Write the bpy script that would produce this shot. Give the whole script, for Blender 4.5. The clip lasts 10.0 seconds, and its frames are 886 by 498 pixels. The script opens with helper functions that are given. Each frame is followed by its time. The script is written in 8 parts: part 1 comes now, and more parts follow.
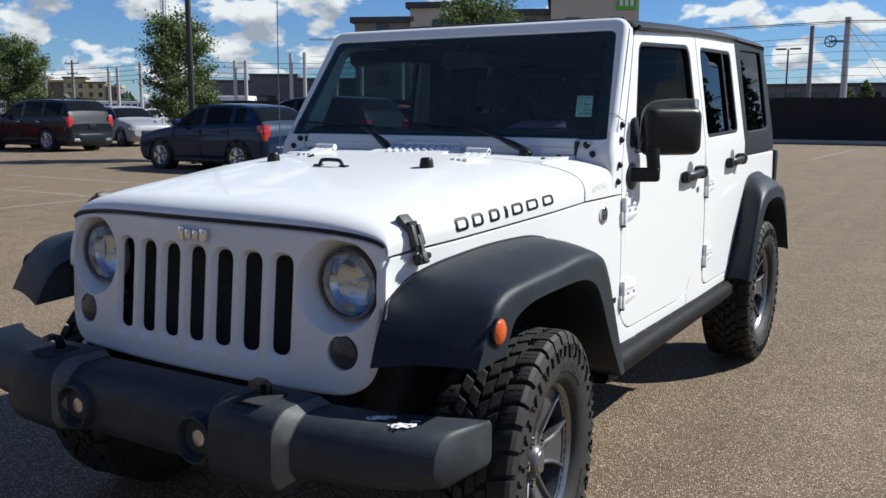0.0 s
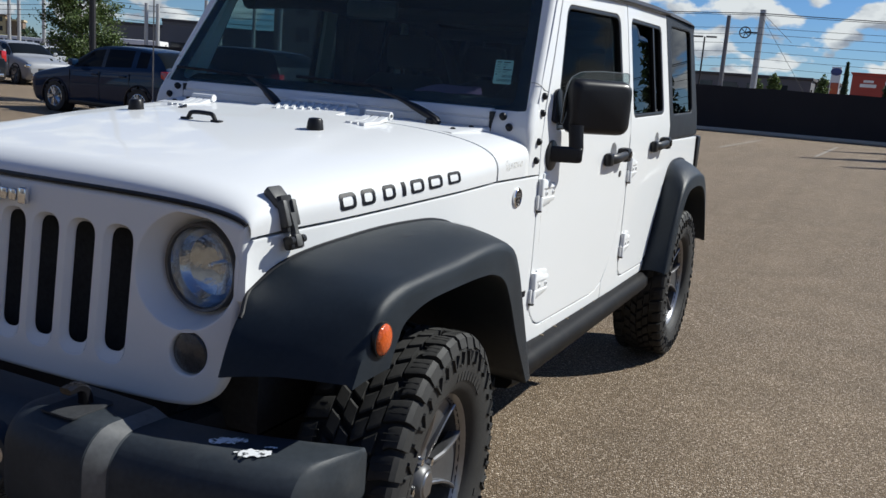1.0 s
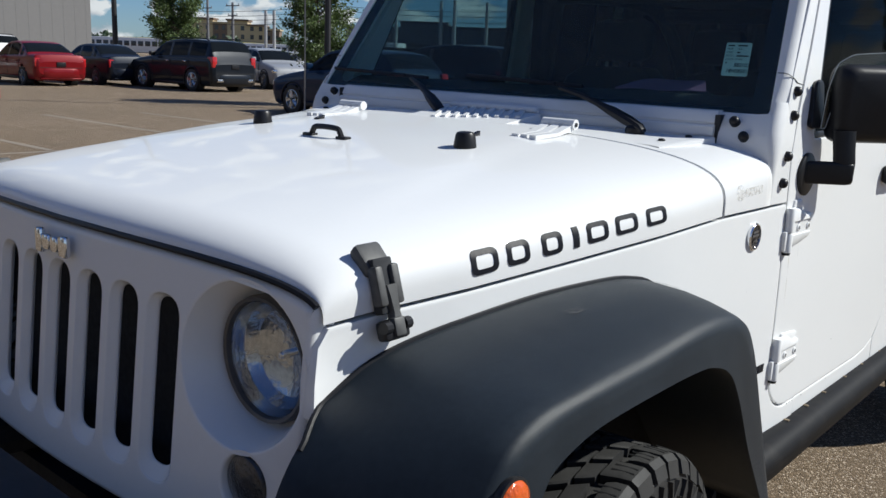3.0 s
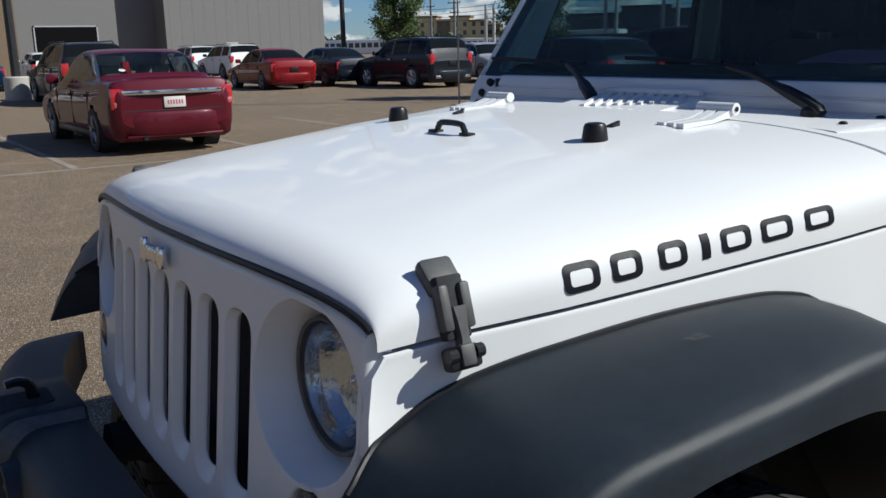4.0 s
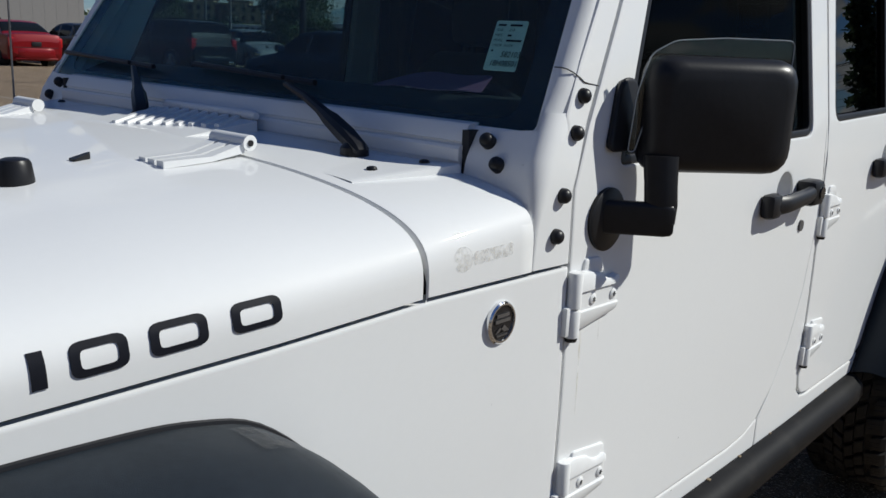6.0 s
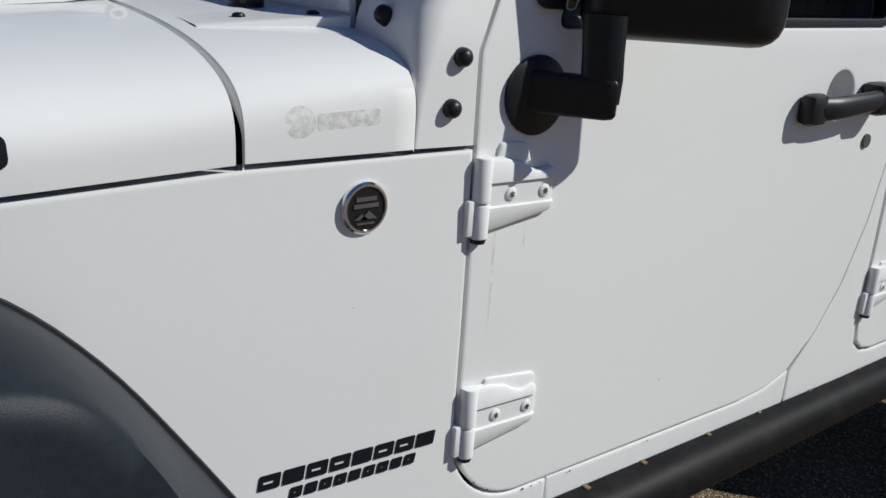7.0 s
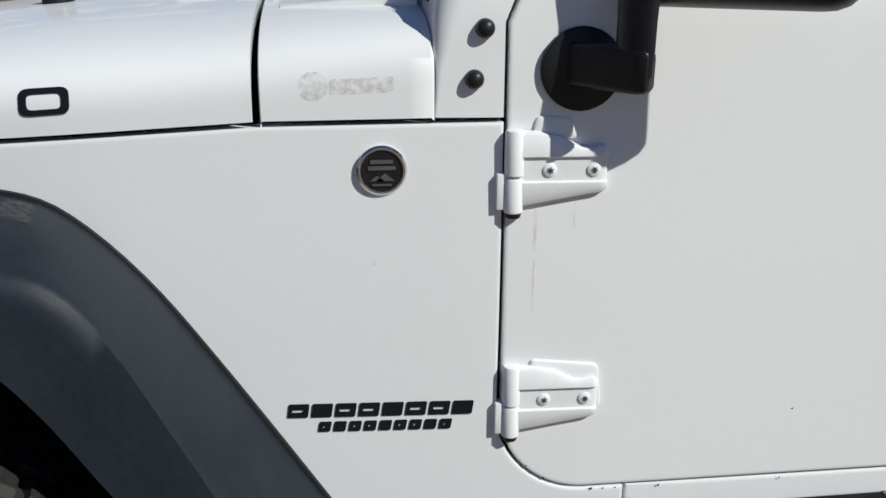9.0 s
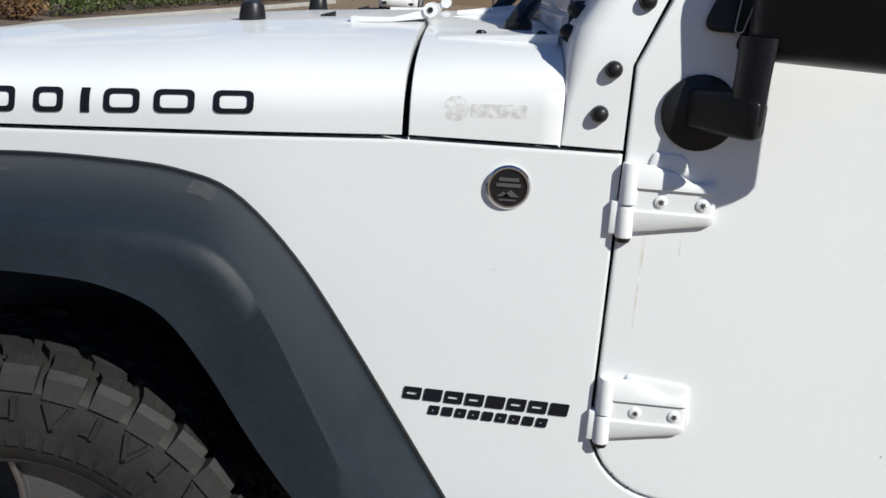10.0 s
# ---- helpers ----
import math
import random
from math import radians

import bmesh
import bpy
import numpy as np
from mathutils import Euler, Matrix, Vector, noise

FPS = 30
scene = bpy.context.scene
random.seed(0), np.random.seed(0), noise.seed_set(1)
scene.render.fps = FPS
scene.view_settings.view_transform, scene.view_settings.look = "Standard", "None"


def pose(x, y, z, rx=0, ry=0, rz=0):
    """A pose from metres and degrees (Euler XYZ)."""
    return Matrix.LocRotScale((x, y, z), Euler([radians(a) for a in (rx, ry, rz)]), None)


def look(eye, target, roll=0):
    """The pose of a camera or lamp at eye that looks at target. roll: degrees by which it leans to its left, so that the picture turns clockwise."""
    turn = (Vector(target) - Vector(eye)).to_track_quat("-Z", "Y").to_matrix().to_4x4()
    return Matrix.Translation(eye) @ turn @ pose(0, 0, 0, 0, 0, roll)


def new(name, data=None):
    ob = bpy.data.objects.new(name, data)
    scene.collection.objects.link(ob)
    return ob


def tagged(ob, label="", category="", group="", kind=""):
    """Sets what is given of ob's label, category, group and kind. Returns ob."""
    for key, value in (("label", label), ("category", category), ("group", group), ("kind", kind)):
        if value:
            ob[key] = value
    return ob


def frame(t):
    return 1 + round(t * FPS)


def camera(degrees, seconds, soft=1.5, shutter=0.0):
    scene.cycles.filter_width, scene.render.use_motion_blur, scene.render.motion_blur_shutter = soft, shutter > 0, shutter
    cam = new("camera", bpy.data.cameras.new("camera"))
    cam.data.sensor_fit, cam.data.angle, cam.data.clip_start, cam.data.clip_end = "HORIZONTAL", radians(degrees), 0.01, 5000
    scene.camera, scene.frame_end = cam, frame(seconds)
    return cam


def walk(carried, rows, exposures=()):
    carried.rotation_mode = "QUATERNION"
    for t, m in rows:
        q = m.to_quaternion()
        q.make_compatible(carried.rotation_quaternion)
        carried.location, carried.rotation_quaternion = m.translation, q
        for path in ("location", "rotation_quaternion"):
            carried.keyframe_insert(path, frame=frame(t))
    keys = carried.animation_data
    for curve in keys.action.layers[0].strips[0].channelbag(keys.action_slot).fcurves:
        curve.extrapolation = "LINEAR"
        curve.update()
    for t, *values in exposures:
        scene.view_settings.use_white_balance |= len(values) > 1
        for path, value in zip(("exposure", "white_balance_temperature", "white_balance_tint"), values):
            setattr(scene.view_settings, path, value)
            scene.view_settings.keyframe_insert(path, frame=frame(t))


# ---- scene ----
cam = camera(53.5, 10.0)
PATH = [
    (0, (1.916, -2.241, 1.426), (0.887, -0.555, 1.113), 0.1),
    (0.3, (1.916, -2.121, 1.409), (0.858, -0.457, 1.075), 0.8),
    (0.5, (1.89, -2.031, 1.386), (0.866, -0.349, 1.036), 1.3),
    (0.7, (1.84, -1.966, 1.401), (0.884, -0.249, 1.032), 2.6),
    (1, (1.758, -1.849, 1.407), (0.915, -0.076, 1.025), 4.4),
    (1.2, (1.735, -1.796, 1.405), (0.941, 0.002, 1.034), 5.2),
    (1.5, (1.737, -1.709, 1.416), (0.914, 0.08, 1.067), 4.2),
    (1.7, (1.74, -1.612, 1.401), (0.828, 0.136, 1.066), 2.9),
    (2, (1.757, -1.478, 1.413), (0.675, 0.168, 1.066), 1.1),
    (2.3, (1.708, -1.358, 1.394), (0.513, 0.197, 1.001), 0.2),
    (2.5, (1.667, -1.297, 1.382), (0.442, 0.227, 0.964), 0.4),
    (2.7, (1.593, -1.228, 1.395), (0.361, 0.288, 0.969), 1.0),
    (3, (1.504, -1.18, 1.415), (0.232, 0.304, 0.992), 2.2),
    (3.2, (1.478, -1.154, 1.426), (0.142, 0.27, 0.992), 2.5),
    (4.3, (1.548, -0.823, 1.406), (-0.085, 0.242, 0.962), -2.0),
    (4.5, (1.58, -0.775, 1.411), (-0.029, 0.331, 0.977), -2.2),
    (4.8, (1.571, -0.679, 1.419), (0.055, 0.562, 1.019), -0.3),
    (5, (1.559, -0.608, 1.427), (0.116, 0.726, 1.053), 1.5),
    (5.2, (1.509, -0.522, 1.452), (0.153, 0.899, 1.074), 3.3),
    (5.5, (1.488, -0.402, 1.441), (0.195, 1.072, 1.046), 3.5),
    (5.7, (1.468, -0.352, 1.453), (0.231, 1.156, 1.01), 3.5),
    (6.8, (1.62, 0.095, 1.354), (0.162, 1.356, 0.82), 2.4),
    (7, (1.603, 0.166, 1.334), (0.128, 1.365, 0.712), 4.0),
    (7.2, (1.565, 0.249, 1.316), (0.075, 1.379, 0.606), 5.4),
    (7.5, (1.512, 0.352, 1.318), (-0.022, 1.342, 0.5), 6.1),
    (7.7, (1.486, 0.41, 1.296), (-0.102, 1.26, 0.427), 4.4),
    (8, (1.494, 0.504, 1.263), (-0.181, 1.117, 0.358), 0.9),
    (8.2, (1.54, 0.57, 1.249), (-0.192, 1.006, 0.348), -1.5),
    (8.5, (1.629, 0.622, 1.265), (-0.178, 0.976, 0.485), -1.1),
    (8.7, (1.692, 0.638, 1.287), (-0.149, 0.998, 0.592), -0.5),
    (9, (1.847, 0.633, 1.306), (-0.032, 0.907, 0.679), 0.4),
    (9.3, (1.948, 0.604, 1.307), (0.057, 0.822, 0.696), 2.6),
    (9.5, (1.984, 0.607, 1.306), (0.081, 0.785, 0.716), 3.8),
    (9.7, (1.994, 0.608, 1.318), (0.085, 0.716, 0.732), 4.1),
    (10, (1.987, 0.652, 1.321), (0.072, 0.61, 0.746), 4.0),
]
EXPOSURES = [(0, 0.42, 6230, 5), (1.0, 0.21, 6230, 5), (2.0, 0.26, 6230, 5), (3.0, 0.17, 6230, 5), (4.5, 0.04, 6200, 4), (5.0, 0.0, 6260, 4), (5.5, -0.10, 6280, 5), (7.0, -0.37, 6310, 5), (7.5, -0.28, 6310, 4), (8.2, -0.16, 6310, 4), (8.5, -0.07, 6310, 4), (9.0, -0.25, 6310, 5), (9.5, -0.08, 6310, 5), (10.0, 0.05, 6310, 5)]
walk(cam, [(t, look(eye, target, roll)) for t, eye, target, roll in PATH], EXPOSURES)

# ---- world, sun ----
SUN_AZ, SUN_EL = radians(43.5), radians(40)
sun_way = Vector((math.sin(SUN_AZ) * math.cos(SUN_EL), math.cos(SUN_AZ) * math.cos(SUN_EL), math.sin(SUN_EL)))
world = bpy.data.worlds.new("sky")
scene.world = world
world.use_nodes = True
wn, wl = world.node_tree.nodes, world.node_tree.links
wn.clear()
w_out = wn.new("ShaderNodeOutputWorld")
w_bg = wn.new("ShaderNodeBackground")
w_bg.inputs["Strength"].default_value = 0.049
w_sky = wn.new("ShaderNodeTexSky")
w_sky.sky_type = "NISHITA"
w_sky.sun_disc = False
w_sky.sun_elevation, w_sky.sun_rotation = SUN_EL, SUN_AZ
w_sky.dust_density, w_sky.ozone_density = 0.0, 4.0
w_sky.air_density = 1.0
w_co = wn.new("ShaderNodeTexCoord")
w_sep = wn.new("ShaderNodeSeparateXYZ")
wl.new(w_co.outputs["Generated"], w_sep.inputs[0])


def cloud_noise(lift):
    """Cloud thickness on a flat layer high over the lot, seen in the direction raised by lift."""
    up, high = wn.new("ShaderNodeMath"), wn.new("ShaderNodeMath")
    up.operation, high.operation = "ADD", "MAXIMUM"
    up.inputs[1].default_value, high.inputs[1].default_value = 0.45 + lift, 0.45
    wl.new(w_sep.outputs["Z"], up.inputs[0])
    wl.new(up.outputs[0], high.inputs[0])
    over, layer = [wn.new("ShaderNodeMath") for _ in range(2)], wn.new("ShaderNodeCombineXYZ")
    for k, axis in enumerate(("X", "Y")):
        over[k].operation = "DIVIDE"
        wl.new(w_sep.outputs[axis], over[k].inputs[0])
        wl.new(high.outputs[0], over[k].inputs[1])
        wl.new(over[k].outputs[0], layer.inputs[k])
    noise = wn.new("ShaderNodeTexNoise")
    noise.inputs["Scale"].default_value = 8.5
    noise.inputs["Detail"].default_value = 9.0
    noise.inputs["Roughness"].default_value = 0.50
    noise.inputs["Distortion"].default_value = 0.12
    wl.new(layer.outputs[0], noise.inputs["Vector"])
    return noise


w_noise, w_above = cloud_noise(0.0), cloud_noise(0.020)
w_ramp = wn.new("ShaderNodeValToRGB")
w_ramp.color_ramp.elements[0].position, w_ramp.color_ramp.elements[1].position = 0.490, 0.550
wl.new(w_noise.outputs["Fac"], w_ramp.inputs[0])
w_tone = wn.new("ShaderNodeValToRGB")
w_tone.color_ramp.elements[0].position, w_tone.color_ramp.elements[1].position = 0.47, 0.62
w_tone.color_ramp.elements[0].color, w_tone.color_ramp.elements[1].color = (13.2, 13.3, 13.5, 1), (5.4, 5.9, 7.0, 1)
wl.new(w_above.outputs["Fac"], w_tone.inputs[0])
w_mix = wn.new("ShaderNodeMixRGB")
w_low = wn.new("ShaderNodeMapRange")
w_low.inputs["From Min"].default_value, w_low.inputs["From Max"].default_value = 0.26, 0.5
w_low.inputs["To Min"].default_value, w_low.inputs["To Max"].default_value = 1.0, 0.05
wl.new(w_sep.outputs["Z"], w_low.inputs["Value"])
w_cover = wn.new("ShaderNodeMath")
w_cover.operation = "MULTIPLY"
wl.new(w_ramp.outputs[0], w_cover.inputs[0])
wl.new(w_low.outputs[0], w_cover.inputs[1])
wl.new(w_cover.outputs[0], w_mix.inputs[0])
w_tint = wn.new("ShaderNodeMixRGB")
w_tint.blend_type = "MULTIPLY"
w_tint.inputs[0].default_value, w_tint.inputs[2].default_value = 1.0, (0.78, 1.03, 1.50, 1)
wl.new(w_sky.outputs[0], w_tint.inputs[1])
wl.new(w_tint.outputs[0], w_mix.inputs[1])
wl.new(w_tone.outputs[0], w_mix.inputs[2])
wl.new(w_mix.outputs[0], w_bg.inputs["Color"])
wl.new(w_bg.outputs[0], w_out.inputs["Surface"])

sun = new("sun", bpy.data.lights.new("sun", "SUN"))
sun.data.energy, sun.data.angle, sun.data.color = 5.2, radians(0.55), (1.0, 0.95, 0.88)
sun.matrix_world = look(sun_way * 60, (0, 0, 0))

# ---- materials ----


def mat(name, base, rough=0.5, metal=0.0, vary=0.12, scale=6.0, fine=90.0, bump=0.0, bump_scale=200.0, coat=0.0, spec=0.5, rand=0.0, dirt=None, dirt_amount=0.0):
    """A surface with two scales of variation in colour, some in gloss, and a fine relief."""
    m = bpy.data.materials.new(name)
    m.use_nodes = True
    n, l = m.node_tree.nodes, m.node_tree.links
    b = n["Principled BSDF"]
    b.inputs["Metallic"].default_value = metal
    b.inputs["Coat Weight"].default_value = coat
    b.inputs["Coat Roughness"].default_value = 0.03
    b.inputs["Specular IOR Level"].default_value = spec
    co = n.new("ShaderNodeTexCoord")
    big, small = n.new("ShaderNodeTexNoise"), n.new("ShaderNodeTexNoise")
    big.inputs["Scale"].default_value, small.inputs["Scale"].default_value = scale, fine
    big.inputs["Detail"].default_value, small.inputs["Detail"].default_value = 5, 3
    l.new(co.outputs["Object"], big.inputs["Vector"])
    l.new(co.outputs["Object"], small.inputs["Vector"])
    mean = n.new("ShaderNodeMath")
    mean.operation = "MULTIPLY_ADD"
    mean.inputs[1].default_value = 0.6
    l.new(big.outputs["Fac"], mean.inputs[0])
    part2 = n.new("ShaderNodeMath")
    part2.operation = "MULTIPLY"
    part2.inputs[1].default_value = 0.4
    l.new(small.outputs["Fac"], part2.inputs[0])
    l.new(part2.outputs[0], mean.inputs[2])
    source = mean.outputs[0]
    if rand:
        info = n.new("ShaderNodeObjectInfo")
        more = n.new("ShaderNodeMath")
        more.operation = "MULTIPLY_ADD"
        more.inputs[1].default_value = rand
        l.new(info.outputs["Random"], more.inputs[0])
        l.new(source, more.inputs[2])
        less = n.new("ShaderNodeMath")
        less.operation = "SUBTRACT"
        less.inputs[1].default_value = rand / 2
        l.new(more.outputs[0], less.inputs[0])
        source = less.outputs[0]
    ramp = n.new("ShaderNodeValToRGB")
    lo = tuple(max(0.0, c * (1 - vary)) for c in base)
    hi = tuple(min(1.0, c * (1 + vary)) for c in base)
    ramp.color_ramp.elements[0].position, ramp.color_ramp.elements[1].position = 0.3, 0.7
    ramp.color_ramp.elements[0].color, ramp.color_ramp.elements[1].color = (*lo, 1), (*hi, 1)
    l.new(source, ramp.inputs[0])
    colour = ramp.outputs[0]
    if dirt:
        spots = n.new("ShaderNodeTexNoise")
        spots.inputs["Scale"].default_value, spots.inputs["Detail"].default_value = scale * 2.3, 8
        l.new(co.outputs["Object"], spots.inputs["Vector"])
        cut = n.new("ShaderNodeMapRange")
        cut.inputs["From Min"].default_value, cut.inputs["From Max"].default_value = 0.52, 0.75
        cut.inputs["To Max"].default_value = dirt_amount
        l.new(spots.outputs["Fac"], cut.inputs["Value"])
        mix = n.new("ShaderNodeMixRGB")
        mix.inputs[2].default_value = (*dirt, 1)
        l.new(cut.outputs[0], mix.inputs[0])
        l.new(colour, mix.inputs[1])
        colour = mix.outputs[0]
    l.new(colour, b.inputs["Base Color"])
    gloss = n.new("ShaderNodeMapRange")
    gloss.inputs["To Min"].default_value, gloss.inputs["To Max"].default_value = max(0.02, rough * 0.8), min(1, rough * 1.2)
    l.new(big.outputs["Fac"], gloss.inputs["Value"])
    l.new(gloss.outputs[0], b.inputs["Roughness"])
    if bump:
        grain = n.new("ShaderNodeTexNoise")
        grain.inputs["Scale"].default_value, grain.inputs["Detail"].default_value = bump_scale, 2
        l.new(co.outputs["Object"], grain.inputs["Vector"])
        relief = n.new("ShaderNodeBump")
        relief.inputs["Strength"].default_value, relief.inputs["Distance"].default_value = bump, 0.004
        l.new(grain.outputs["Fac"], relief.inputs["Height"])
        l.new(relief.outputs[0], b.inputs["Normal"])
    return m


def glass_mat(name, tint, rough=0.0, ior=1.45, steep=5.0, flare_lift=0.0):
    """A thin pane: tinted see-through with a mirror gloss by Fresnel, and a pale film for lens haze."""
    m = bpy.data.materials.new(name)
    m.use_nodes = True
    n, l = m.node_tree.nodes, m.node_tree.links
    n.clear()
    out, mix = n.new("ShaderNodeOutputMaterial"), n.new("ShaderNodeMixShader")
    clear, shine, lay = n.new("ShaderNodeBsdfTransparent"), n.new("ShaderNodeBsdfGlossy"), n.new("ShaderNodeLayerWeight")
    clear.inputs["Color"].default_value = (*tint, 1)
    shine.inputs["Roughness"].default_value = rough
    power, fac = n.new("ShaderNodeMath"), n.new("ShaderNodeMath")
    power.operation, fac.operation = "POWER", "MULTIPLY_ADD"
    power.inputs[1].default_value = steep
    r0 = ((ior - 1) / (ior + 1)) ** 2
    fac.inputs[1].default_value, fac.inputs[2].default_value = 1 - r0, r0
    lay.inputs["Blend"].default_value = 0.5
    l.new(lay.outputs["Facing"], power.inputs[0])
    l.new(power.outputs[0], fac.inputs[0])
    l.new(fac.outputs[0], mix.inputs[0])
    l.new(clear.outputs[0], mix.inputs[1])
    l.new(shine.outputs[0], mix.inputs[2])
    # pale diffuse film that paints lens-flare haze over the dark cabin
    if flare_lift:
        haze, veil, film = n.new("ShaderNodeBsdfDiffuse"), n.new("ShaderNodeBsdfTranslucent"), n.new("ShaderNodeMixShader")
        both = n.new("ShaderNodeMixShader")
        haze.inputs["Color"].default_value = veil.inputs["Color"].default_value = (0.5, 0.52, 0.55, 1)
        both.inputs[0].default_value, film.inputs[0].default_value = 0.5, flare_lift
        l.new(haze.outputs[0], both.inputs[1])
        l.new(veil.outputs[0], both.inputs[2])
        l.new(mix.outputs[0], film.inputs[1])
        l.new(both.outputs[0], film.inputs[2])
        l.new(film.outputs[0], out.inputs[0])
    else:
        l.new(mix.outputs[0], out.inputs[0])
    return m


M_WHITE = mat("white_paint", (0.765, 0.775, 0.777), 0.5, vary=0.012, scale=1.5, coat=0.45, spec=0.15, dirt=(0.70, 0.69, 0.67), dirt_amount=0.08)
M_PLASTIC = mat("grained_black_plastic", (0.0145, 0.0200, 0.0270), 0.44, vary=0.25, scale=5, bump=0.16, bump_scale=1100, dirt=(0.037, 0.045, 0.054), dirt_amount=0.16, spec=0.22)
M_BUMPER = mat("faded_black_plastic", (0.029, 0.035, 0.042), 0.48, vary=0.3, scale=4, bump=0.14, bump_scale=700, dirt=(0.10, 0.10, 0.098), dirt_amount=0.25, spec=0.25)
M_TOP = mat("grained_dark_grey_hardtop", (0.017, 0.020, 0.026), 0.5, vary=0.15, scale=4, bump=0.10, bump_scale=800, spec=0.18)
M_BLACK = mat("satin_black_trim", (0.014, 0.014, 0.016), 0.38, vary=0.2, bump=0.03, spec=0.3)
M_RAIL = mat("black_powder_coat", (0.007, 0.007, 0.008), 0.5, vary=0.3, spec=0.12, dirt=(0.05, 0.045, 0.04), dirt_amount=0.25)
M_GLOSSBLACK = mat("gloss_black_trim", (0.010, 0.010, 0.012), 0.2, vary=0.2)
M_VOID = mat("dark_underbody", (0.042, 0.044, 0.048), 0.9, vary=0.3, spec=0.1)
M_LATCH = mat("worn_grey_rubber", (0.058, 0.059, 0.060), 0.55, vary=0.35, scale=30, bump=0.06, bump_scale=600)
M_RUBBER = mat("tyre_rubber", (0.016, 0.0157, 0.0152), 0.70, vary=0.35, scale=14, bump=0.2, bump_scale=500, dirt=(0.034, 0.031, 0.028), dirt_amount=0.16)
M_RIM = mat("polished_gunmetal", (0.25, 0.25, 0.26), 0.30, metal=0.85, vary=0.12, scale=20)
M_RIMDARK = mat("dark_grey_rim_paint", (0.10, 0.10, 0.103), 0.4, metal=0.3, vary=0.2)
M_CHROME = mat("chrome", (0.75, 0.76, 0.78), 0.10, metal=1.0, vary=0.05)
M_REFLECTOR = mat("faceted_reflector", (0.58, 0.60, 0.62), 0.14, metal=1.0, vary=0.1, bump=0.35, bump_scale=70)
M_FOGLENS = mat("dusty_fog_lens", (0.55, 0.51, 0.47), 0.3, metal=0.7, vary=0.3, scale=40, bump=0.2, bump_scale=120, coat=0.4)
M_AMBER = mat("amber_lens", (0.58, 0.095, 0.012), 0.15, vary=0.15, scale=60, bump=0.5, bump_scale=160, coat=0.5)
M_SMOKE = mat("smoked_lens", (0.035, 0.037, 0.04), 0.12, vary=0.3, scale=60, bump=0.8, bump_scale=220, coat=0.6)
M_TAIL = mat("red_lens", (0.20, 0.008, 0.008), 0.15, vary=0.15, coat=0.5)
M_DECAL = mat("black_vinyl", (0.010, 0.011, 0.016), 0.45, vary=0.15, spec=0.15)
M_INTERIOR = mat("charcoal_cabin_trim", (0.026, 0.026, 0.028), 0.75, vary=0.25, bump=0.2)
M_SEAT = mat("black_seat_cloth", (0.024, 0.024, 0.025), 0.9, vary=0.3, bump=0.3)
M_PAPER = mat("pale_sticker_paper", (0.44, 0.62, 0.54), 0.6, vary=0.05)
M_PURPLE = mat("purple_sheet", (0.27, 0.12, 0.22), 0.6, vary=0.1)


# paler plastic for steps: sunlight on the chamfers and scuffing, both in the colour
M_SUNLIT_WORN = mat("sunlit_worn_plastic", (0.095, 0.098, 0.10), 0.5, vary=0.3, scale=25)


def film_mat(name, base, most, scale):
    """A patchy film over paint: see-through where its noise is low."""
    m = mat(name, base, 0.4, vary=0.05, scale=40)
    n, l = m.node_tree.nodes, m.node_tree.links
    co, noise, cut = n.new("ShaderNodeTexCoord"), n.new("ShaderNodeTexNoise"), n.new("ShaderNodeMapRange")
    noise.inputs["Scale"].default_value, noise.inputs["Detail"].default_value = scale, 4
    cut.inputs["From Min"].default_value, cut.inputs["From Max"].default_value, cut.inputs["To Max"].default_value = 0.35, 0.62, most
    l.new(co.outputs["Object"], noise.inputs["Vector"])
    l.new(noise.outputs["Fac"], cut.inputs["Value"])
    l.new(cut.outputs[0], n["Principled BSDF"].inputs["Alpha"])
    return m


M_GHOST = film_mat("faded_sticker_ghost", (0.62, 0.60, 0.56), 0.38, 110)
M_SCUFF = film_mat("pale_scuff", (0.10, 0.10, 0.10), 0.35, 170)
M_RESIDUE = film_mat("white_glue_residue", (0.74, 0.75, 0.76), 1.9, 85)
M_STAIN = film_mat("rusty_run_stain", (0.68, 0.60, 0.42), 0.28, 60)
M_MIRROR = mat("mirror_glass", (0.8, 0.82, 0.84), 0.02, metal=1.0, vary=0.01)
M_WINDSCREEN = glass_mat("teal_windscreen", (0.72, 0.87, 0.89), ior=1.25, steep=6.0, flare_lift=0.062)
M_SIDEGLASS = glass_mat("clear_side_glass", (0.52, 0.57, 0.58), ior=1.2, steep=12.0, flare_lift=0.002)
M_EDGE = mat("pale_plastic_edge", (0.35, 0.38, 0.40), 0.3, vary=0.05)
M_GUARD = glass_mat("smoky_plastic_guard", (0.60, 0.66, 0.67), ior=1.6)
M_PRIVACY = glass_mat("privacy_glass", (0.05, 0.055, 0.06), ior=1.45, steep=6.0)
M_CLEAR = glass_mat("clear_lens", (0.93, 0.95, 0.97))

# ---- mesh helpers ----


def link(name, bm, material, parent=None, label="", angle=35):
    me = bpy.data.meshes.new(name)
    bmesh.ops.recalc_face_normals(bm, faces=bm.faces)
    bm.to_mesh(me)
    bm.free()
    me.materials.append(material)
    me.shade_smooth()
    me.set_sharp_from_angle(angle=radians(angle))
    ob = new(name, me)
    if parent is not None:
        ob.parent = parent
    if label:
        tagged(ob, label)
    return ob


def part(name, bm, material, parent, label="", angle=35):
    return link(name, bm, material, parent, label, angle)


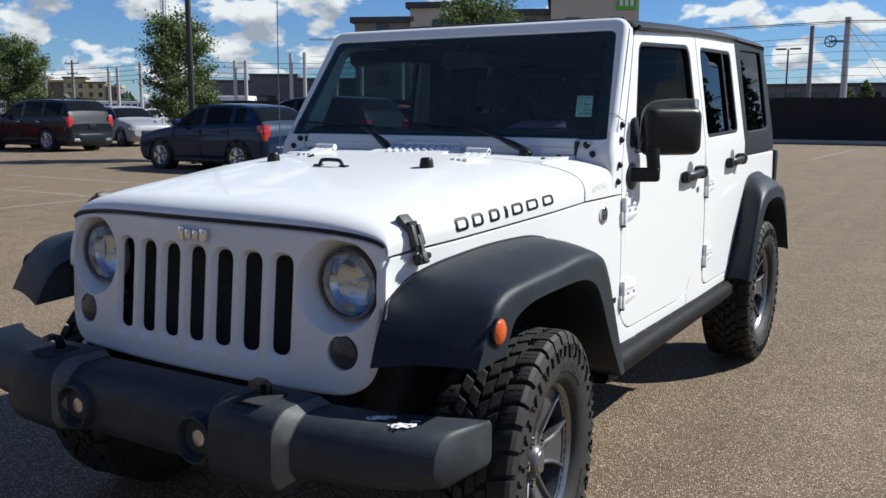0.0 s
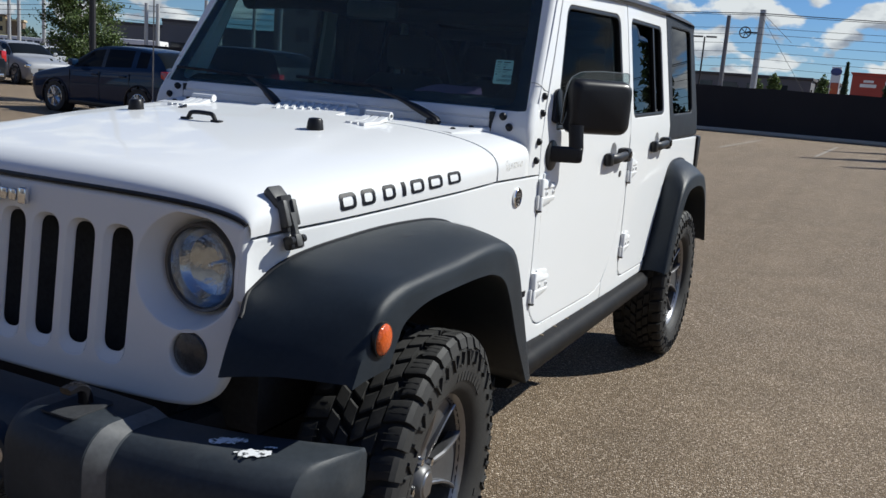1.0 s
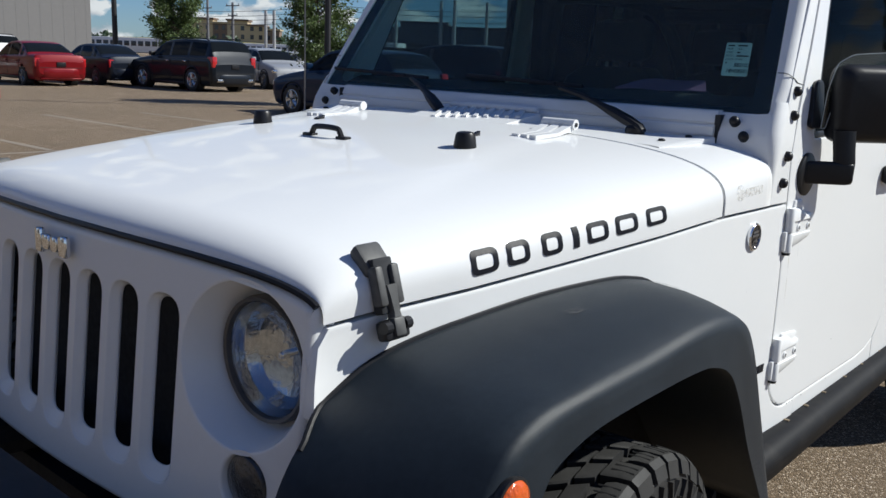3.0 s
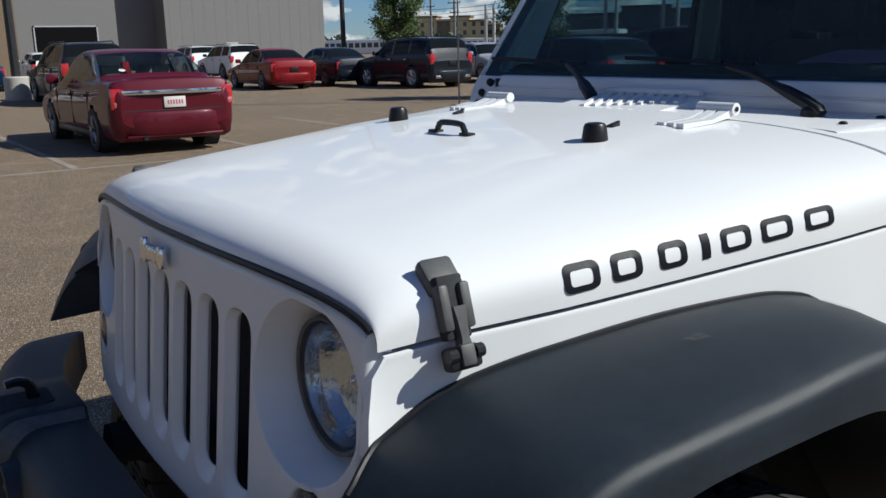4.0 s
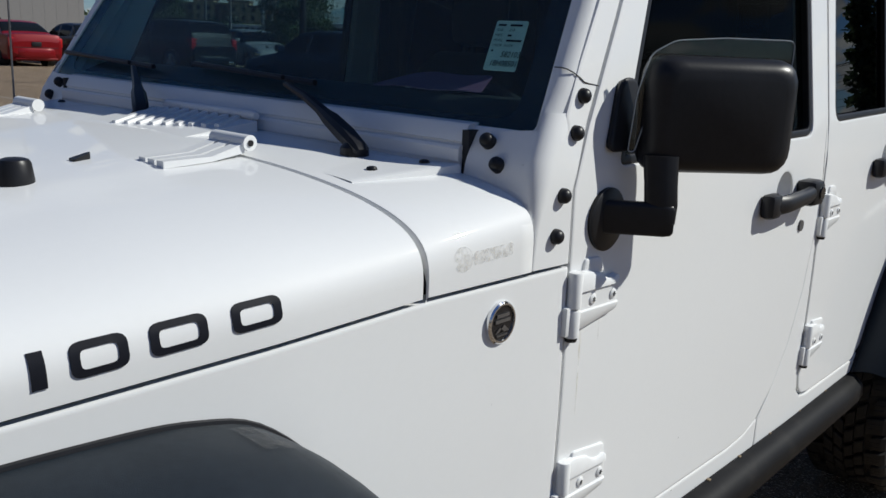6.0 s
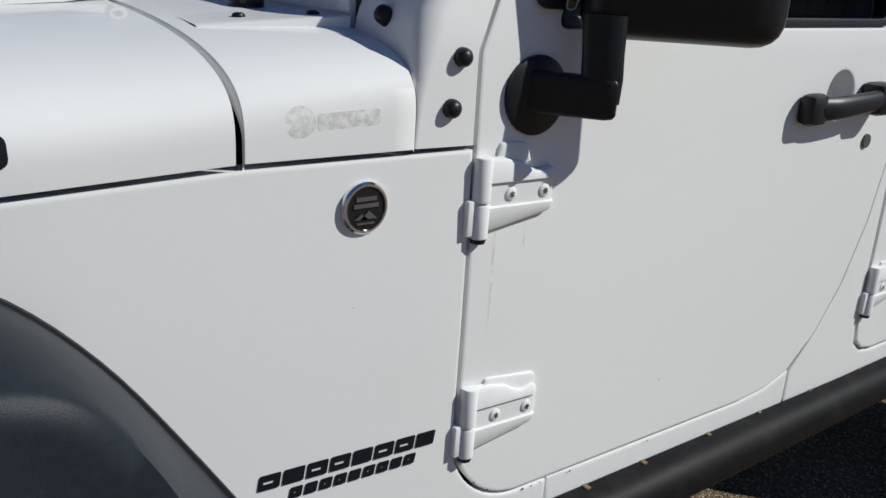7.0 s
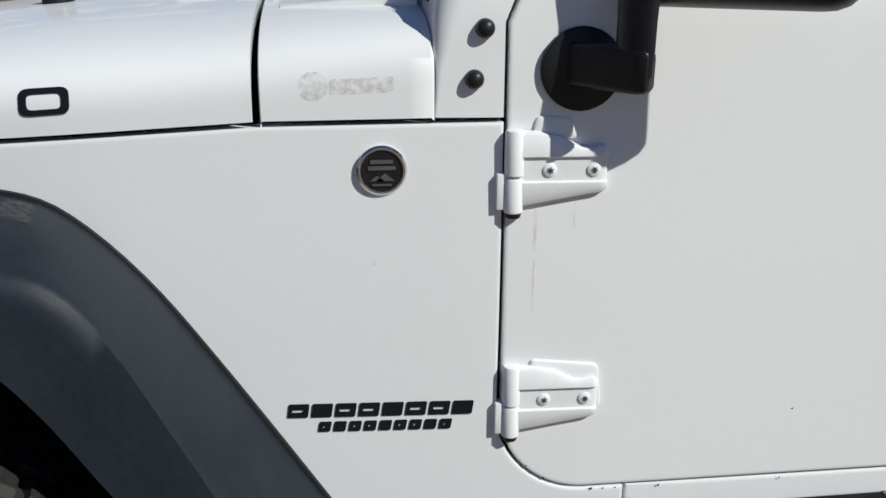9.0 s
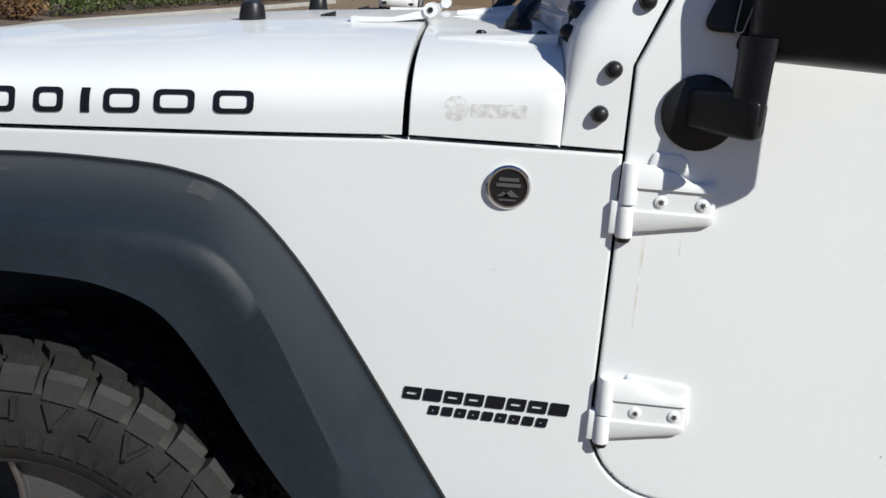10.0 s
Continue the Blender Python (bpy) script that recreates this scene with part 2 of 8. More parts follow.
def thing(name, label, category, group="", m=None):
    ob = new(name)
    ob.empty_display_size = 0.2
    if m is not None:
        ob.matrix_world = m
    return tagged(ob, label, category, group)


def lerp(a, b, t):
    return a + (b - a) * t


def curve(table, v):
    """Piecewise straight interpolation in ((v, value), ...)."""
    if v <= table[0][0]:
        return table[0][1]
    for (a, fa), (b, fb) in zip(table, table[1:]):
        if v <= b:
            return lerp(fa, fb, (v - a) / (b - a))
    return table[-1][1]


def spline(pts, n):
    """n points along a Catmull-Rom curve through tuples of any length."""
    p = [np.array(q, float) for q in pts]
    p = [2 * p[0] - p[1]] + p + [2 * p[-1] - p[-2]]
    out = []
    for i in range(n):
        s = i / (n - 1) * (len(p) - 3)
        k = min(int(s), len(p) - 4)
        t = s - k
        a, b, c, d = p[k:k + 4]
        out.append(tuple(0.5 * (2 * b + (c - a) * t + (2 * a - 5 * b + 4 * c - d) * t * t + (3 * b - a - 3 * c + d) * t ** 3)))
    return out


def loft(bm, rings, closed=True, caps=True):
    """A skin over rings of equal length."""
    vs = [[bm.verts.new(p) for p in r] for r in rings]
    n = len(rings[0])
    for a, b in zip(vs, vs[1:]):
        for i in range(n if closed else n - 1):
            j = (i + 1) % n
            bm.faces.new((a[i], a[j], b[j], b[i]))
    if caps and closed:
        bm.faces.new(vs[0][::-1])
        bm.faces.new(vs[-1])
    return vs


def box(bm, lo, hi, r=0.0, m=None, seg=2):
    """A box between two corners, with rounded edges."""
    lo, hi = Vector(lo), Vector(hi)
    got = bmesh.ops.create_cube(bm, size=1.0)
    vs = got["verts"]
    for v in vs:
        v.co = Vector([lerp(a, b, c + 0.5) for a, b, c in zip(lo, hi, v.co)])
    if r:
        edges = list({e for v in vs for e in v.link_edges})
        done = bmesh.ops.bevel(bm, geom=edges, offset=r, segments=seg, profile=0.5, affect="EDGES")
        vs = list({v for f in done["faces"] for v in f.verts} | {v for v in vs if v.is_valid})
    if m is not None:
        for v in vs:
            v.co = m @ v.co
    return vs


def axes(p0, p1):
    way = (Vector(p1) - Vector(p0)).normalized()
    side = way.cross(Vector((0, 0, 1)) if abs(way.z) < 0.9 else Vector((1, 0, 0))).normalized()
    return way, side, side.cross(way).normalized()


def rod(bm, p0, p1, r0, r1=None, seg=12):
    r1 = r0 if r1 is None else r1
    way, a, b = axes(p0, p1)
    ring = lambda p, r: [Vector(p) + a * r * math.cos(2 * math.pi * i / seg) + b * r * math.sin(2 * math.pi * i / seg) for i in range(seg)]
    loft(bm, [ring(p0, r0), ring(p1, r1)])


def tube(bm, pts, r, seg=8):
    """A pipe through points; r a number or one for each point."""
    pts = [Vector(p) for p in pts]
    rs = r if isinstance(r, (list, tuple)) else [r] * len(pts)
    rings = []
    up = None
    for i, p in enumerate(pts):
        way = (pts[min(i + 1, len(pts) - 1)] - pts[max(i - 1, 0)]).normalized()
        if up is None:
            up = axes(Vector((0, 0, 0)), way)[1]
        a = (up - way * up.dot(way)).normalized()
        up = a
        b = way.cross(a)
        rings.append([p + a * rs[i] * math.cos(2 * math.pi * k / seg) + b * rs[i] * math.sin(2 * math.pi * k / seg) for k in range(seg)])
    loft(bm, rings)


def lathe(bm, profile, m, seg=32):
    """Turns (radius, along) pairs round the local z axis of m."""
    rings = [[m @ Vector((r * math.cos(2 * math.pi * i / seg), r * math.sin(2 * math.pi * i / seg), a)) for i in range(seg)] for r, a in profile]
    loft(bm, rings, caps=False)


def area2(p):
    return sum(a[0] * b[1] - b[0] * a[1] for a, b in zip(p, p[1:] + p[:1]))


def inset(p, d):
    """A loop moved to its left by d."""
    out = []
    n = len(p)
    for i in range(n):
        a, b, c = Vector(p[i - 1]), Vector(p[i]), Vector(p[(i + 1) % n])
        e, f = (b - a).normalized(), (c - b).normalized()
        u, v = Vector((-e.y, e.x)), Vector((-f.y, f.x))
        w = u + v
        w = w / max(0.35, w.dot(u)) if w.length > 1e-6 else u
        out.append(tuple(b + w * d))
    return out


def inside(q, p):
    x, y = q
    hit = False
    for (ax, ay), (bx, by) in zip(p, p[1:] + p[:1]):
        if (ay > y) != (by > y) and x < (bx - ax) * (y - ay) / (by - ay) + ax:
            hit = not hit
    return hit


def rounded(p, r, seg=5):
    """A loop with its corners rounded; r a number or one for each corner."""
    rs = r if isinstance(r, (list, tuple)) else [r] * len(p)
    out = []
    n = len(p)
    for i in range(n):
        a, b, c = Vector(p[i - 1]), Vector(p[i]), Vector(p[(i + 1) % n])
        k = min(rs[i], (a - b).length * 0.48, (c - b).length * 0.48)
        if k < 1e-4:
            out.append(tuple(b))
            continue
        s, e = b + (a - b).normalized() * k, b + (c - b).normalized() * k
        for j in range(seg + 1):
            t = j / seg
            out.append(tuple((1 - t) ** 2 * s + 2 * t * (1 - t) * b + t * t * e))
    return out


def oval(cx, cy, rx, ry, n=28):
    return [(cx + rx * math.cos(2 * math.pi * i / n), cy + ry * math.sin(2 * math.pi * i / n)) for i in range(n)]


def dense(p, step):
    out = []
    for a, b in zip(p, p[1:] + p[:1]):
        k = max(1, int(math.dist(a, b) / step))
        out += [(lerp(a[0], b[0], i / k), lerp(a[1], b[1], i / k)) for i in range(k)]
    return out


def panel(bm, outline, holes, f, depth, round_edge=0.004, step=0.08, back=True, hole_edge=None):
    """A sheet in (u, v) with holes and thickness; f(u, v, w) places it, w going inwards."""
    loops = [outline if area2(outline) > 0 else outline[::-1]]
    loops += [h[::-1] if area2(h) > 0 else h for h in holes]
    loops = [dense(p, step) for p in loops]
    from mathutils.geometry import delaunay_2d_cdt
    rounds = [round_edge] + [round_edge if hole_edge is None else hole_edge] * len(holes)
    wides = [e + (0.003 if e and step >= 0.05 else 0.0) for e in rounds]
    fronts = [inset(p, g) for p, g in zip(loops, wides)]
    pts, edges = [], []
    for p in fronts:
        s = len(pts)
        pts += [Vector(q) for q in p]
        edges += [(s + i, s + (i + 1) % len(p)) for i in range(len(p))]
    border = len(pts)
    us, vs = [q[0] for q in fronts[0]], [q[1] for q in fronts[0]]
    nu, nv = int((max(us) - min(us)) / step) + 1, int((max(vs) - min(vs)) / step) + 1
    for i in range(1, nu):
        for j in range(1, nv):
            q = (min(us) + (max(us) - min(us)) * i / nu, min(vs) + (max(vs) - min(vs)) * j / nv)
            if inside(q, fronts[0]) and not any(inside(q, h) for h in fronts[1:]):
                if min((Vector(q) - b).length for b in pts[:border]) > step * 0.35:
                    pts.append(Vector(q))
    ov, _, of, orig, _, _ = delaunay_2d_cdt(pts, edges, [], 0, 1e-6)
    keep = []
    for t in of:
        c = sum((ov[i] for i in t), Vector((0, 0))) / len(t)
        if inside(c, fronts[0]) and not any(inside(c, h) for h in fronts[1:]):
            keep.append(t)
    index = {}
    for new_i, olds in enumerate(orig):
        for o in olds:
            index[o] = new_i
    fv = [bm.verts.new(f(q.x, q.y, 0.0)) for q in ov]
    for t in keep:
        bm.faces.new([fv[i] for i in t])
    if back:
        bv = [bm.verts.new(f(q.x, q.y, depth)) for q in ov]
        for t in keep:
            bm.faces.new([bv[i] for i in reversed(t)])
    s = 0
    for p, p0, e, g in zip(fronts, loops, rounds, wides):
        n = len(p)
        rows = [[fv[index[s + i]] for i in range(n)]]
        if g > e:
            rows.append([bm.verts.new(f(*q, 0.0)) for q in inset(p0, e)])
        if e:
            mid = inset(p0, e * 0.3)
            rows.append([bm.verts.new(f(*q, e * 0.3)) for q in mid])
            rows.append([bm.verts.new(f(*q, e)) for q in p0])
        rows.append([bv[index[s + i]] for i in range(n)] if back else [bm.verts.new(f(*q, depth)) for q in p0])
        for a, b in zip(rows, rows[1:]):
            for i in range(n):
                j = (i + 1) % n
                bm.faces.new((a[i], b[i], b[j], a[j]))
        s += n


M_BRASS = mat("dull_brass_clip", (0.22, 0.17, 0.11), 0.5, metal=0.4, vary=0.2)
# ---- the white off-road car ----
XS = ((-0.56, 0.676), (-0.47, 0.662), (-0.435, 0.642), (-0.415, 0.634), (-0.3, 0.656), (-0.147, 0.688), (0.1, 0.724), (0.345, 0.757), (0.565, 0.775), (0.83, 0.796), (1.0, 0.805), (1.9, 0.818), (2.7, 0.815), (3.6, 0.80))


def side_x(y, z):
    """Half width of the body."""
    x = curve(XS, y) - 0.02 * max(0.0, min(z, 1.25) - 0.9)
    return x - 0.15 * max(0.0, z - 1.25)


def seam_z(y):
    """Height of the joint between bonnet and wing."""
    return curve(((-0.45, 1.048), (-0.3, 1.062), (0.565, 1.118), (0.86, 1.123)), y)


def crown_z(y):
    return curve(((-0.47, 1.155), (-0.40, 1.168), (-0.25, 1.188), (0.0, 1.213), (0.24, 1.238), (0.57, 1.262), (0.8, 1.266)), y)


def nose_y(x):
    return -0.468 + 0.13 * x * x


def fullness(y):
    """How boxy the bonnet's cross-section is."""
    return curve(((0.45, 3.7), (0.565, 3.9), (0.776, 5.6)), y)


def shell(a, y):
    """A point of the bonnet's cross-section at y; a goes from -1 to 1."""
    n = fullness(y)
    w = a * math.pi / 2
    c, s = math.cos(w), math.sin(w)
    xs = curve(XS, y) - 0.003
    x = xs * math.copysign(abs(s) ** (2 / n), s)
    return x, seam_z(y), crown_z(y) + 0.012 * (1 - (x / xs) ** 2) - 0.012, c ** (2 / n)


def side_map(s):
    """Places (y, z) sheets on the flank: s is 1 for the driver's side."""
    return lambda u, v, w: Vector((s * (side_x(u, v) - w), u, v))


jeep = thing("off_road_car", "white four-door off-road car with black flares parked on gravelly asphalt", "car")

# bonnet
bm = bmesh.new()
rings = []
across = [-1 + 2 * i / 64 for i in range(65)]
across = [math.copysign(abs(a) ** 0.8, a) for a in across]
steps = [0, 0.0015, 0.004, 0.009, 0.016, 0.026, 0.04, 0.058, 0.08] + [0.08 + i * 0.045 for i in range(1, 21)]
for k, sdist in enumerate(steps):
    row = []
    for a in across:
        x0, zs, zc, h = shell(a, -0.3)
        far = sdist / steps[-1]
        y = lerp(nose_y(x0) + 0.004, 0.557, far)
        x, zs, zc, h = shell(a, y)
        r = 0.036
        t = min(1.0, sdist / 0.075)
        drop = r * (1 - math.sqrt(max(0.0, 1 - (1 - t) ** 2)))
        dome = 0.004 * max(0.0, min(1.0, (0.37 + 0.22 * (0.55 - y) - abs(x)) / 0.04)) * max(0.0, min(1.0, (y + 0.3) / 0.3)) * (1 if y < 0.6 else 0)
        row.append(Vector((x, y, zs + (zc - zs - drop + dome) * h)))
    rings.append(row)
rings.insert(0, [p + Vector((0, 0.02, -0.003)) for p in rings[0]])
rings.append([p + Vector((0, 0.0, -0.02)) for p in rings[-1]])
loft(bm, rings, closed=False)
part("bonnet", bm, M_WHITE, jeep, angle=50)

# cowl behind the bonnet
bm = bmesh.new()
rings = []
for y in (0.5655, 0.567, 0.572, 0.60, 0.65, 0.70, 0.745, 0.772, 0.776):
    row = []
    for a in across:
        x, zs, zc, h = shell(a, y)
        lip = 0.004 if y in (0.5655, 0.776) else 0.0
        row.append(Vector((x * (1 - lip), y, zs + (zc - zs) * h - lip)))
    rings.append(row)
rings.insert(0, [p + Vector((0, 0.002, -0.02)) for p in rings[0]])
loft(bm, rings, closed=False)
cowl = part("cowl", bm, M_WHITE, jeep, angle=50)

# dark filling of the engine bay and under the cabin
for lo, hi in (((-0.40, -0.36, 0.55), (0.40, 0.80, 1.08)), ((-0.56, -0.27, 0.55), (0.56, 0.80, 1.10)), ((-0.60, -0.2, 1.0), (0.60, 0.82, 1.15)), ((-0.66, 0.1, 1.02), (0.66, 0.85, 1.12)), ((-0.74, 0.70, 0.50), (0.74, 0.86, 1.20)), ((-0.70, 0.62, 0.46), (0.70, 3.5, 0.60)), ((-0.72, 3.45, 0.55), (0.72, 3.56, 1.22)), ((-0.5, -0.38, 0.45), (0.5, 3.4, 0.5))):
    bm = bmesh.new()
    box(bm, lo, hi)
    part("underbody_panel", bm, M_VOID, jeep)

# grille
GR_W = ((0.66, 0.54), (0.70, 0.59), (0.80, 0.615), (0.95, 0.625), (1.0, 0.62), (1.05, 0.60))


def grille_map(u, v, w):
    return Vector((u, nose_y(u) - 0.012 - 0.10 * (0.95 - v) + w, v))


def nose_edge(a):
    """Front lower edge of the bonnet in (x, z)."""
    x0 = shell(a, -0.3)[0]
    x, zs, zc, h = shell(a, nose_y(x0) + 0.004)
    return x, zs + (zc - zs - 0.036) * h


right = [(0.47, 0.672), (0.535, 0.679), (0.580, 0.702), (0.606, 0.742), (0.617, 0.80), (0.624, 0.90), (0.626, 0.98), (0.623, 1.02)]
right += [(min(0.624, x), z - 0.0115) for x, z in [nose_edge(q) for q in (0.86, 0.80, 0.72, 0.62, 0.50, 0.36, 0.22, 0.10)]]
outline = right + [(-x, z) for x, z in right[::-1]]
def slot_loop(i, side, low, top):
    cx = i * 0.105
    return rounded([(cx - 0.030 - side, 0.758 - low), (cx + 0.030 + side, 0.758 - low), (cx + 0.030 + side, 1.033 + top), (cx - 0.030 - side, 1.033 + top)], 0.03 + side, 6)


slots = [slot_loop(i, 0.0095, 0.022, 0.007) for i in range(-3, 4)]
lamp_holes = [oval(s * 0.491, 0.964, 0.125, 0.125, 48) for s in (1, -1)]
turn_holes = [oval(s * 0.517, 0.790, 0.046, 0.047, 28) for s in (1, -1)]
bm = bmesh.new()
panel(bm, spline(outline + outline[:1], 120)[:-1], slots + lamp_holes + turn_holes, grille_map, 0.024, 0.010, 0.05, back=False, hole_edge=0.0035)
grille = part("grille", bm, M_WHITE, jeep, "white panel with seven upright slots", angle=50)
for i in range(-3, 4):
    bm = bmesh.new()
    sides = [(0.0095, 0.022, 0.007, 0.002), (0.0065, 0.015, 0.0048, 0.0055), (0.003, 0.007, 0.002, 0.0105), (0.0, 0.0, 0.0, 0.0135), (0.0, 0.0, 0.0, 0.016)]
    loft(bm, [[grille_map(u, v, d) for u, v in slot_loop(i, a, b, c)] for a, b, c, d in sides], caps=False)
    part("slot_surround", bm, M_WHITE, grille, angle=60)
# black tube added to draw the shaded gap between bonnet and grille
bm = bmesh.new()
rim_line = [nose_edge(-0.86 + 1.72 * k / 48) for k in range(49)]
tube(bm, [(max(-0.628, min(0.628, x)), nose_y(x) + 0.0045, z - 0.0045) for x, z in rim_line], 0.0055, 8)
part("bonnet_gap_line", bm, M_BLACK, jeep, "black tube drawn for the dark gap under the bonnet's front edge")
bm = bmesh.new()
box(bm, (-0.40, -0.385, 0.72), (0.40, -0.37, 1.06))
part("radiator_screen", bm, M_VOID, jeep)
# chrome badge as plain blocks
bm = bmesh.new()
for x, w, h in ((-0.045, 0.022, 0.045), (-0.017, 0.024, 0.028), (0.013, 0.024, 0.028), (0.043, 0.026, 0.038)):
    y = nose_y(x) - 0.005
    box(bm, (x - w / 2, y - 0.016, 1.072 - h / 2), (x + w / 2, y - 0.002, 1.072 + h / 2), 0.005)
part("badge", bm, M_CHROME, jeep, "small chrome badge on the grille")

# headlamps and turn lamps
for s in (1, -1):
    cx, cz = s * 0.497, 0.966
    cy = nose_y(cx) - 0.012
    m = Matrix.Translation((cx, cy, cz)) @ pose(0, 0, 0, 90, 0, 0)
    bm = bmesh.new()
    face = oval(s * 0.491, 0.964, 1.0, 1.0, 48)
    rings = []
    for r, deep, t in ((0.125, 0.003, 0.0), (0.1225, 0.007, 0.05), (0.116, 0.022, 0.35), (0.108, 0.042, 0.75), (0.1025, 0.060, 1.0), (0.094, 0.066, 1.0)):
        ox, oz = lerp(s * 0.491, cx, t), lerp(0.964, cz, t)
        ring = []
        for u, v in face:
            p = grille_map(ox + (u - s * 0.491) * r, oz + (v - 0.964) * r, deep)
            q = m @ Vector((0, 0, 0))
            ring.append(Vector((p.x, lerp(p.y, q.y + deep + 0.004, t), p.z)))
        rings.append(ring)
    loft(bm, rings, caps=False)
    bowl = part("lamp_bowl", bm, M_WHITE, jeep, angle=60)
    m = m @ Matrix.Translation((0, 0, -0.010))
    bm = bmesh.new()
    lathe(bm, [(0.0985, -0.06), (0.0985, -0.036), (0.096, -0.028), (0.0905, -0.030), (0.0885, -0.038)], m, 48)
    lamp = part("headlight", bm, M_RIMDARK, jeep, "round clear headlight")
    bm = bmesh.new()
    lathe(bm, [(0.0885, -0.038), (0.082, -0.058), (0.068, -0.075), (0.045, -0.088), (0.02, -0.093), (0.0, -0.094)], m, 40)
    part("reflector", bm, M_REFLECTOR, lamp, angle=20)
    bm = bmesh.new()
    lathe(bm, [(0.0, -0.062), (0.004, -0.063), (0.0065, -0.066), (0.0065, -0.10)], m, 20)
    part("bulb_shield", bm, M_CHROME, lamp)
    bm = bmesh.new()
    lathe(bm, [(0.0888, -0.036), (0.07, -0.026), (0.045, -0.019), (0.02, -0.016), (0.0, -0.0155)], m, 40)
    lens = part("lens", bm, M_CLEAR, lamp)
    for k in range(-7, 8):
        bm = bmesh.new()
        u = k * 0.0105
        half = math.sqrt(0.083 ** 2 - u * u) * 0.9
        pts = []
        for q in range(7):
            v = lerp(-half, half, q / 6)
            rr = math.hypot(u, v)
            pts.append(m @ Vector((u, v, curve(((0.0, -0.0165), (0.02, -0.017), (0.045, -0.0205), (0.07, -0.0275), (0.0888, -0.0375)), rr))))
        tube(bm, pts, 0.0011, 4)
        part("lens_flute", bm, M_CLEAR, lens)
    tx, tz = s * 0.517, 0.790
    m = Matrix.Translation((tx, nose_y(tx) - 0.028, tz)) @ pose(0, 0, 0, 90, 0, 0)
    bm = bmesh.new()
    lathe(bm, [(0.0455, -0.03), (0.0455, -0.008), (0.043, -0.004), (0.030, 0.0), (0.012, 0.002), (0.0, 0.0025)], m, 32)
    part("turn_lamp", bm, M_SMOKE, jeep, "smoked round turn lamp")

# wings (white flank ahead of the doors)
for s in (1, -1):
    bm = bmesh.new()
    top = [(y, seam_z(y) - 0.0075) for y in (0.8615, 0.7, 0.565, 0.4, 0.2, 0.0, -0.2, -0.3, -0.40)]
    low = [(-0.418, 1.02), (-0.428, 0.97), (-0.432, 0.92), (-0.41, 0.89), (-0.36, 0.92), (-0.28, 0.97), (0.22, 1.02), (0.27, 1.0), (0.37, 0.92), (0.52, 0.68), (0.60, 0.545), (1.048, 0.545), (1.048, 0.5905)]
    low += [(0.988 - 0.1265 * math.sin(q), 0.717 - 0.1265 * math.cos(q)) for q in [math.pi / 2 * k / 12 for k in range(13)]]
    panel(bm, low + top, [], side_map(s), 0.03, 0.0025, 0.07, back=False)
    part("front_wing", bm, M_WHITE, jeep)
    # strip between wing and grille
    bm = bmesh.new()
    zs = [0.77, 0.82, 0.86, 0.94, 1.0, 1.035]
    loft(bm, [[Vector((s * (curve(GR_W, z) - 0.004), nose_y(0.6) - 0.012 - 0.10 * (0.95 - z) + 0.02, z)), Vector((s * (curve(GR_W, z) + 0.0), -0.40, z)), Vector((s * 0.55, -0.36, z))] for z in zs], closed=False)
    part("grille_side", bm, M_WHITE, jeep)

# flares
FLARE = [
    ((-0.545, 0.795), (-0.462, 0.809), (-0.338, 0.817)), ((-0.508, 0.865), (-0.432, 0.862), (-0.326, 0.842)),
    ((-0.465, 0.910), (-0.396, 0.914), (-0.310, 0.870)), ((-0.40, 0.948), (-0.357, 0.952), (-0.285, 0.90)),
    ((-0.325, 0.988), (-0.285, 0.976), (-0.225, 0.92)), ((-0.20, 1.016), (-0.17, 0.984), (-0.15, 0.93)),
    ((-0.02, 1.035), (0.0, 0.990), (0.0, 0.933)), ((0.14, 1.039), (0.14, 0.999), (0.11, 0.932)),
    ((0.235, 1.033), (0.250, 0.997), (0.19, 0.924)), ((0.316, 1.008), (0.338, 0.974), (0.266, 0.893)),
    ((0.405, 0.925), (0.398, 0.908), (0.325, 0.823)), ((0.498, 0.795), (0.462, 0.782), (0.40, 0.70)),
    ((0.665, 0.535), (0.580, 0.538), (0.515, 0.54)),
]
REAR = [
    ((2.42, 0.545), (2.44, 0.545), (2.50, 0.545)), ((2.53, 0.70), (2.51, 0.70), (2.56, 0.69)), ((2.64, 0.86), (2.60, 0.85), (2.64, 0.81)),
    ((2.74, 0.99), (2.69, 0.955), (2.72, 0.895)), ((2.84, 1.055), (2.80, 0.998), (2.81, 0.93)), ((2.98, 1.07), (2.96, 1.01), (2.95, 0.94)),
    ((3.15, 1.065), (3.13, 1.0), (3.11, 0.93)), ((3.28, 1.03), (3.26, 0.965), (3.22, 0.89)), ((3.40, 0.90), (3.37, 0.85), (3.32, 0.79)), ((3.52, 0.60), (3.50, 0.58), (3.46, 0.58)),
]
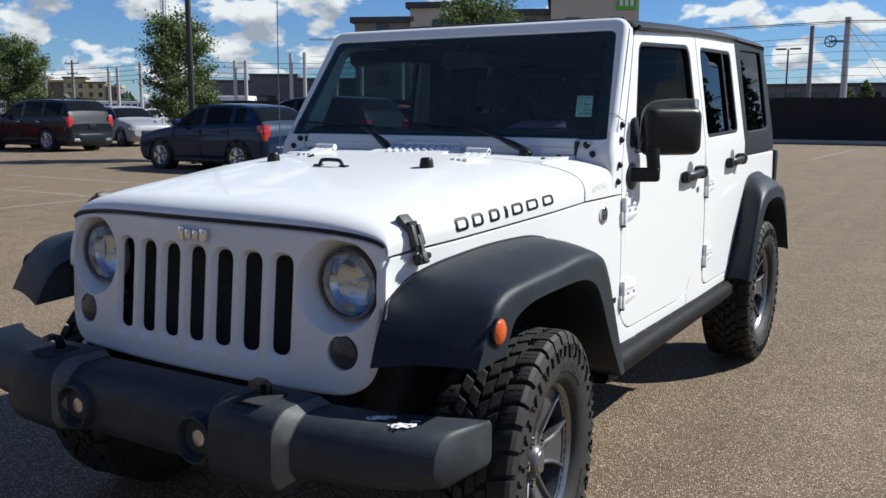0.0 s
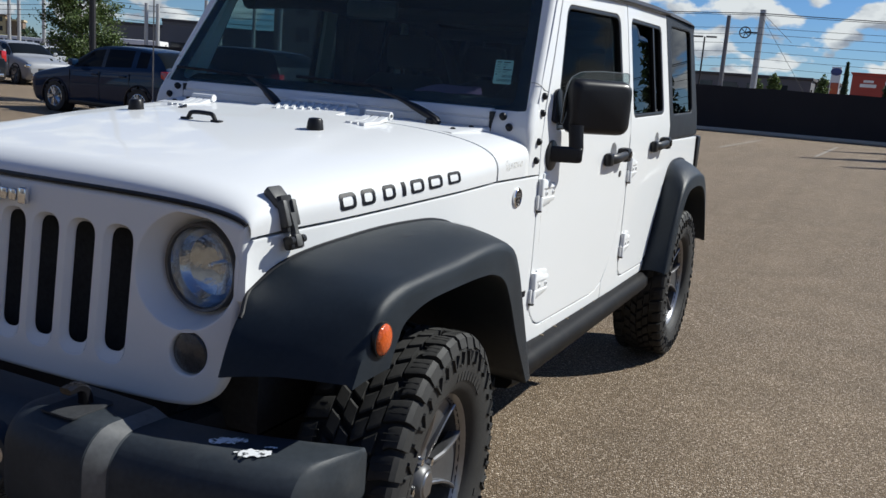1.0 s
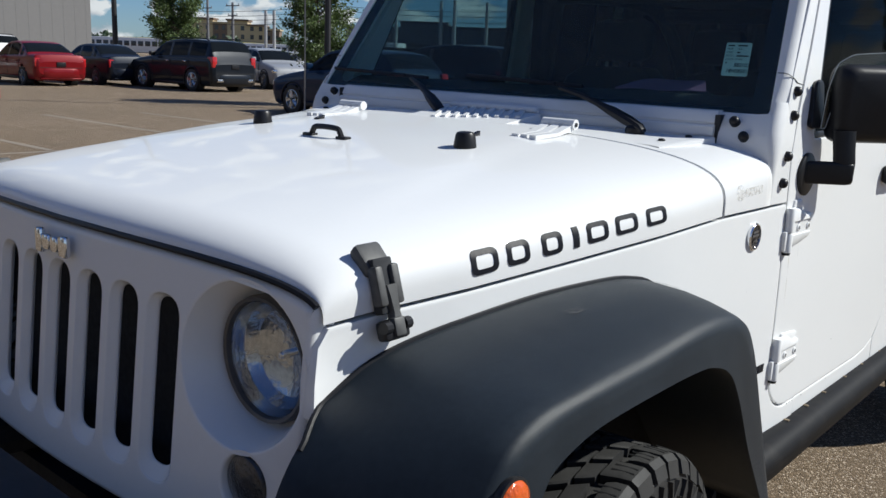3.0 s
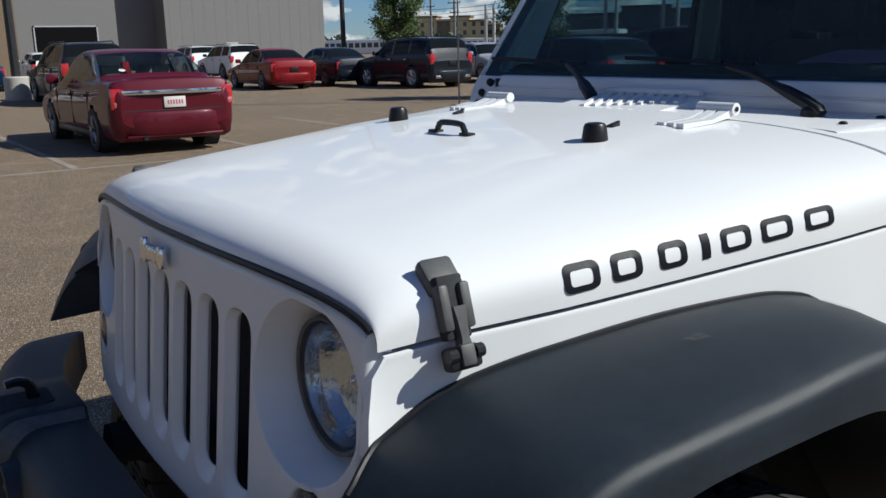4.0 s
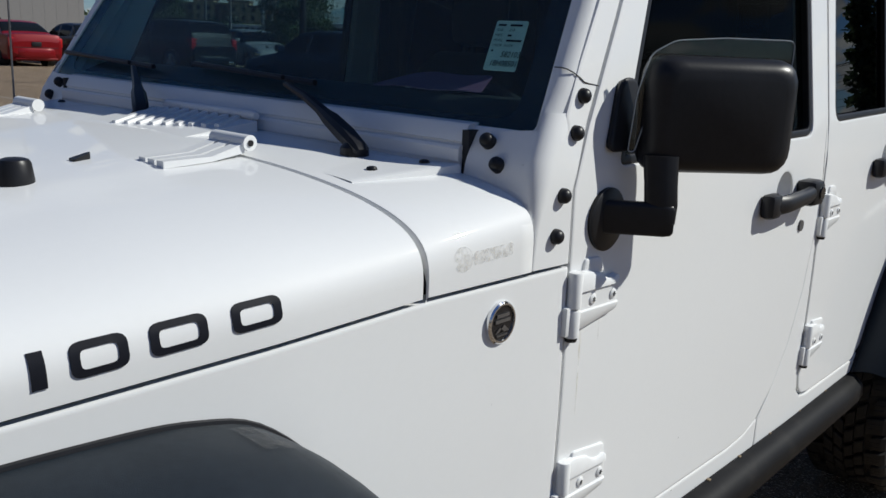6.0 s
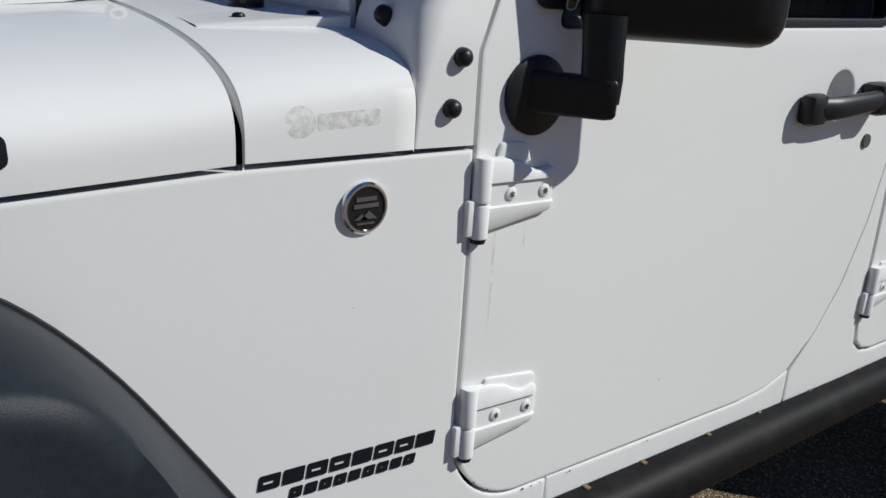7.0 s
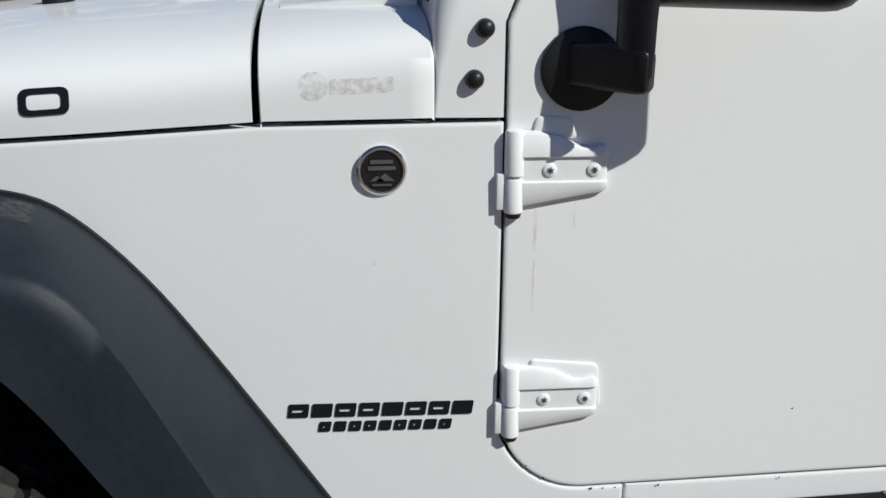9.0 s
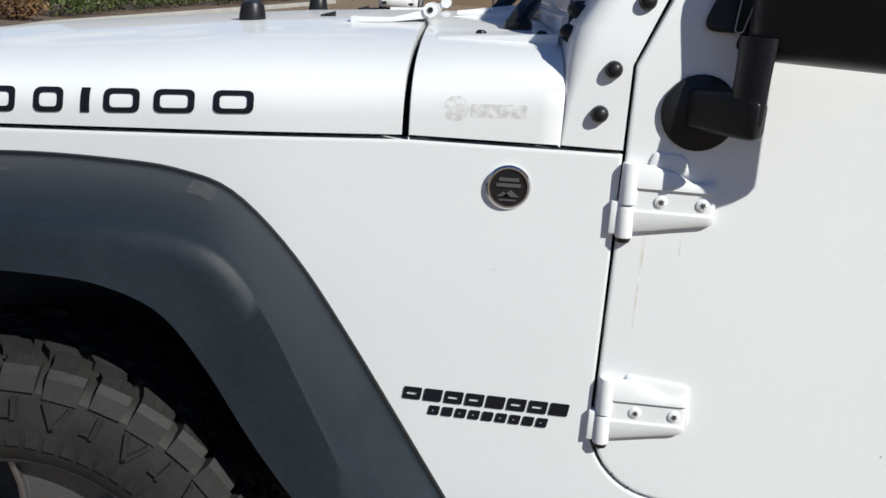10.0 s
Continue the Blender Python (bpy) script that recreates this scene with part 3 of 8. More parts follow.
for s in (1, -1):
    for table, name in ((FLARE, "front_flare"), (REAR, "rear_flare")):
        bm = bmesh.new()
        dense_rows = spline([tuple(a + b + c) for a, b, c in table], 56)
        rings = []
        for iy, iz, cy, cz, ay, az in dense_rows:
            xi = side_x(iy, iz) - 0.004
            inner, crease, arch = Vector((xi, iy, iz)), Vector((0.922, cy, cz)), Vector((0.940, ay, az))
            lip = Vector((xi + 0.006, iy, iz)) + (crease - inner).normalized() * 0.001
            row = [inner, lip + Vector((0, 0, 0.001))]
            for t in (0.2, 0.45, 0.7, 0.88):
                p = inner.lerp(crease, t)
                p.z += 0.010 * math.sin(math.pi * t)
                row.append(p)
            row.append(crease + Vector((-0.006, 0, 0.0015)))
            row.append(crease + Vector((0.006, 0, -0.006)))
            row.append(crease.lerp(arch, 0.30) + Vector((0.006, 0, 0)))
            row.append(crease.lerp(arch, 0.65) + Vector((0.002, 0, 0)))
            row.append(arch)
            row.append(arch + Vector((-0.008, 0, -0.003)))
            row.append(arch + Vector((-0.03, 0, 0.004)))
            row.append(Vector((xi - 0.06, ay, az + 0.004)))
            rings.append([Vector((s * p.x, p.y, p.z)) for p in row])
        loft(bm, rings, closed=True)
        flare = part(name, bm, M_PLASTIC, jeep, "grained black plastic wheel-arch flare", angle=60)
        bm = bmesh.new()
        tube(bm, [(s * (side_x(q[0], q[1]) + 0.003), q[0], q[1] + 0.0015) for q in dense_rows[8 if name == "front_flare" else 0:]], 0.0042, 6)
        part("flare_gasket", bm, M_BLACK, flare, "thin rubber gasket along the flare")
        if name == "front_flare" and s == 1:
            for k0, k1, t0, t1 in ((27, 28, 0.34, 0.42), (38, 40, 0.14, 0.46)):
                bm = bmesh.new()
                rows = []
                for q in dense_rows[k0:k1 + 1]:
                    inner, crease = Vector((side_x(q[0], q[1]) - 0.004, q[0], q[1])), Vector((0.922, q[2], q[3]))
                    line_up = []
                    for i in range(5):
                        t = lerp(t0, t1, i / 4)
                        p = inner.lerp(crease, t)
                        line_up.append(Vector((p.x + 0.001, p.y, p.z + 0.010 * math.sin(math.pi * t) + 0.0022)))
                    rows.append(line_up)
                loft(bm, rows, closed=False)
                part("scuff", bm, M_SCUFF, flare)
        if name == "front_flare":
            bm = bmesh.new()
            m = Matrix.Translation((s * 0.9385, -0.372, 0.886)) @ pose(0, 0, 0, 0, s * 90, 0) @ Matrix.Diagonal((1.08, 1.0, 1, 1))
            lathe(bm, [(0.031, -0.012), (0.031, 0.002), (0.0285, 0.006), (0.018, 0.011), (0.008, 0.0125), (0.0, 0.013)], m, 28)
            part("side_marker", bm, M_AMBER, flare, "oval amber marker lamp")
            bm = bmesh.new()
            m2 = Matrix.Translation((s * 0.9375, -0.372, 0.886)) @ pose(0, 0, 0, 0, s * 90, 0) @ Matrix.Diagonal((1.07, 1.0, 1, 1))
            lathe(bm, [(0.031, -0.01), (0.0345, -0.001), (0.0345, 0.003), (0.031, 0.004)], m2, 28)
            part("marker_rim", bm, M_BLACK, flare)
        # inner arch liner
        bm = bmesh.new()
        liner = []
        for iy, iz, cy, cz, ay, az in spline([tuple(a + b + c) for a, b, c in table], 24):
            liner.append([Vector((s * 0.925, ay, az + 0.012)), Vector((s * 0.40, ay, az + 0.02))])
        loft(bm, liner, closed=False)
        part("arch_liner", bm, M_VOID, jeep)

# doors
FRONT_DOOR = [(0.866, 1.235),  *[(0.988 - 0.1215 * math.cos(math.pi / 2 * k / 12), 0.717 - 0.1215 * math.sin(math.pi / 2 * k / 12)) for k in range(13)], (1.25, 0.5945), (1.545, 0.5925), (1.625, 0.599), (1.69, 0.620), (1.767, 0.684), (1.83, 0.775), (1.88, 0.90), (1.91, 1.02), (1.925, 1.15), (1.928, 1.30), (1.928, 1.755), (1.915, 1.772), (1.155, 1.735), (1.13, 1.725), (0.906, 1.325)]
FRONT_WIN = rounded([(0.985, 1.262), (1.835, 1.272), (1.825, 1.716), (1.165, 1.690)], [0.02, 0.035, 0.06, 0.05])
REAR_DOOR = [(1.94, 1.30), (1.945, 0.66), (1.955, 0.625), (1.985, 0.602), (2.03, 0.594), (2.40, 0.590), (2.47, 0.62), (2.53, 0.72), (2.66, 0.92), (2.73, 1.02), (2.735, 1.25), (2.705, 1.797), (1.94, 1.773)]
REAR_WIN = rounded([(1.985, 1.296), (2.605, 1.310), (2.59, 1.730), (1.995, 1.718)], 0.045)


def hinge(y, z, s, wide, parent, pad=None):
    """A white strap hinge: a pressed leaf with two ridges and screws, on a two-part barrel."""
    pad = pad or [(0.022, 0.040), (0.026, 0.066), (0.070, 0.064), (0.082, 0.036)]
    bm = bmesh.new()
    lift = lambda u, v, w: Vector((s * (side_x(u, v) + 0.005 - w), u, v))
    panel(bm, rounded([(y + a, z + b) for a, b in pad], 0.009), [], lift, 0.008, 0.004, 0.03, back=False)
    rings = []
    k = wide / 0.118
    for u, low, top, fall in ((0.006, -0.049, 0.048, 0.0), (0.030, -0.0455, 0.0475, 0.0), (0.058, -0.0405, 0.042, 0.0), (0.072, -0.038, 0.034, 0.0), (0.084, -0.036, 0.0285, 0.0), (0.096, -0.034, 0.0275, 0.0), (0.108, -0.032, 0.031, 0.0), (0.114, -0.0305, 0.030, 0.0008), (0.118, -0.029, 0.026, 0.004)):
        u = y + u * k
        prof = [(0.001, low), (0.0085, low + 0.0015), (0.0105, low + 0.004), (0.0130, -0.0195), (0.0128, -0.0165), (0.0095, -0.0145), (0.0095, 0.0145), (0.0135, 0.0165), (0.0132, max(0.0175, top - 0.006)), (0.0105, top - 0.0015), (0.001, top)]
        rings.append([Vector((s * (side_x(u, z) + a - fall), u, z + b)) for a, b in prof])
    loft(bm, rings)
    h = part("hinge", bm, M_WHITE, parent, "white strap hinge")
    x = side_x(y, z) + 0.0045
    for z0, z1, name in ((-0.0085, 0.0485, "hinge_barrel"), (-0.056, -0.0115, "hinge_knuckle")):
        bm = bmesh.new()
        m = Matrix.Translation((s * x, y, z))
        lathe(bm, [(0.0, z0), (0.0112, z0), (0.0124, z0 + 0.0012), (0.0124, z1 - 0.002), (0.0112, z1), (0.0, z1 + 0.001)], m, 20)
        if name == "hinge_knuckle":
            box(bm, (min(s * (x - 0.012), s * (x + 0.004)), y - 0.022, z + z0 + 0.004), (max(s * (x - 0.012), s * (x + 0.004)), y - 0.004, z + z1 + 0.006), 0.002)
        part(name, bm, M_WHITE, h)
    bm = bmesh.new()
    rod(bm, (s * x, y, z - 0.0625), (s * x, y, z - 0.056), 0.0095, 0.0112, seg=18)
    part("hinge_pin", bm, M_BLACK, h)
    for dy in (0.044, 0.100):
        dy = dy * k
        bm = bmesh.new()
        xs = side_x(y + dy, z) + 0.0095
        m = Matrix.Translation((s * xs, y + dy, z - 0.001)) @ pose(0, 0, 0, 0, s * 90, 0)
        lathe(bm, [(0.0090, -0.001), (0.0090, 0.0012), (0.0070, 0.0026), (0.0, 0.0030)], m, 20)
        part("screw", bm, M_WHITE, h)
        bm = bmesh.new()
        for q in range(3):
            a = math.pi * q / 3 + dy * 9
            c = Vector((s * (xs + 0.0028), y + dy, z - 0.001))
            e = Vector((0, 0.0042 * math.cos(a), 0.0042 * math.sin(a)))
            rod(bm, c - e, c + e, 0.0011, seg=5)
        part("screw_socket", bm, M_LATCH, h)


def door_handle(y, z, s, parent):
    """A black pull handle with a push button over a scooped hollow."""
    x = side_x(y, z)
    bm = bmesh.new()
    m = Matrix.Translation((s * x, y + 0.108, z + 0.014)) @ pose(0, 0, 0, 0, s * 90, 0)
    lathe(bm, [(0.0455, -0.003), (0.042, -0.006), (0.036, -0.018), (0.022, -0.026), (0.0, -0.028)], m, 32)
    part("handle_hollow", bm, M_WHITE, parent)
    bm = bmesh.new()
    rings = []
    for i, (a, b, c) in enumerate(spline([(y + 0.004, z - 0.002, 0.022), (y + 0.04, z, 0.033), (y + 0.10, z + 0.004, 0.037), (y + 0.16, z + 0.008, 0.037), (y + 0.195, z + 0.010, 0.032)], 14)):
        h, d = lerp(0.0205, 0.018, i / 13), 0.013
        rings.append([Vector((s * (x + c + d * math.cos(q)), a, b + h * math.sin(q))) for q in [2 * math.pi * k / 14 for k in range(14)]])
    loft(bm, rings)
    box(bm, (min(s * (x - 0.001), s * (x + 0.034)), y - 0.027, z - 0.030), (max(s * (x - 0.001), s * (x + 0.034)), y + 0.027, z + 0.024), 0.013)
    box(bm, (min(s * (x - 0.001), s * (x + 0.046)), y + 0.172, z - 0.020), (max(s * (x - 0.001), s * (x + 0.048)), y + 0.236, z + 0.038), 0.012)
    h = part("door_handle", bm, M_BLACK, parent, "black grip door handle")
    bm = bmesh.new()
    rod(bm, (s * (x + 0.044), y + 0.208, z + 0.010), (s * (x + 0.052), y + 0.208, z + 0.010), 0.016, 0.0145, seg=18)
    part("push_button", bm, M_GLOSSBLACK, h)


for s in (1, -1):
    for outline, hole, name, glass in ((FRONT_DOOR, FRONT_WIN, "front_door", M_SIDEGLASS), (REAR_DOOR, REAR_WIN, "rear_door", M_PRIVACY)):
        bm = bmesh.new()
        grip = (1.582, 1.140) if name == "front_door" else (2.345, 1.165)
        panel(bm, outline, [hole, oval(grip[0] + 0.108, grip[1] + 0.014, 0.045, 0.045, 32)], side_map(s), 0.045, 0.0025, 0.09)
        door = part(name, bm, M_WHITE, jeep)
        bm = bmesh.new()
        seal = inset(hole[::-1] if area2(hole) < 0 else hole, 0.016)
        f = lambda u, v, w: Vector((s * (side_x(u, v) - 0.003 - w), u, v))
        panel(bm, [q for q in (hole if area2(hole) > 0 else hole[::-1])], [seal], f, 0.03, 0.003, 0.10)
        part("window_seal", bm, M_BLACK, door)
        bm = bmesh.new()
        f = lambda u, v, w: Vector((s * (side_x(u, v) - 0.018 - w), u, v))
        panel(bm, seal, [], f, 0.004, 0.0, 0.10)
        pane = part("window_glass", bm, glass, door)
        if name == "front_door":
            door_handle(1.582, 1.140, s, door)
            bm = bmesh.new()
            rod(bm, (s * (side_x(1.809, 1.066) - 0.002), 1.809, 1.066), (s * (side_x(1.809, 1.066) + 0.004), 1.809, 1.066), 0.014, 0.013, seg=18)
            part("lock", bm, M_RIMDARK, door)
            hinge(0.8745, 1.058, s, 0.118, door)
            hinge(0.8795, 0.741, s, 0.118, door, [(0.024, -0.030), (0.024, 0.056), (0.118, 0.046), (0.126, -0.020)])
        else:
            door_handle(2.345, 1.165, s, door)
            hinge(1.950, 1.078, s, 0.108, door)
            hinge(1.952, 0.745, s, 0.108, door, [(0.024, -0.030), (0.024, 0.056), (0.110, 0.046), (0.118, -0.020)])
            bm = bmesh.new()
            f = lambda u, v, w: Vector((s * (side_x(u, v) - 0.006 - w), u, v))
            panel(bm, [(2.43, 1.312), (2.455, 1.312), (2.45, 1.715), (2.425, 1.715)], [], f, 0.02, 0.002, 0.1)
            part("window_divider", bm, M_BLACK, door)
    # body behind the doors' edges, sills and pillars
    bm = bmesh.new()
    f = lambda u, v, w: Vector((s * (side_x(u, v) - 0.002 - w), u, v))
    sill = [(1.053, 0.545), (1.70, 0.545), (1.70, 0.616), (1.625, 0.594), (1.545, 0.5875), (1.053, 0.5905)]
    panel(bm, sill, [], f, 0.03, 0.003, 0.08, back=False)
    part("sill_middle", bm, M_WHITE, jeep)
    bm = bmesh.new()
    sill = [(1.705, 0.545), (2.45, 0.545), (2.47, 0.60), (2.40, 0.583), (2.03, 0.587), (1.98, 0.595), (1.948, 0.62), (1.938, 0.66), (1.934, 1.28), (1.936, 1.768), (1.931, 1.768), (1.932, 1.15), (1.917, 1.02), (1.887, 0.90), (1.837, 0.775), (1.774, 0.684), (1.705, 0.615)]
    panel(bm, sill, [], f, 0.05, 0.003, 0.08, back=False)
    part("middle_pillar", bm, M_WHITE, jeep)
    bm = bmesh.new()
    f2 = lambda u, v, w: Vector((s * (side_x(u, v) - 0.001 - w), u, v))
    panel(bm, [(2.45, 0.56), (2.62, 0.80), (2.80, 0.99), (3.2, 1.0), (3.35, 0.90), (3.48, 0.58), (3.56, 0.58), (3.585, 1.176), (2.742, 1.176), (2.738, 1.02), (2.66, 0.91), (2.53, 0.71)], [], f2, 0.04, 0.006, 0.08, back=False)
    part("rear_quarter", bm, M_WHITE, jeep)
    bm = bmesh.new()
    q_win = rounded([(2.835, 1.310), (3.41, 1.320), (3.405, 1.764), (2.835, 1.750)], 0.04)
    panel(bm, rounded([(2.743, 1.181), (3.58, 1.185), (3.515, 1.815), (2.715, 1.803)], 0.02), [q_win], f2, 0.04, 0.008, 0.09)
    hard = part("hardtop_side", bm, M_TOP, jeep, "dark grey hardtop quarter panel")
    bm = bmesh.new()
    panel(bm, inset(q_win if area2(q_win) > 0 else q_win[::-1], 0.004), [], lambda u, v, w: Vector((s * (side_x(u, v) - 0.014 - w), u, v)), 0.004, 0.0, 0.1)
    part("quarter_glass", bm, M_PRIVACY, hard)
    # rock rail
    bm = bmesh.new()
    prof = [(0.80, 0.548), (0.835, 0.545), (0.862, 0.520), (0.866, 0.485), (0.848, 0.462), (0.80, 0.455), (0.74, 0.465), (0.74, 0.54)]
    rings = []
    for y, k in ((0.62, 0.86), (0.66, 0.97), (0.72, 1), (1.5, 1), (2.28, 1), (2.36, 0.98), (2.42, 0.9)):
        rings.append([Vector((s * (0.80 + (px - 0.80) * k), y, 0.505 + (pz - 0.505) * k)) for px, pz in prof])
    loft(bm, rings)
    rail = part("rock_rail", bm, M_RAIL, jeep, "black tubular side rail under the doors", angle=60)
    for y in (0.78, 1.0, 1.14, 1.28, 1.46, 1.62, 1.8, 2.0, 2.2):
        bm = bmesh.new()
        box(bm, (min(s * 0.80, s * 0.818), y - 0.005, 0.5445), (max(s * 0.80, s * 0.818), y + 0.005, 0.5495), 0.0015)
        part("clip", bm, M_BRASS, rail)
    # tail lamp
    bm = bmesh.new()
    box(bm, (min(s * 0.66, s * 0.811), 3.575, 0.98), (max(s * 0.66, s * 0.811), 3.652, 1.18), 0.012)
    t = part("tail_lamp_housing", bm, M_BLACK, jeep)
    bm = bmesh.new()
    box(bm, (min(s * 0.68, s * 0.79), 3.60, 1.0), (max(s * 0.68, s * 0.79), 3.65, 1.16), 0.012)
    part("tail_lens", bm, M_TAIL, t)

# tailgate
bm = bmesh.new()
box(bm, (-0.76, 3.54, 0.58), (0.76, 3.585, 1.175), 0.01)
part("tailgate", bm, M_WHITE, jeep)
bm = bmesh.new()
panel(bm, [(-0.77, 1.18), (0.77, 1.18), (0.705, 1.80), (-0.705, 1.80)], [rounded([(-0.63, 1.30), (0.63, 1.30), (0.585, 1.74), (-0.585, 1.74)], 0.04)], lambda u, v, w: Vector((u, 3.575 - 0.14 * (v - 1.25) - w, v)), 0.04, 0.006, 0.1)
rear = part("hardtop_rear", bm, M_TOP, jeep)
bm = bmesh.new()
panel(bm, rounded([(-0.63, 1.30), (0.63, 1.30), (0.585, 1.74), (-0.585, 1.74)], 0.04), [], lambda u, v, w: Vector((u, 3.56 - 0.14 * (v - 1.25) - w, v)), 0.004, 0.0, 0.2)
part("rear_glass", bm, M_PRIVACY, rear)

# roof
def eave_z(y):
    """Height of the roof's side edge."""
    return curve(((1.1, 1.742), (1.94, 1.779), (2.7, 1.803), (3.5, 1.803)), y)


bm = bmesh.new()
rings = []
for y, dz, k in ((1.115, -0.03, 0.985), (1.12, -0.005, 0.993), (1.15, 0.004, 1), (1.5, 0.008, 1), (1.95, 0.010, 1), (2.6, 0.012, 1), (3.2, 0.010, 1), (3.44, 0.002, 1), (3.50, -0.01, 0.99), (3.515, -0.035, 0.98)):
    row = []
    for i in range(41):
        a = -1 + 2 * i / 40
        a = math.copysign(abs(a) ** 0.7, a)
        x = lerp(0.742, 0.730, (y - 1.1) / 2.4) * k * a
        h = (1 - abs(a) ** 5) ** 0.45
        row.append(Vector((x, y, eave_z(y) + (0.045 + dz) * h)))
    rings.append(row)
rings = [[p + Vector((0, 0, -0.02)) for p in rings[0]]] + rings + [[p + Vector((0, 0, -0.03)) for p in rings[-1]]]
loft(bm, rings, closed=False)
roof = part("hardtop_roof", bm, M_TOP, jeep, "dark grey moulded hardtop roof", angle=60)
bm = bmesh.new()
box(bm, (-0.70, 1.12, 1.725), (0.70, 3.5, 1.74))
part("headliner", bm, M_INTERIOR, roof)
for s in (1, -1):
    bm = bmesh.new()
    tube(bm, [(s * lerp(0.744, 0.738, (y - 1.13) / 1.6), y, eave_z(y)) for y in (1.13, 1.4, 1.7, 1.94, 2.3, 2.72)], 0.009, 8)
    part("drip_rail", bm, M_BLACK, roof)


# windscreen frame
def screen_map(u, v, w):
    """u across, v height: on the raked screen plane, w into the cabin."""
    n = Vector((0, 0.85, -0.527))
    return Vector((u, 0.812 + 0.62 * (v - 1.32), v)) + n * w


bm = bmesh.new()
outer = rounded([(-0.774, 1.262), (0.774, 1.262), (0.772, 1.40), (0.719, 1.790), (-0.719, 1.790), (-0.772, 1.40)], [0.01, 0.01, 0.02, 0.055, 0.055, 0.02], 7)
GLASS = rounded([(-0.747, 1.320), (0.747, 1.320), (0.676, 1.732), (-0.676, 1.732)], [0.012, 0.012, 0.03, 0.03])


def frame_map(u, v, w):
    """The screen's plane, with the outer corners of the pillars drawn back into a deep curve."""
    edge = max(0.0, min(1.0, (abs(u) - lerp(0.753, 0.682, (v - 1.32) / 0.412)) / 0.012))
    deep = 1 + 0.75 * edge
    return screen_map(u, v, w * deep if w < 0.026 else 0.026 * deep + (w - 0.026) * (0.056 - 0.026 * deep) / 0.030)


panel(bm, outer, [GLASS], frame_map, 0.056, 0.022, 0.06, hole_edge=0.004)
frame_ob = part("windscreen_frame", bm, M_WHITE, jeep, angle=50)
bm = bmesh.new()
panel(bm, inset(GLASS if area2(GLASS) > 0 else GLASS[::-1], -0.004), [rounded([(-0.70, 1.334), (0.70, 1.334), (0.642, 1.71), (-0.642, 1.71)], 0.04)], lambda u, v, w: screen_map(u, v, w + 0.0075), 0.002, 0.0, 0.08)
part("black_screen_border", bm, M_GLOSSBLACK, frame_ob)
bm = bmesh.new()
panel(bm, inset(GLASS if area2(GLASS) > 0 else GLASS[::-1], -0.004), [], lambda u, v, w: screen_map(u, v, w + 0.0035), 0.003, 0.0, 0.15)
part("windscreen", bm, M_WINDSCREEN, frame_ob, "raked flat windscreen with a faint teal tint")

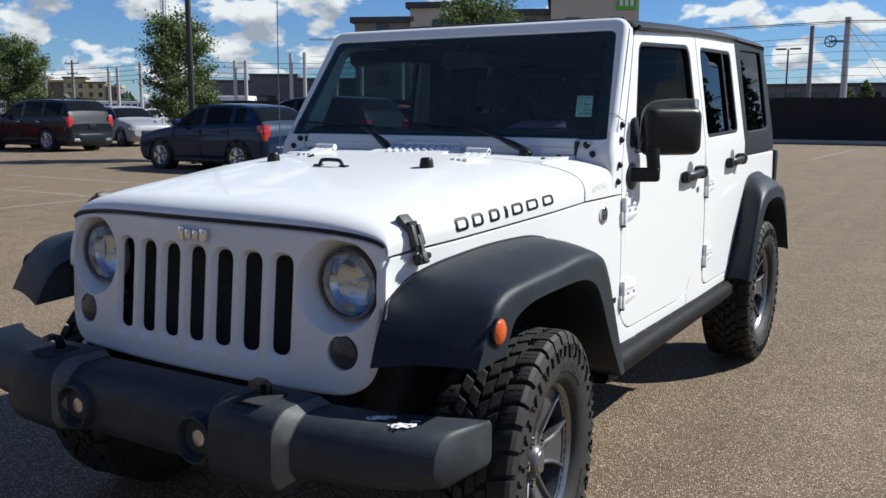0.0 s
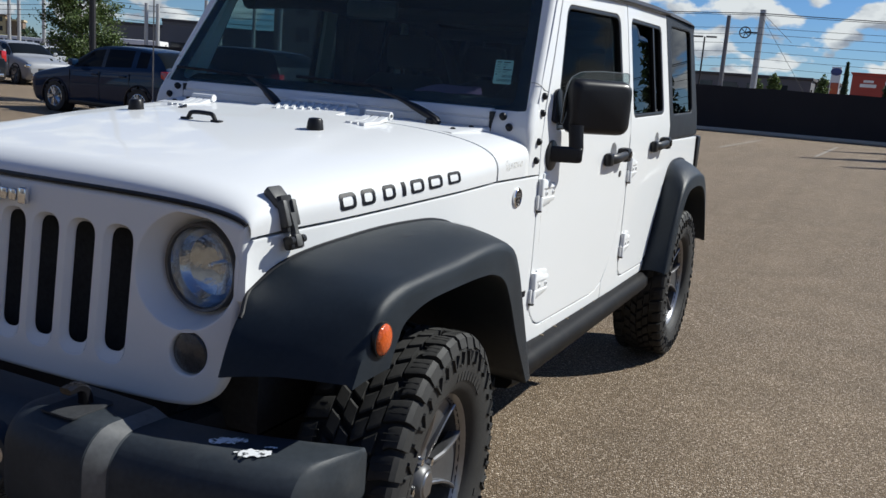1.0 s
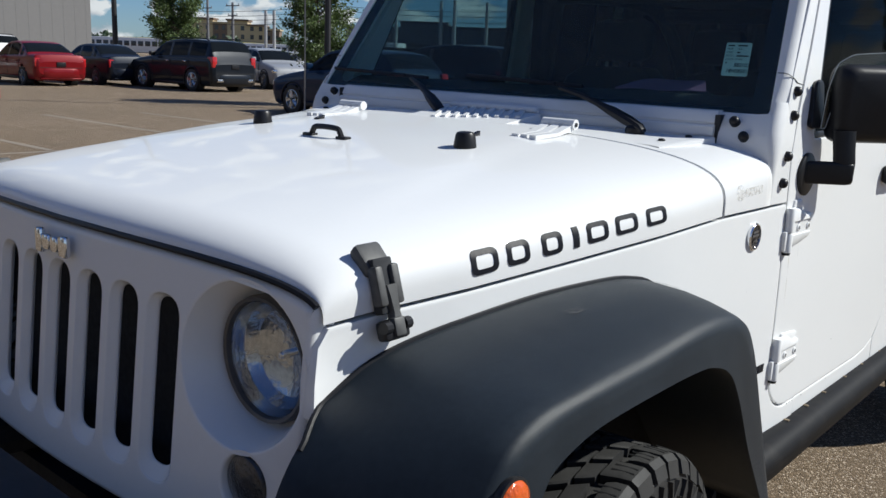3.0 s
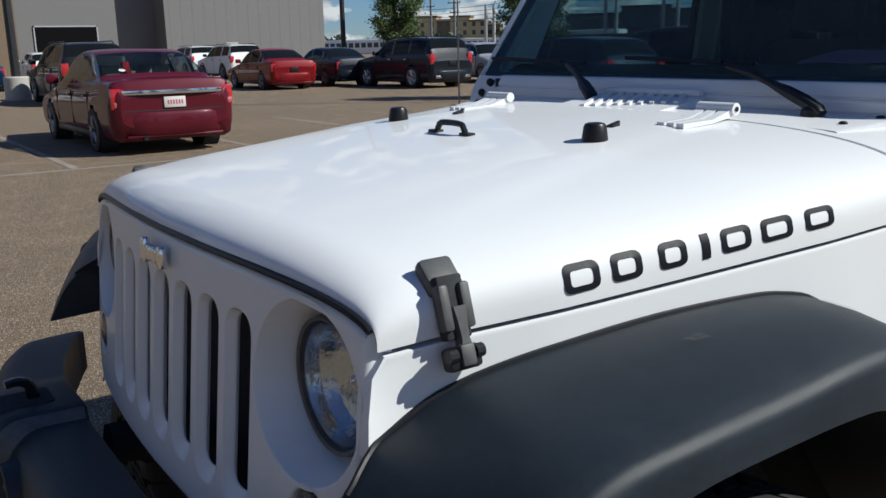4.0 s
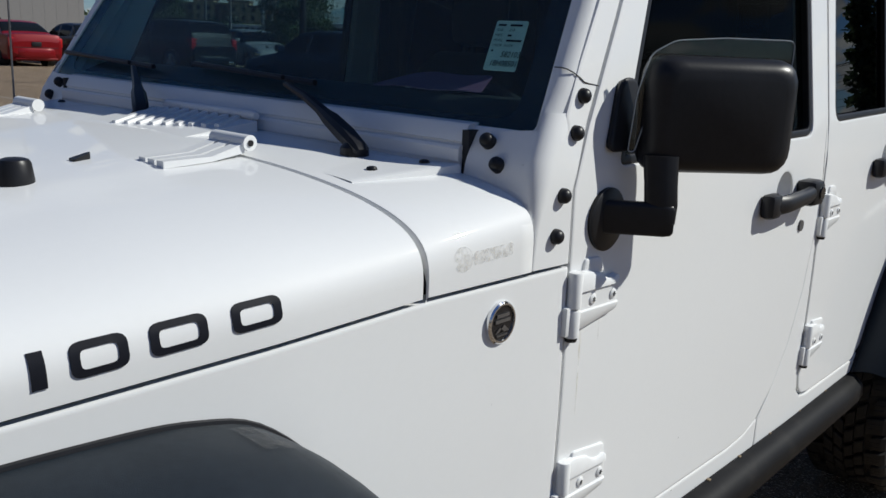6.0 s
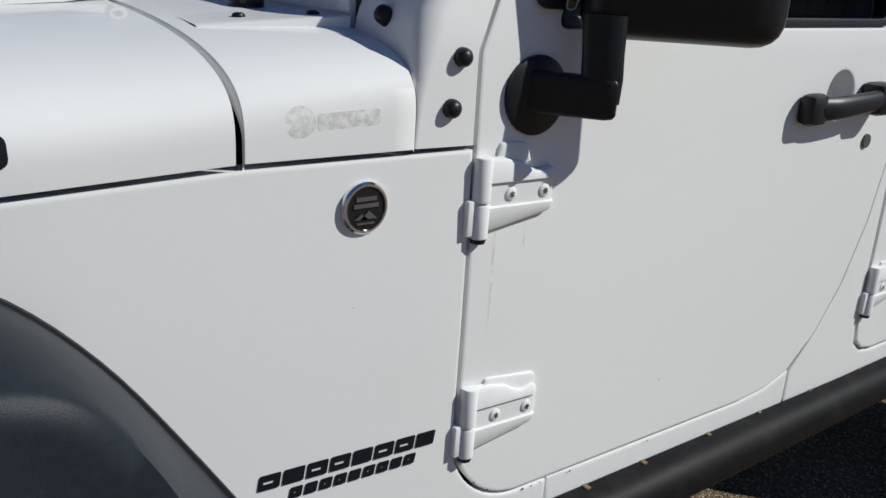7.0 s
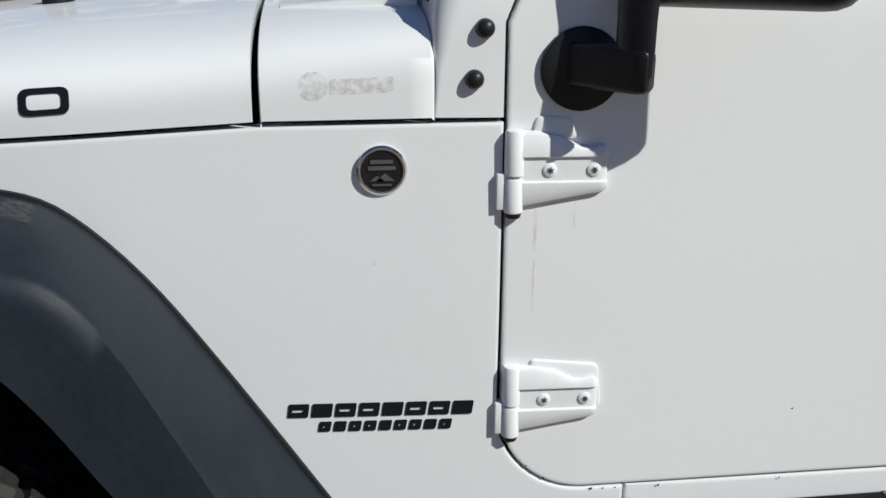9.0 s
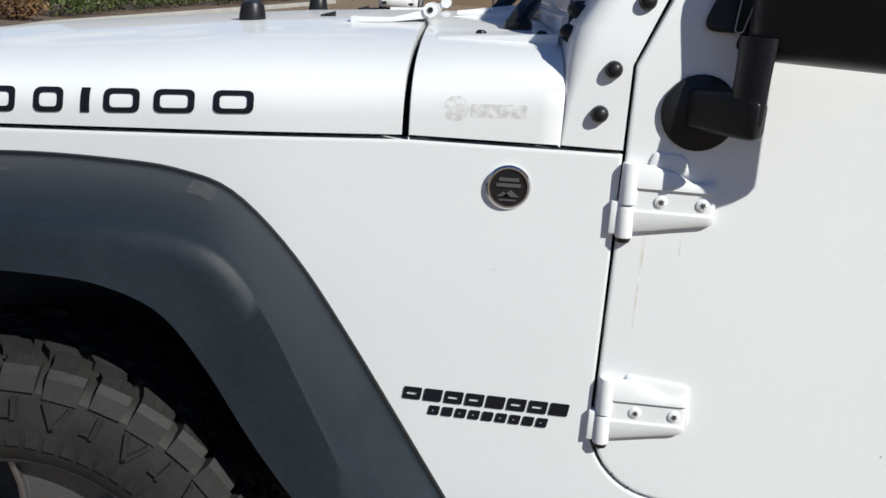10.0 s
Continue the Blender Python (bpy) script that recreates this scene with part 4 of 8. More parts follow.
for s in (1, -1):
    # side bracket of the frame
    bm = bmesh.new()
    br = [(0.893, 1.312), (1.125, 1.728), (1.11, 1.742), (1.087, 1.736), (0.892, 1.42), (0.852, 1.345), (0.852, 1.312)]
    panel(bm, br, [], lambda u, v, w: Vector((s * (side_x(u, v) - 0.001 - w), u, v)), 0.06, 0.004, 0.06, back=False)
    bracket = part("pillar_bracket", bm, M_WHITE, jeep)
    for y, z in ((0.824, 1.168), (0.836, 1.228), (0.871, 1.318), (0.893, 1.372)):
        bm = bmesh.new()
        x = side_x(y, z)
        m = Matrix.Translation((s * x, y, z)) @ pose(0, 0, 0, 0, s * 90, 0)
        lathe(bm, [(0.0118, -0.002), (0.0118, 0.003), (0.0108, 0.0075), (0.0082, 0.0108), (0.0045, 0.0128), (0.0, 0.0134)], m, 20)
        part("bolt", bm, M_BLACK, bracket)
    for x, y, z in ((0.679, 0.791, 1.299), (0.708, 0.780, 1.267)):
        p = Vector((s * x, y, z))
        m = Matrix.Translation(p) @ pose(0, 0, 0, 60, 0, 0)
        bm = bmesh.new()
        lathe(bm, [(0.0118, -0.01), (0.0118, 0.004), (0.0108, 0.0085), (0.0082, 0.0118), (0.0045, 0.0138), (0.0, 0.0144)], m, 20)
        part("bolt", bm, M_BLACK, bracket)
    # seam across the pillar above the upper bolt
    seam = [Vector((0.736, 0, 0)), *[Vector((0.7495 + 0.022 * math.sin(q), 0.0385 * (1 - math.cos(q)), 0)) for q in (0.0, 0.4, 0.8, 1.2, 1.5)]]
    seam = [screen_map(s * p.x, 1.412 - 0.05 * max(0, p.x - 0.7495), p.y - 0.0004) for p in seam]
    seam += [Vector((s * (side_x(y, z) - 0.0008), y, z)) for y, z in ((0.912, 1.3897), (0.924, 1.3885), (0.937, 1.3865))]
    bm = bmesh.new()
    tube(bm, seam, 0.0010, 6)
    part("pillar_seam", bm, M_LATCH, bracket)
    # pillar foot: front face, rounded corner and side in one skin
    bm = bmesh.new()
    rows = []
    for z in (1.1215, 1.15, 1.18, 1.21, 1.235, 1.26, 1.28, 1.30, 1.310, 1.322, 1.335, 1.347):
        front = curve(((1.12, 0.775), (1.20, 0.775), (1.25, 0.776), (1.28, 0.7855), (1.347, 0.8270)), z)
        rx = curve(((1.12, 0.004), (1.18, 0.010), (1.26, 0.026), (1.347, 0.0225)), z)
        ry = curve(((1.12, 0.004), (1.18, 0.012), (1.26, 0.034), (1.347, 0.0385)), z)
        back = curve(((1.12, 0.8608), (1.236, 0.8608), (1.328, 0.9000), (1.347, 0.9100)), z)
        inner = curve(((1.310, 0.646), (1.322, 0.756)), z)
        at_side = lambda y: side_x(y, z) - 0.0006 - curve(((1.31, 0.0), (1.347, 0.002)), z)
        corner = at_side(front + ry)
        row = [Vector((lerp(inner, corner - rx, k / 5), front, z)) for k in range(6)]
        row += [Vector((corner - rx * (1 - math.sin(q)), front + ry * (1 - math.cos(q)), z)) for q in [math.pi / 2 * k / 8 for k in range(1, 9)]]
        row += [Vector((at_side(lerp(front + ry, back, k / 3)), lerp(front + ry, back, k / 3), z)) for k in range(1, 4)]
        row.append(Vector((at_side(back) - 0.03, back, z)))
        rows.append([Vector((s * p.x, p.y, p.z)) for p in row])
    loft(bm, rows, closed=False)
    bmesh.ops.recalc_face_normals(bm, faces=bm.faces[:])
    part("pillar_foot", bm, M_WHITE, bracket, angle=50)

# beam along the screen's foot
bm = bmesh.new()
prof = [(0.776, 1.15), (0.776, 1.262), (0.774, 1.265), (0.774, 1.283), (0.777, 1.2875), (0.787, 1.2885), (0.787, 1.2925), (0.784, 1.294), (0.785, 1.297), (0.7955, 1.317), (0.800, 1.3205), (0.812, 1.322), (0.86, 1.322), (0.86, 1.15)]
loft(bm, [[Vector((x, y, z)) for y, z in prof] for x in (-0.636, -0.3, 0.0, 0.3, 0.636)])
part("screen_base_beam", bm, M_WHITE, jeep, angle=25)
for s in (1, -1):
    bm = bmesh.new()
    box(bm, (min(s * 0.634, s * 0.647), 0.784, 1.20), (max(s * 0.634, s * 0.647), 0.84, 1.312))
    part("beam_gap", bm, M_VOID, jeep)
bm = bmesh.new()
tube(bm, [(-0.142, 0.755, 1.290), (-0.135, 0.755, 1.290), (0.145, 0.762, 1.290), (0.152, 0.762, 1.290)], [0.007, 0.0105, 0.0105, 0.007], 12)
part("screen_rest_bar", bm, M_WHITE, jeep, "white round bar across the cowl")
# cowl louvres on a sloping grating
bm = bmesh.new()
loft(bm, [[Vector((-0.17, y, z)), Vector((0.17, y, z)), Vector((0.17, y, 1.24)), Vector((-0.17, y, 1.24))] for y, z in ((0.598, 1.2615), (0.75, 1.283))])
part("grating", bm, M_WHITE, cowl)
for i in range(9):
    bm = bmesh.new()
    x, y0 = -0.075 + i * 0.028, 0.602 + i * 0.0095
    y1 = min(y0 + 0.125, 0.745)
    rise = lambda y: lerp(1.262, 1.284, (y - 0.60) / 0.145)
    loft(bm, [[Vector((x - 0.5 * (y - y0) + u, y, rise(y) + v)) for u, v in ((-0.009, -0.006), (-0.0075, 0.0045), (0.0055, 0.0045), (0.007, -0.006))] for y in (y0, y0 + 0.04, y0 + 0.08, y1)])
    part("louvre", bm, M_WHITE, cowl)
def bonnet_z(x, y):
    """Height of the bonnet over a point of the plan."""
    xs = curve(XS, y) - 0.003
    h = (1 - min(1, abs(x / xs)) ** fullness(y)) ** (1 / fullness(y))
    dome = 0.004 * max(0.0, min(1.0, (0.37 + 0.22 * (0.55 - y) - abs(x)) / 0.04)) * max(0.0, min(1.0, (y + 0.3) / 0.3))
    return seam_z(y) + (crown_z(y) - 0.012 * (x / xs) ** 2 - seam_z(y) + dome) * h


# raised plates at the cowl's ends, with their plugs
def plate_z(x, y):
    """Height of the plate, which rises off the cowl towards its outer rear corner."""
    k = (y - 0.590) / 0.181
    q = max(0.0, (x - 0.47) / (lerp(0.597, 0.643, k) - 0.47))
    return bonnet_z(x, y) - 0.0008 + (0.0028 + 0.0115 * k) * min(1.0, q) ** 2


for s in (1, -1):
    bm = bmesh.new()
    rows = []
    for k in range(10):
        y = lerp(0.590, 0.771, k / 9)
        xe = lerp(0.597, 0.643, k / 9)
        rows.append([Vector((s * lerp(0.47, xe, q), y, plate_z(lerp(0.47, xe, q), y))) for q in (0.0, 0.2, 0.4, 0.6, 0.8, 0.9, 0.98)] + [Vector((s * (xe + 0.0015), y, plate_z(xe, y) - 0.0012)), Vector((s * (xe + 0.003), y, bonnet_z(xe, y) - 0.006))])
    loft(bm, rows, closed=False)
    bmesh.ops.recalc_face_normals(bm, faces=bm.faces[:])
    part("cowl_plate", bm, M_WHITE, cowl, angle=40)
    for x, y in ((0.569, 0.657), (0.589, 0.750)):
        bm = bmesh.new()
        lathe(bm, [(0.0085, -0.004), (0.0085, 0.0015), (0.007, 0.004), (0.004, 0.0052), (0.0, 0.0055)], Matrix.Translation((s * x, y, plate_z(x, y))), 16)
        part("cowl_plug", bm, M_BLACK, cowl)

# things on the bonnet
for s in (1, -1):
    bm = bmesh.new()
    m = Matrix.Translation((s * 0.338, 0.238, bonnet_z(0.338, 0.238) - 0.002))
    lathe(bm, [(0.0245, 0.0), (0.024, 0.007), (0.021, 0.027), (0.018, 0.032), (0.012, 0.034), (0.0, 0.0345)], m, 24)
    part("bonnet_stop", bm, M_BLACK, jeep, "black rubber screen stop")
    bm = bmesh.new()
    zc = bonnet_z(0.26, 0.37)
    panel(bm, rounded([(-0.009, -0.014), (0.009, -0.014), (0.004, 0.014), (-0.004, 0.014)], 0.003), [], lambda u, v, w: Vector((s * 0.262 + u, 0.365 + v, zc + (0.006 + 0.3 * v if w == 0 else -0.002))), 0.01, 0.0, 0.02, back=False)
    part("washer_jet", bm, M_BLACK, jeep)
    # bonnet hinge
    hx = s * 0.352
    bm = bmesh.new()
    tube(bm, [(hx - 0.045, 0.566, 1.277), (hx + 0.045, 0.566, 1.277)], 0.0125, 16)
    hb = part("bonnet_hinge", bm, M_WHITE, jeep, "white bonnet hinge")
    for k in (-1, 0, 1):
        bm = bmesh.new()
        z0 = bonnet_z(hx, 0.45)
        x = hx + k * 0.030
        p = [Vector((x - 0.011, 0.558, 1.277)), Vector((x + 0.011, 0.558, 1.277)), Vector((x + 0.011, 0.558, 1.262)), Vector((x - 0.011, 0.558, 1.262))]
        q = [Vector((x - 0.011, 0.50, z0 + 0.008)), Vector((x + 0.011, 0.50, z0 + 0.008)), Vector((x + 0.011, 0.50, z0)), Vector((x - 0.011, 0.50, z0))]
        r = [Vector((x - 0.009 - k * 0.006, 0.425, z0 + 0.0045)), Vector((x + 0.009 - k * 0.006, 0.425, z0 + 0.0045)), Vector((x + 0.009 - k * 0.006, 0.425, z0 - 0.006)), Vector((x - 0.009 - k * 0.006, 0.425, z0 - 0.006))]
        loft(bm, [p, q, r])
        part("hinge_finger", bm, M_WHITE, hb)
    bm = bmesh.new()
    rod(bm, (hx + s * 0.0452, 0.566, 1.277), (hx + s * 0.047, 0.566, 1.277), 0.005, seg=12)
    part("hinge_end", bm, M_BLACK, hb)
    # bonnet latch: rubber strap, hook and catch
    y0 = -0.310
    bm = bmesh.new()
    ax, az = 0.588, 1.146
    n = Vector((s * 0.62, 0.0, 0.78)).normalized()
    tdir = Vector((s * 0.72, 0.0, -0.69)).normalized()
    basis = Matrix((tdir, Vector((0, 1, 0)), n)).transposed().to_4x4()

    def at(px, pz):
        return Matrix.Translation((s * px, y0, pz)) @ basis
    box(bm, (-0.024, -0.025, -0.004), (0.026, 0.025, 0.018), 0.007, Matrix.Translation((s * 0.618, y0, 1.123)) @ basis)
    latch = part("bonnet_latch", bm, M_LATCH, jeep, "worn grey rubber bonnet latch")
    down = Matrix((Vector((s * 0.30, 0.0, -0.95)).normalized(), Vector((0, 1, 0)), Vector((s * 0.95, 0, 0.30)).normalized())).transposed().to_4x4()
    for dy in (-0.017, 0.015):
        bm = bmesh.new()
        box(bm, (-0.032, dy - 0.0075, 0.0), (0.026, dy + 0.0075, 0.020), 0.004, Matrix.Translation((s * 0.646, y0, 1.091)) @ down)
        part("strap", bm, M_LATCH, latch)
    bm = bmesh.new()
    box(bm, (-0.044, -0.020, -0.006), (0.036, 0.018, 0.012), 0.003, Matrix.Translation((s * 0.647, y0, 1.090)) @ down)
    part("slot", bm, M_VOID, latch)
    bm = bmesh.new()
    frame_m = Matrix.Translation((s * 0.656, y0 + 0.002, 1.066)) @ down
    loft(bm, [[frame_m @ Vector((u, w * a, b)) for a, b in ((-1, 0.006), (1, 0.006), (1, 0.014), (0.7, 0.018), (-0.7, 0.018), (-1, 0.014))] for u, w in ((-0.030, 0.014), (-0.012, 0.010), (0.010, 0.008), (0.026, 0.012), (0.034, 0.013))])
    part("neck", bm, M_LATCH, latch)
    bm = bmesh.new()
    box(bm, (-0.014, -0.026, -0.004), (0.016, 0.024, 0.018), 0.006, Matrix.Translation((s * 0.664, y0, 1.034)) @ down)
    part("catch", bm, M_BLACK, latch)
    for dy in (-0.021, 0.019):
        bm = bmesh.new()
        rod(bm, Matrix.Translation((s * 0.664, y0, 1.034)) @ down @ Vector((-0.004, dy - 0.006, 0.016)), Matrix.Translation((s * 0.664, y0, 1.034)) @ down @ Vector((-0.004, dy + 0.006, 0.016)), 0.009, 0.009, 10)
        part("catch_pin", bm, M_BLACK, latch)
    bm = bmesh.new()
    box(bm, (-0.016, -0.011, 0.008), (0.012, 0.011, 0.024), 0.004, Matrix.Translation((s * 0.664, y0, 1.034)) @ down)
    part("hook", bm, M_LATCH, latch)
bm = bmesh.new()
zl = bonnet_z(0, 0.155)
tube(bm, spline([(-0.052, 0.155, zl - 0.002), (-0.045, 0.155, zl + 0.012), (-0.032, 0.155, zl + 0.021), (0.032, 0.155, zl + 0.021), (0.045, 0.155, zl + 0.012), (0.052, 0.155, zl - 0.002)], 20), 0.0065, 8)
for x in (-0.056, 0.056):
    box(bm, (x - 0.016, 0.145, zl - 0.003), (x + 0.016, 0.165, zl + 0.005), 0.002)
part("footman_loop", bm, M_BLACK, jeep, "black metal strap loop")


# decals, as plain shapes on the flank of bonnet and wing
def flank_x(y, z):
    xs = curve(XS, y) - 0.003
    zs, zc = seam_z(y), crown_z(y) - 0.012
    if z <= zs:
        return side_x(y, z)
    k = min(0.999, (z - zs) / (zc - zs))
    return xs * (1 - k ** fullness(y)) ** (1 / fullness(y))


for s in (1, -1):
    letters = [(-0.152, 0.056), (-0.076, 0.050), (0.004, 0.048), (0.080, 0.014), (0.116, 0.056), (0.194, 0.062), (0.284, 0.060)]
    for y0, w in letters:
        bm = bmesh.new()
        base = lambda y: lerp(1.088, 1.129, (y + 0.155) / 0.50)
        tall = lambda y: lerp(0.038, 0.031, (y + 0.155) / 0.50)
        f = lambda u, v, q: Vector((s * (flank_x(u, base(u) + v * 0.04 * tall(u) / 0.04) + 0.0016 - q), u, base(u) + v * tall(u)))
        f3 = lambda u, v, q: f(u, v * 25.0, q)
        outline = rounded([(y0, 0.0), (y0 + w, 0.0), (y0 + w, 0.04), (y0, 0.04)], 0.012, 4) if w > 0.03 else [(y0, 0.0), (y0 + w, 0.0), (y0 + w, 0.04), (y0, 0.04)]
        holes = [rounded([(y0 + 0.0095, 0.0085), (y0 + w - 0.0095, 0.0085), (y0 + w - 0.0095, 0.0315), (y0 + 0.0095, 0.0315)], 0.007, 3)] if w > 0.03 else []
        panel(bm, outline, holes, f3, 0.001, 0.0, 0.008, back=False)
        part("decal_block", bm, M_DECAL, jeep)
    for y0, y1, z0, z1, n in ((0.577, 0.829, 0.718, 0.738, 8), (0.617, 0.800, 0.696, 0.711, 9)):
        step = (y1 - y0) / n
        for i in range(n):
            bm = bmesh.new()
            a, b = y0 + i * step + 0.002, y0 + (i + 1) * step - 0.002
            zz, h = z0, z1 - z0
            o = rounded([(a, zz), (b, zz), (b + 0.003, zz + h), (a + 0.003, zz + h)], 0.002, 2)
            bar = [[(a + 0.007, zz + h * 0.38), (b - 0.006, zz + h * 0.38), (b - 0.006, zz + h * 0.58), (a + 0.007, zz + h * 0.58)]] if i % 3 != 1 else []
            panel(bm, o, bar, lambda u, v, q: Vector((s * (side_x(u, v) + 0.0016 - q), u, v)), 0.001, 0.0, 0.03, back=False)
            part("decal_block", bm, M_DECAL, jeep)
    # round badge
    m = Matrix.Translation((s * side_x(0.71, 1.057), 0.7105, 1.057)) @ pose(0, 0, 0, 0, s * 90, 0)
    bm = bmesh.new()
    lathe(bm, [(0.0315, -0.002), (0.0315, 0.003), (0.029, 0.0055), (0.0265, 0.0055), (0.026, 0.0035)], m, 40)
    badge = part("round_badge", bm, M_CHROME, jeep, "round dark badge with a chrome rim")
    bm = bmesh.new()
    lathe(bm, [(0.0262, 0.003), (0.0, 0.0034)], m, 32)
    part("badge_face", bm, M_GLOSSBLACK, badge)
    bm = bmesh.new()
    x = side_x(0.71, 1.057) + 0.0042
    for dy0, dy1, dz0, dz1 in ((-0.014, 0.014, 0.009, 0.014), (-0.017, 0.017, 0.001, 0.006), (-0.012, 0.012, -0.019, -0.0165)):
        box(bm, (min(s * x, s * (x + 0.001)), 0.7105 + dy0, 1.057 + dz0), (max(s * x, s * (x + 0.001)), 0.7105 + dy1, 1.057 + dz1))
    for c, w, h in ((-0.006, 0.010, 0.007), (0.004, 0.012, 0.010)):
        bm.faces.new([bm.verts.new((s * (x + 0.0006), 0.7105 + c + dy, 1.044 + dz)) for dy, dz in ((-w, 0), (w, 0), (0, h))])
    part("badge_relief", bm, M_RIM, badge)
# ghost of a removed sticker on the cowl
for cells in (oval(0.630, 1.160, 0.018, 0.017, 24), rounded([(0.650, 1.150), (0.727, 1.154), (0.727, 1.172), (0.650, 1.168)], 0.004, 3)):
    bm = bmesh.new()
    panel(bm, cells, [], lambda u, v, q: Vector((flank_x(u, v) + 0.0007 - q, u, v)), 0.0005, 0.0, 0.007, back=False)
    part("sticker_ghost", bm, M_GHOST, jeep)

# front bumper
SEC = [(0.0, -0.56, -0.715, 0.690, 0.495), (0.22, -0.56, -0.715, 0.690, 0.495), (0.285, -0.56, -0.715, 0.690, 0.495), (0.318, -0.555, -0.752, 0.709, 0.49), (0.34, -0.555, -0.760, 0.712, 0.488), (0.48, -0.555, -0.755, 0.710, 0.492), (0.520, -0.555, -0.748, 0.708, 0.495), (0.556, -0.55, -0.712, 0.690, 0.522), (0.60, -0.54, -0.706, 0.688, 0.528), (0.72, -0.515, -0.690, 0.687, 0.532), (0.85, -0.47, -0.650, 0.686, 0.54), (0.905, -0.445, -0.622, 0.685, 0.548), (0.915, -0.44, -0.606, 0.684, 0.552), (0.942, -0.42, -0.500, 0.680, 0.565), (0.946, -0.42, -0.485, 0.672, 0.575)]
bm = bmesh.new()
rings = []
full = [(-a, *r) for a, *r in SEC[:0:-1]] + SEC
for x, yb, yf, zt, zb in full:
    loop = rounded([(yb, zb), (yf + 0.030, zb), (yf - 0.004, zb + 0.045), (yf, zt - 0.045), (yf + 0.045, zt), (yb, zt - 0.004)], [0.01, 0.03, 0.02, 0.03, 0.045, 0.01], 4)
    rings.append([Vector((x, y, z)) for y, z in loop])
loft(bm, rings)
bumper = part("front_bumper", bm, M_BUMPER, jeep, "faded black plastic front bumper with glue residue", angle=28)
for s in (1, -1):
    # fog lamps
    m = Matrix.Translation((s * 0.244, -0.716, 0.584)) @ pose(0, 0, 0, 88, 0, 0)
    bm = bmesh.new()
    lathe(bm, [(0.074, -0.05), (0.069, 0.006), (0.064, 0.022), (0.058, 0.024), (0.050, 0.010), (0.047, -0.012)], m, 36)
    fog = part("fog_lamp", bm, M_BUMPER, bumper, "round fog lamp in the bumper")
    bm = bmesh.new()
    lathe(bm, [(0.047, -0.010), (0.034, -0.002), (0.015, 0.003), (0.0, 0.0035)], m, 32)
    part("fog_lens", bm, M_FOGLENS, fog)
    # tow hook with its recess
    bm = bmesh.new()
    hook = spline([(-0.640, 0.690), (-0.640, 0.720), (-0.646, 0.741), (-0.664, 0.752), (-0.690, 0.750)], 14)
    rings = []
    for i, (hy, hz) in enumerate(hook):
        wide, thick = lerp(0.012, 0.015, i / 13), lerp(0.014, 0.007, i / 13)
        a, b = hook[max(0, i - 1)], hook[min(13, i + 1)]
        d = Vector((0, b[0] - a[0], b[1] - a[1])).normalized()
        nrm = Vector((0, -d.z, d.y))
        c = Vector((s * 0.415, hy, hz))
        rings.append([c + Vector((wide * u, 0, 0)) + nrm * thick * v for u, v in ((-1, -0.6), (-0.6, -1), (0.6, -1), (1, -0.6), (1, 0.6), (0.6, 1), (-0.6, 1), (-1, 0.6))])
    loft(bm, rings)
    part("tow_hook", bm, M_GLOSSBLACK, bumper, "black steel tow hook")
    bm = bmesh.new()
    f = lambda u, v, w: Vector((s * 0.415 + u, v, 0.7125 - w))
    panel(bm, rounded([(-0.045, -0.715), (0.045, -0.715), (0.045, -0.605), (-0.045, -0.605)], 0.012), [], f, 0.004, 0.001, 0.1, back=False)
    part("hook_recess", bm, M_VOID, bumper)
def bumper_loop(yb, yf, zt, zb):
    return rounded([(yb, zb), (yf + 0.030, zb), (yf - 0.004, zb + 0.045), (yf, zt - 0.045), (yf + 0.045, zt), (yb, zt - 0.004)], [0.01, 0.03, 0.02, 0.03, 0.045, 0.01], 4)


# pale strips over two bumper steps: painted sunlight on the chamfers plus some wear
for (x0, *r0), (x1, *r1) in (((-0.318, *SEC[3][1:]), (-0.285, *SEC[2][1:])), ((0.520, *SEC[6][1:]), (0.556, *SEC[7][1:]))):
    bm = bmesh.new()
    rows = [[Vector((lerp(x0, x1, t), lerp(a[0], b[0], t) - 0.0008, lerp(a[1], b[1], t) + 0.0008)) for a, b in zip(bumper_loop(*r0)[8:27], bumper_loop(*r1)[8:27])] for t in (0.08, 0.35, 0.65, 0.92)]
    loft(bm, rows, closed=False)
    part("sunlit_worn_step", bm, M_SUNLIT_WORN, bumper, "pale strip painted on the bumper's sunlit, scuffed step")
for y, z0, z1, w in ((0.905, 0.86, 1.01, 0.0022), (0.955, 0.98, 1.03, 0.0016)):
    bm = bmesh.new()
    loft(bm, [[Vector((side_x(y, z) + 0.0004, y + d * w * k, z)) for d in (-1, 1)] for z, k in ((z1, 1.0), (lerp(z0, z1, 0.6), 0.8), (lerp(z0, z1, 0.3), 0.6), (z0, 0.3))], closed=False)
    part("stain_run", bm, M_STAIN, jeep)
bm = bmesh.new()
rnd = random.Random(5)
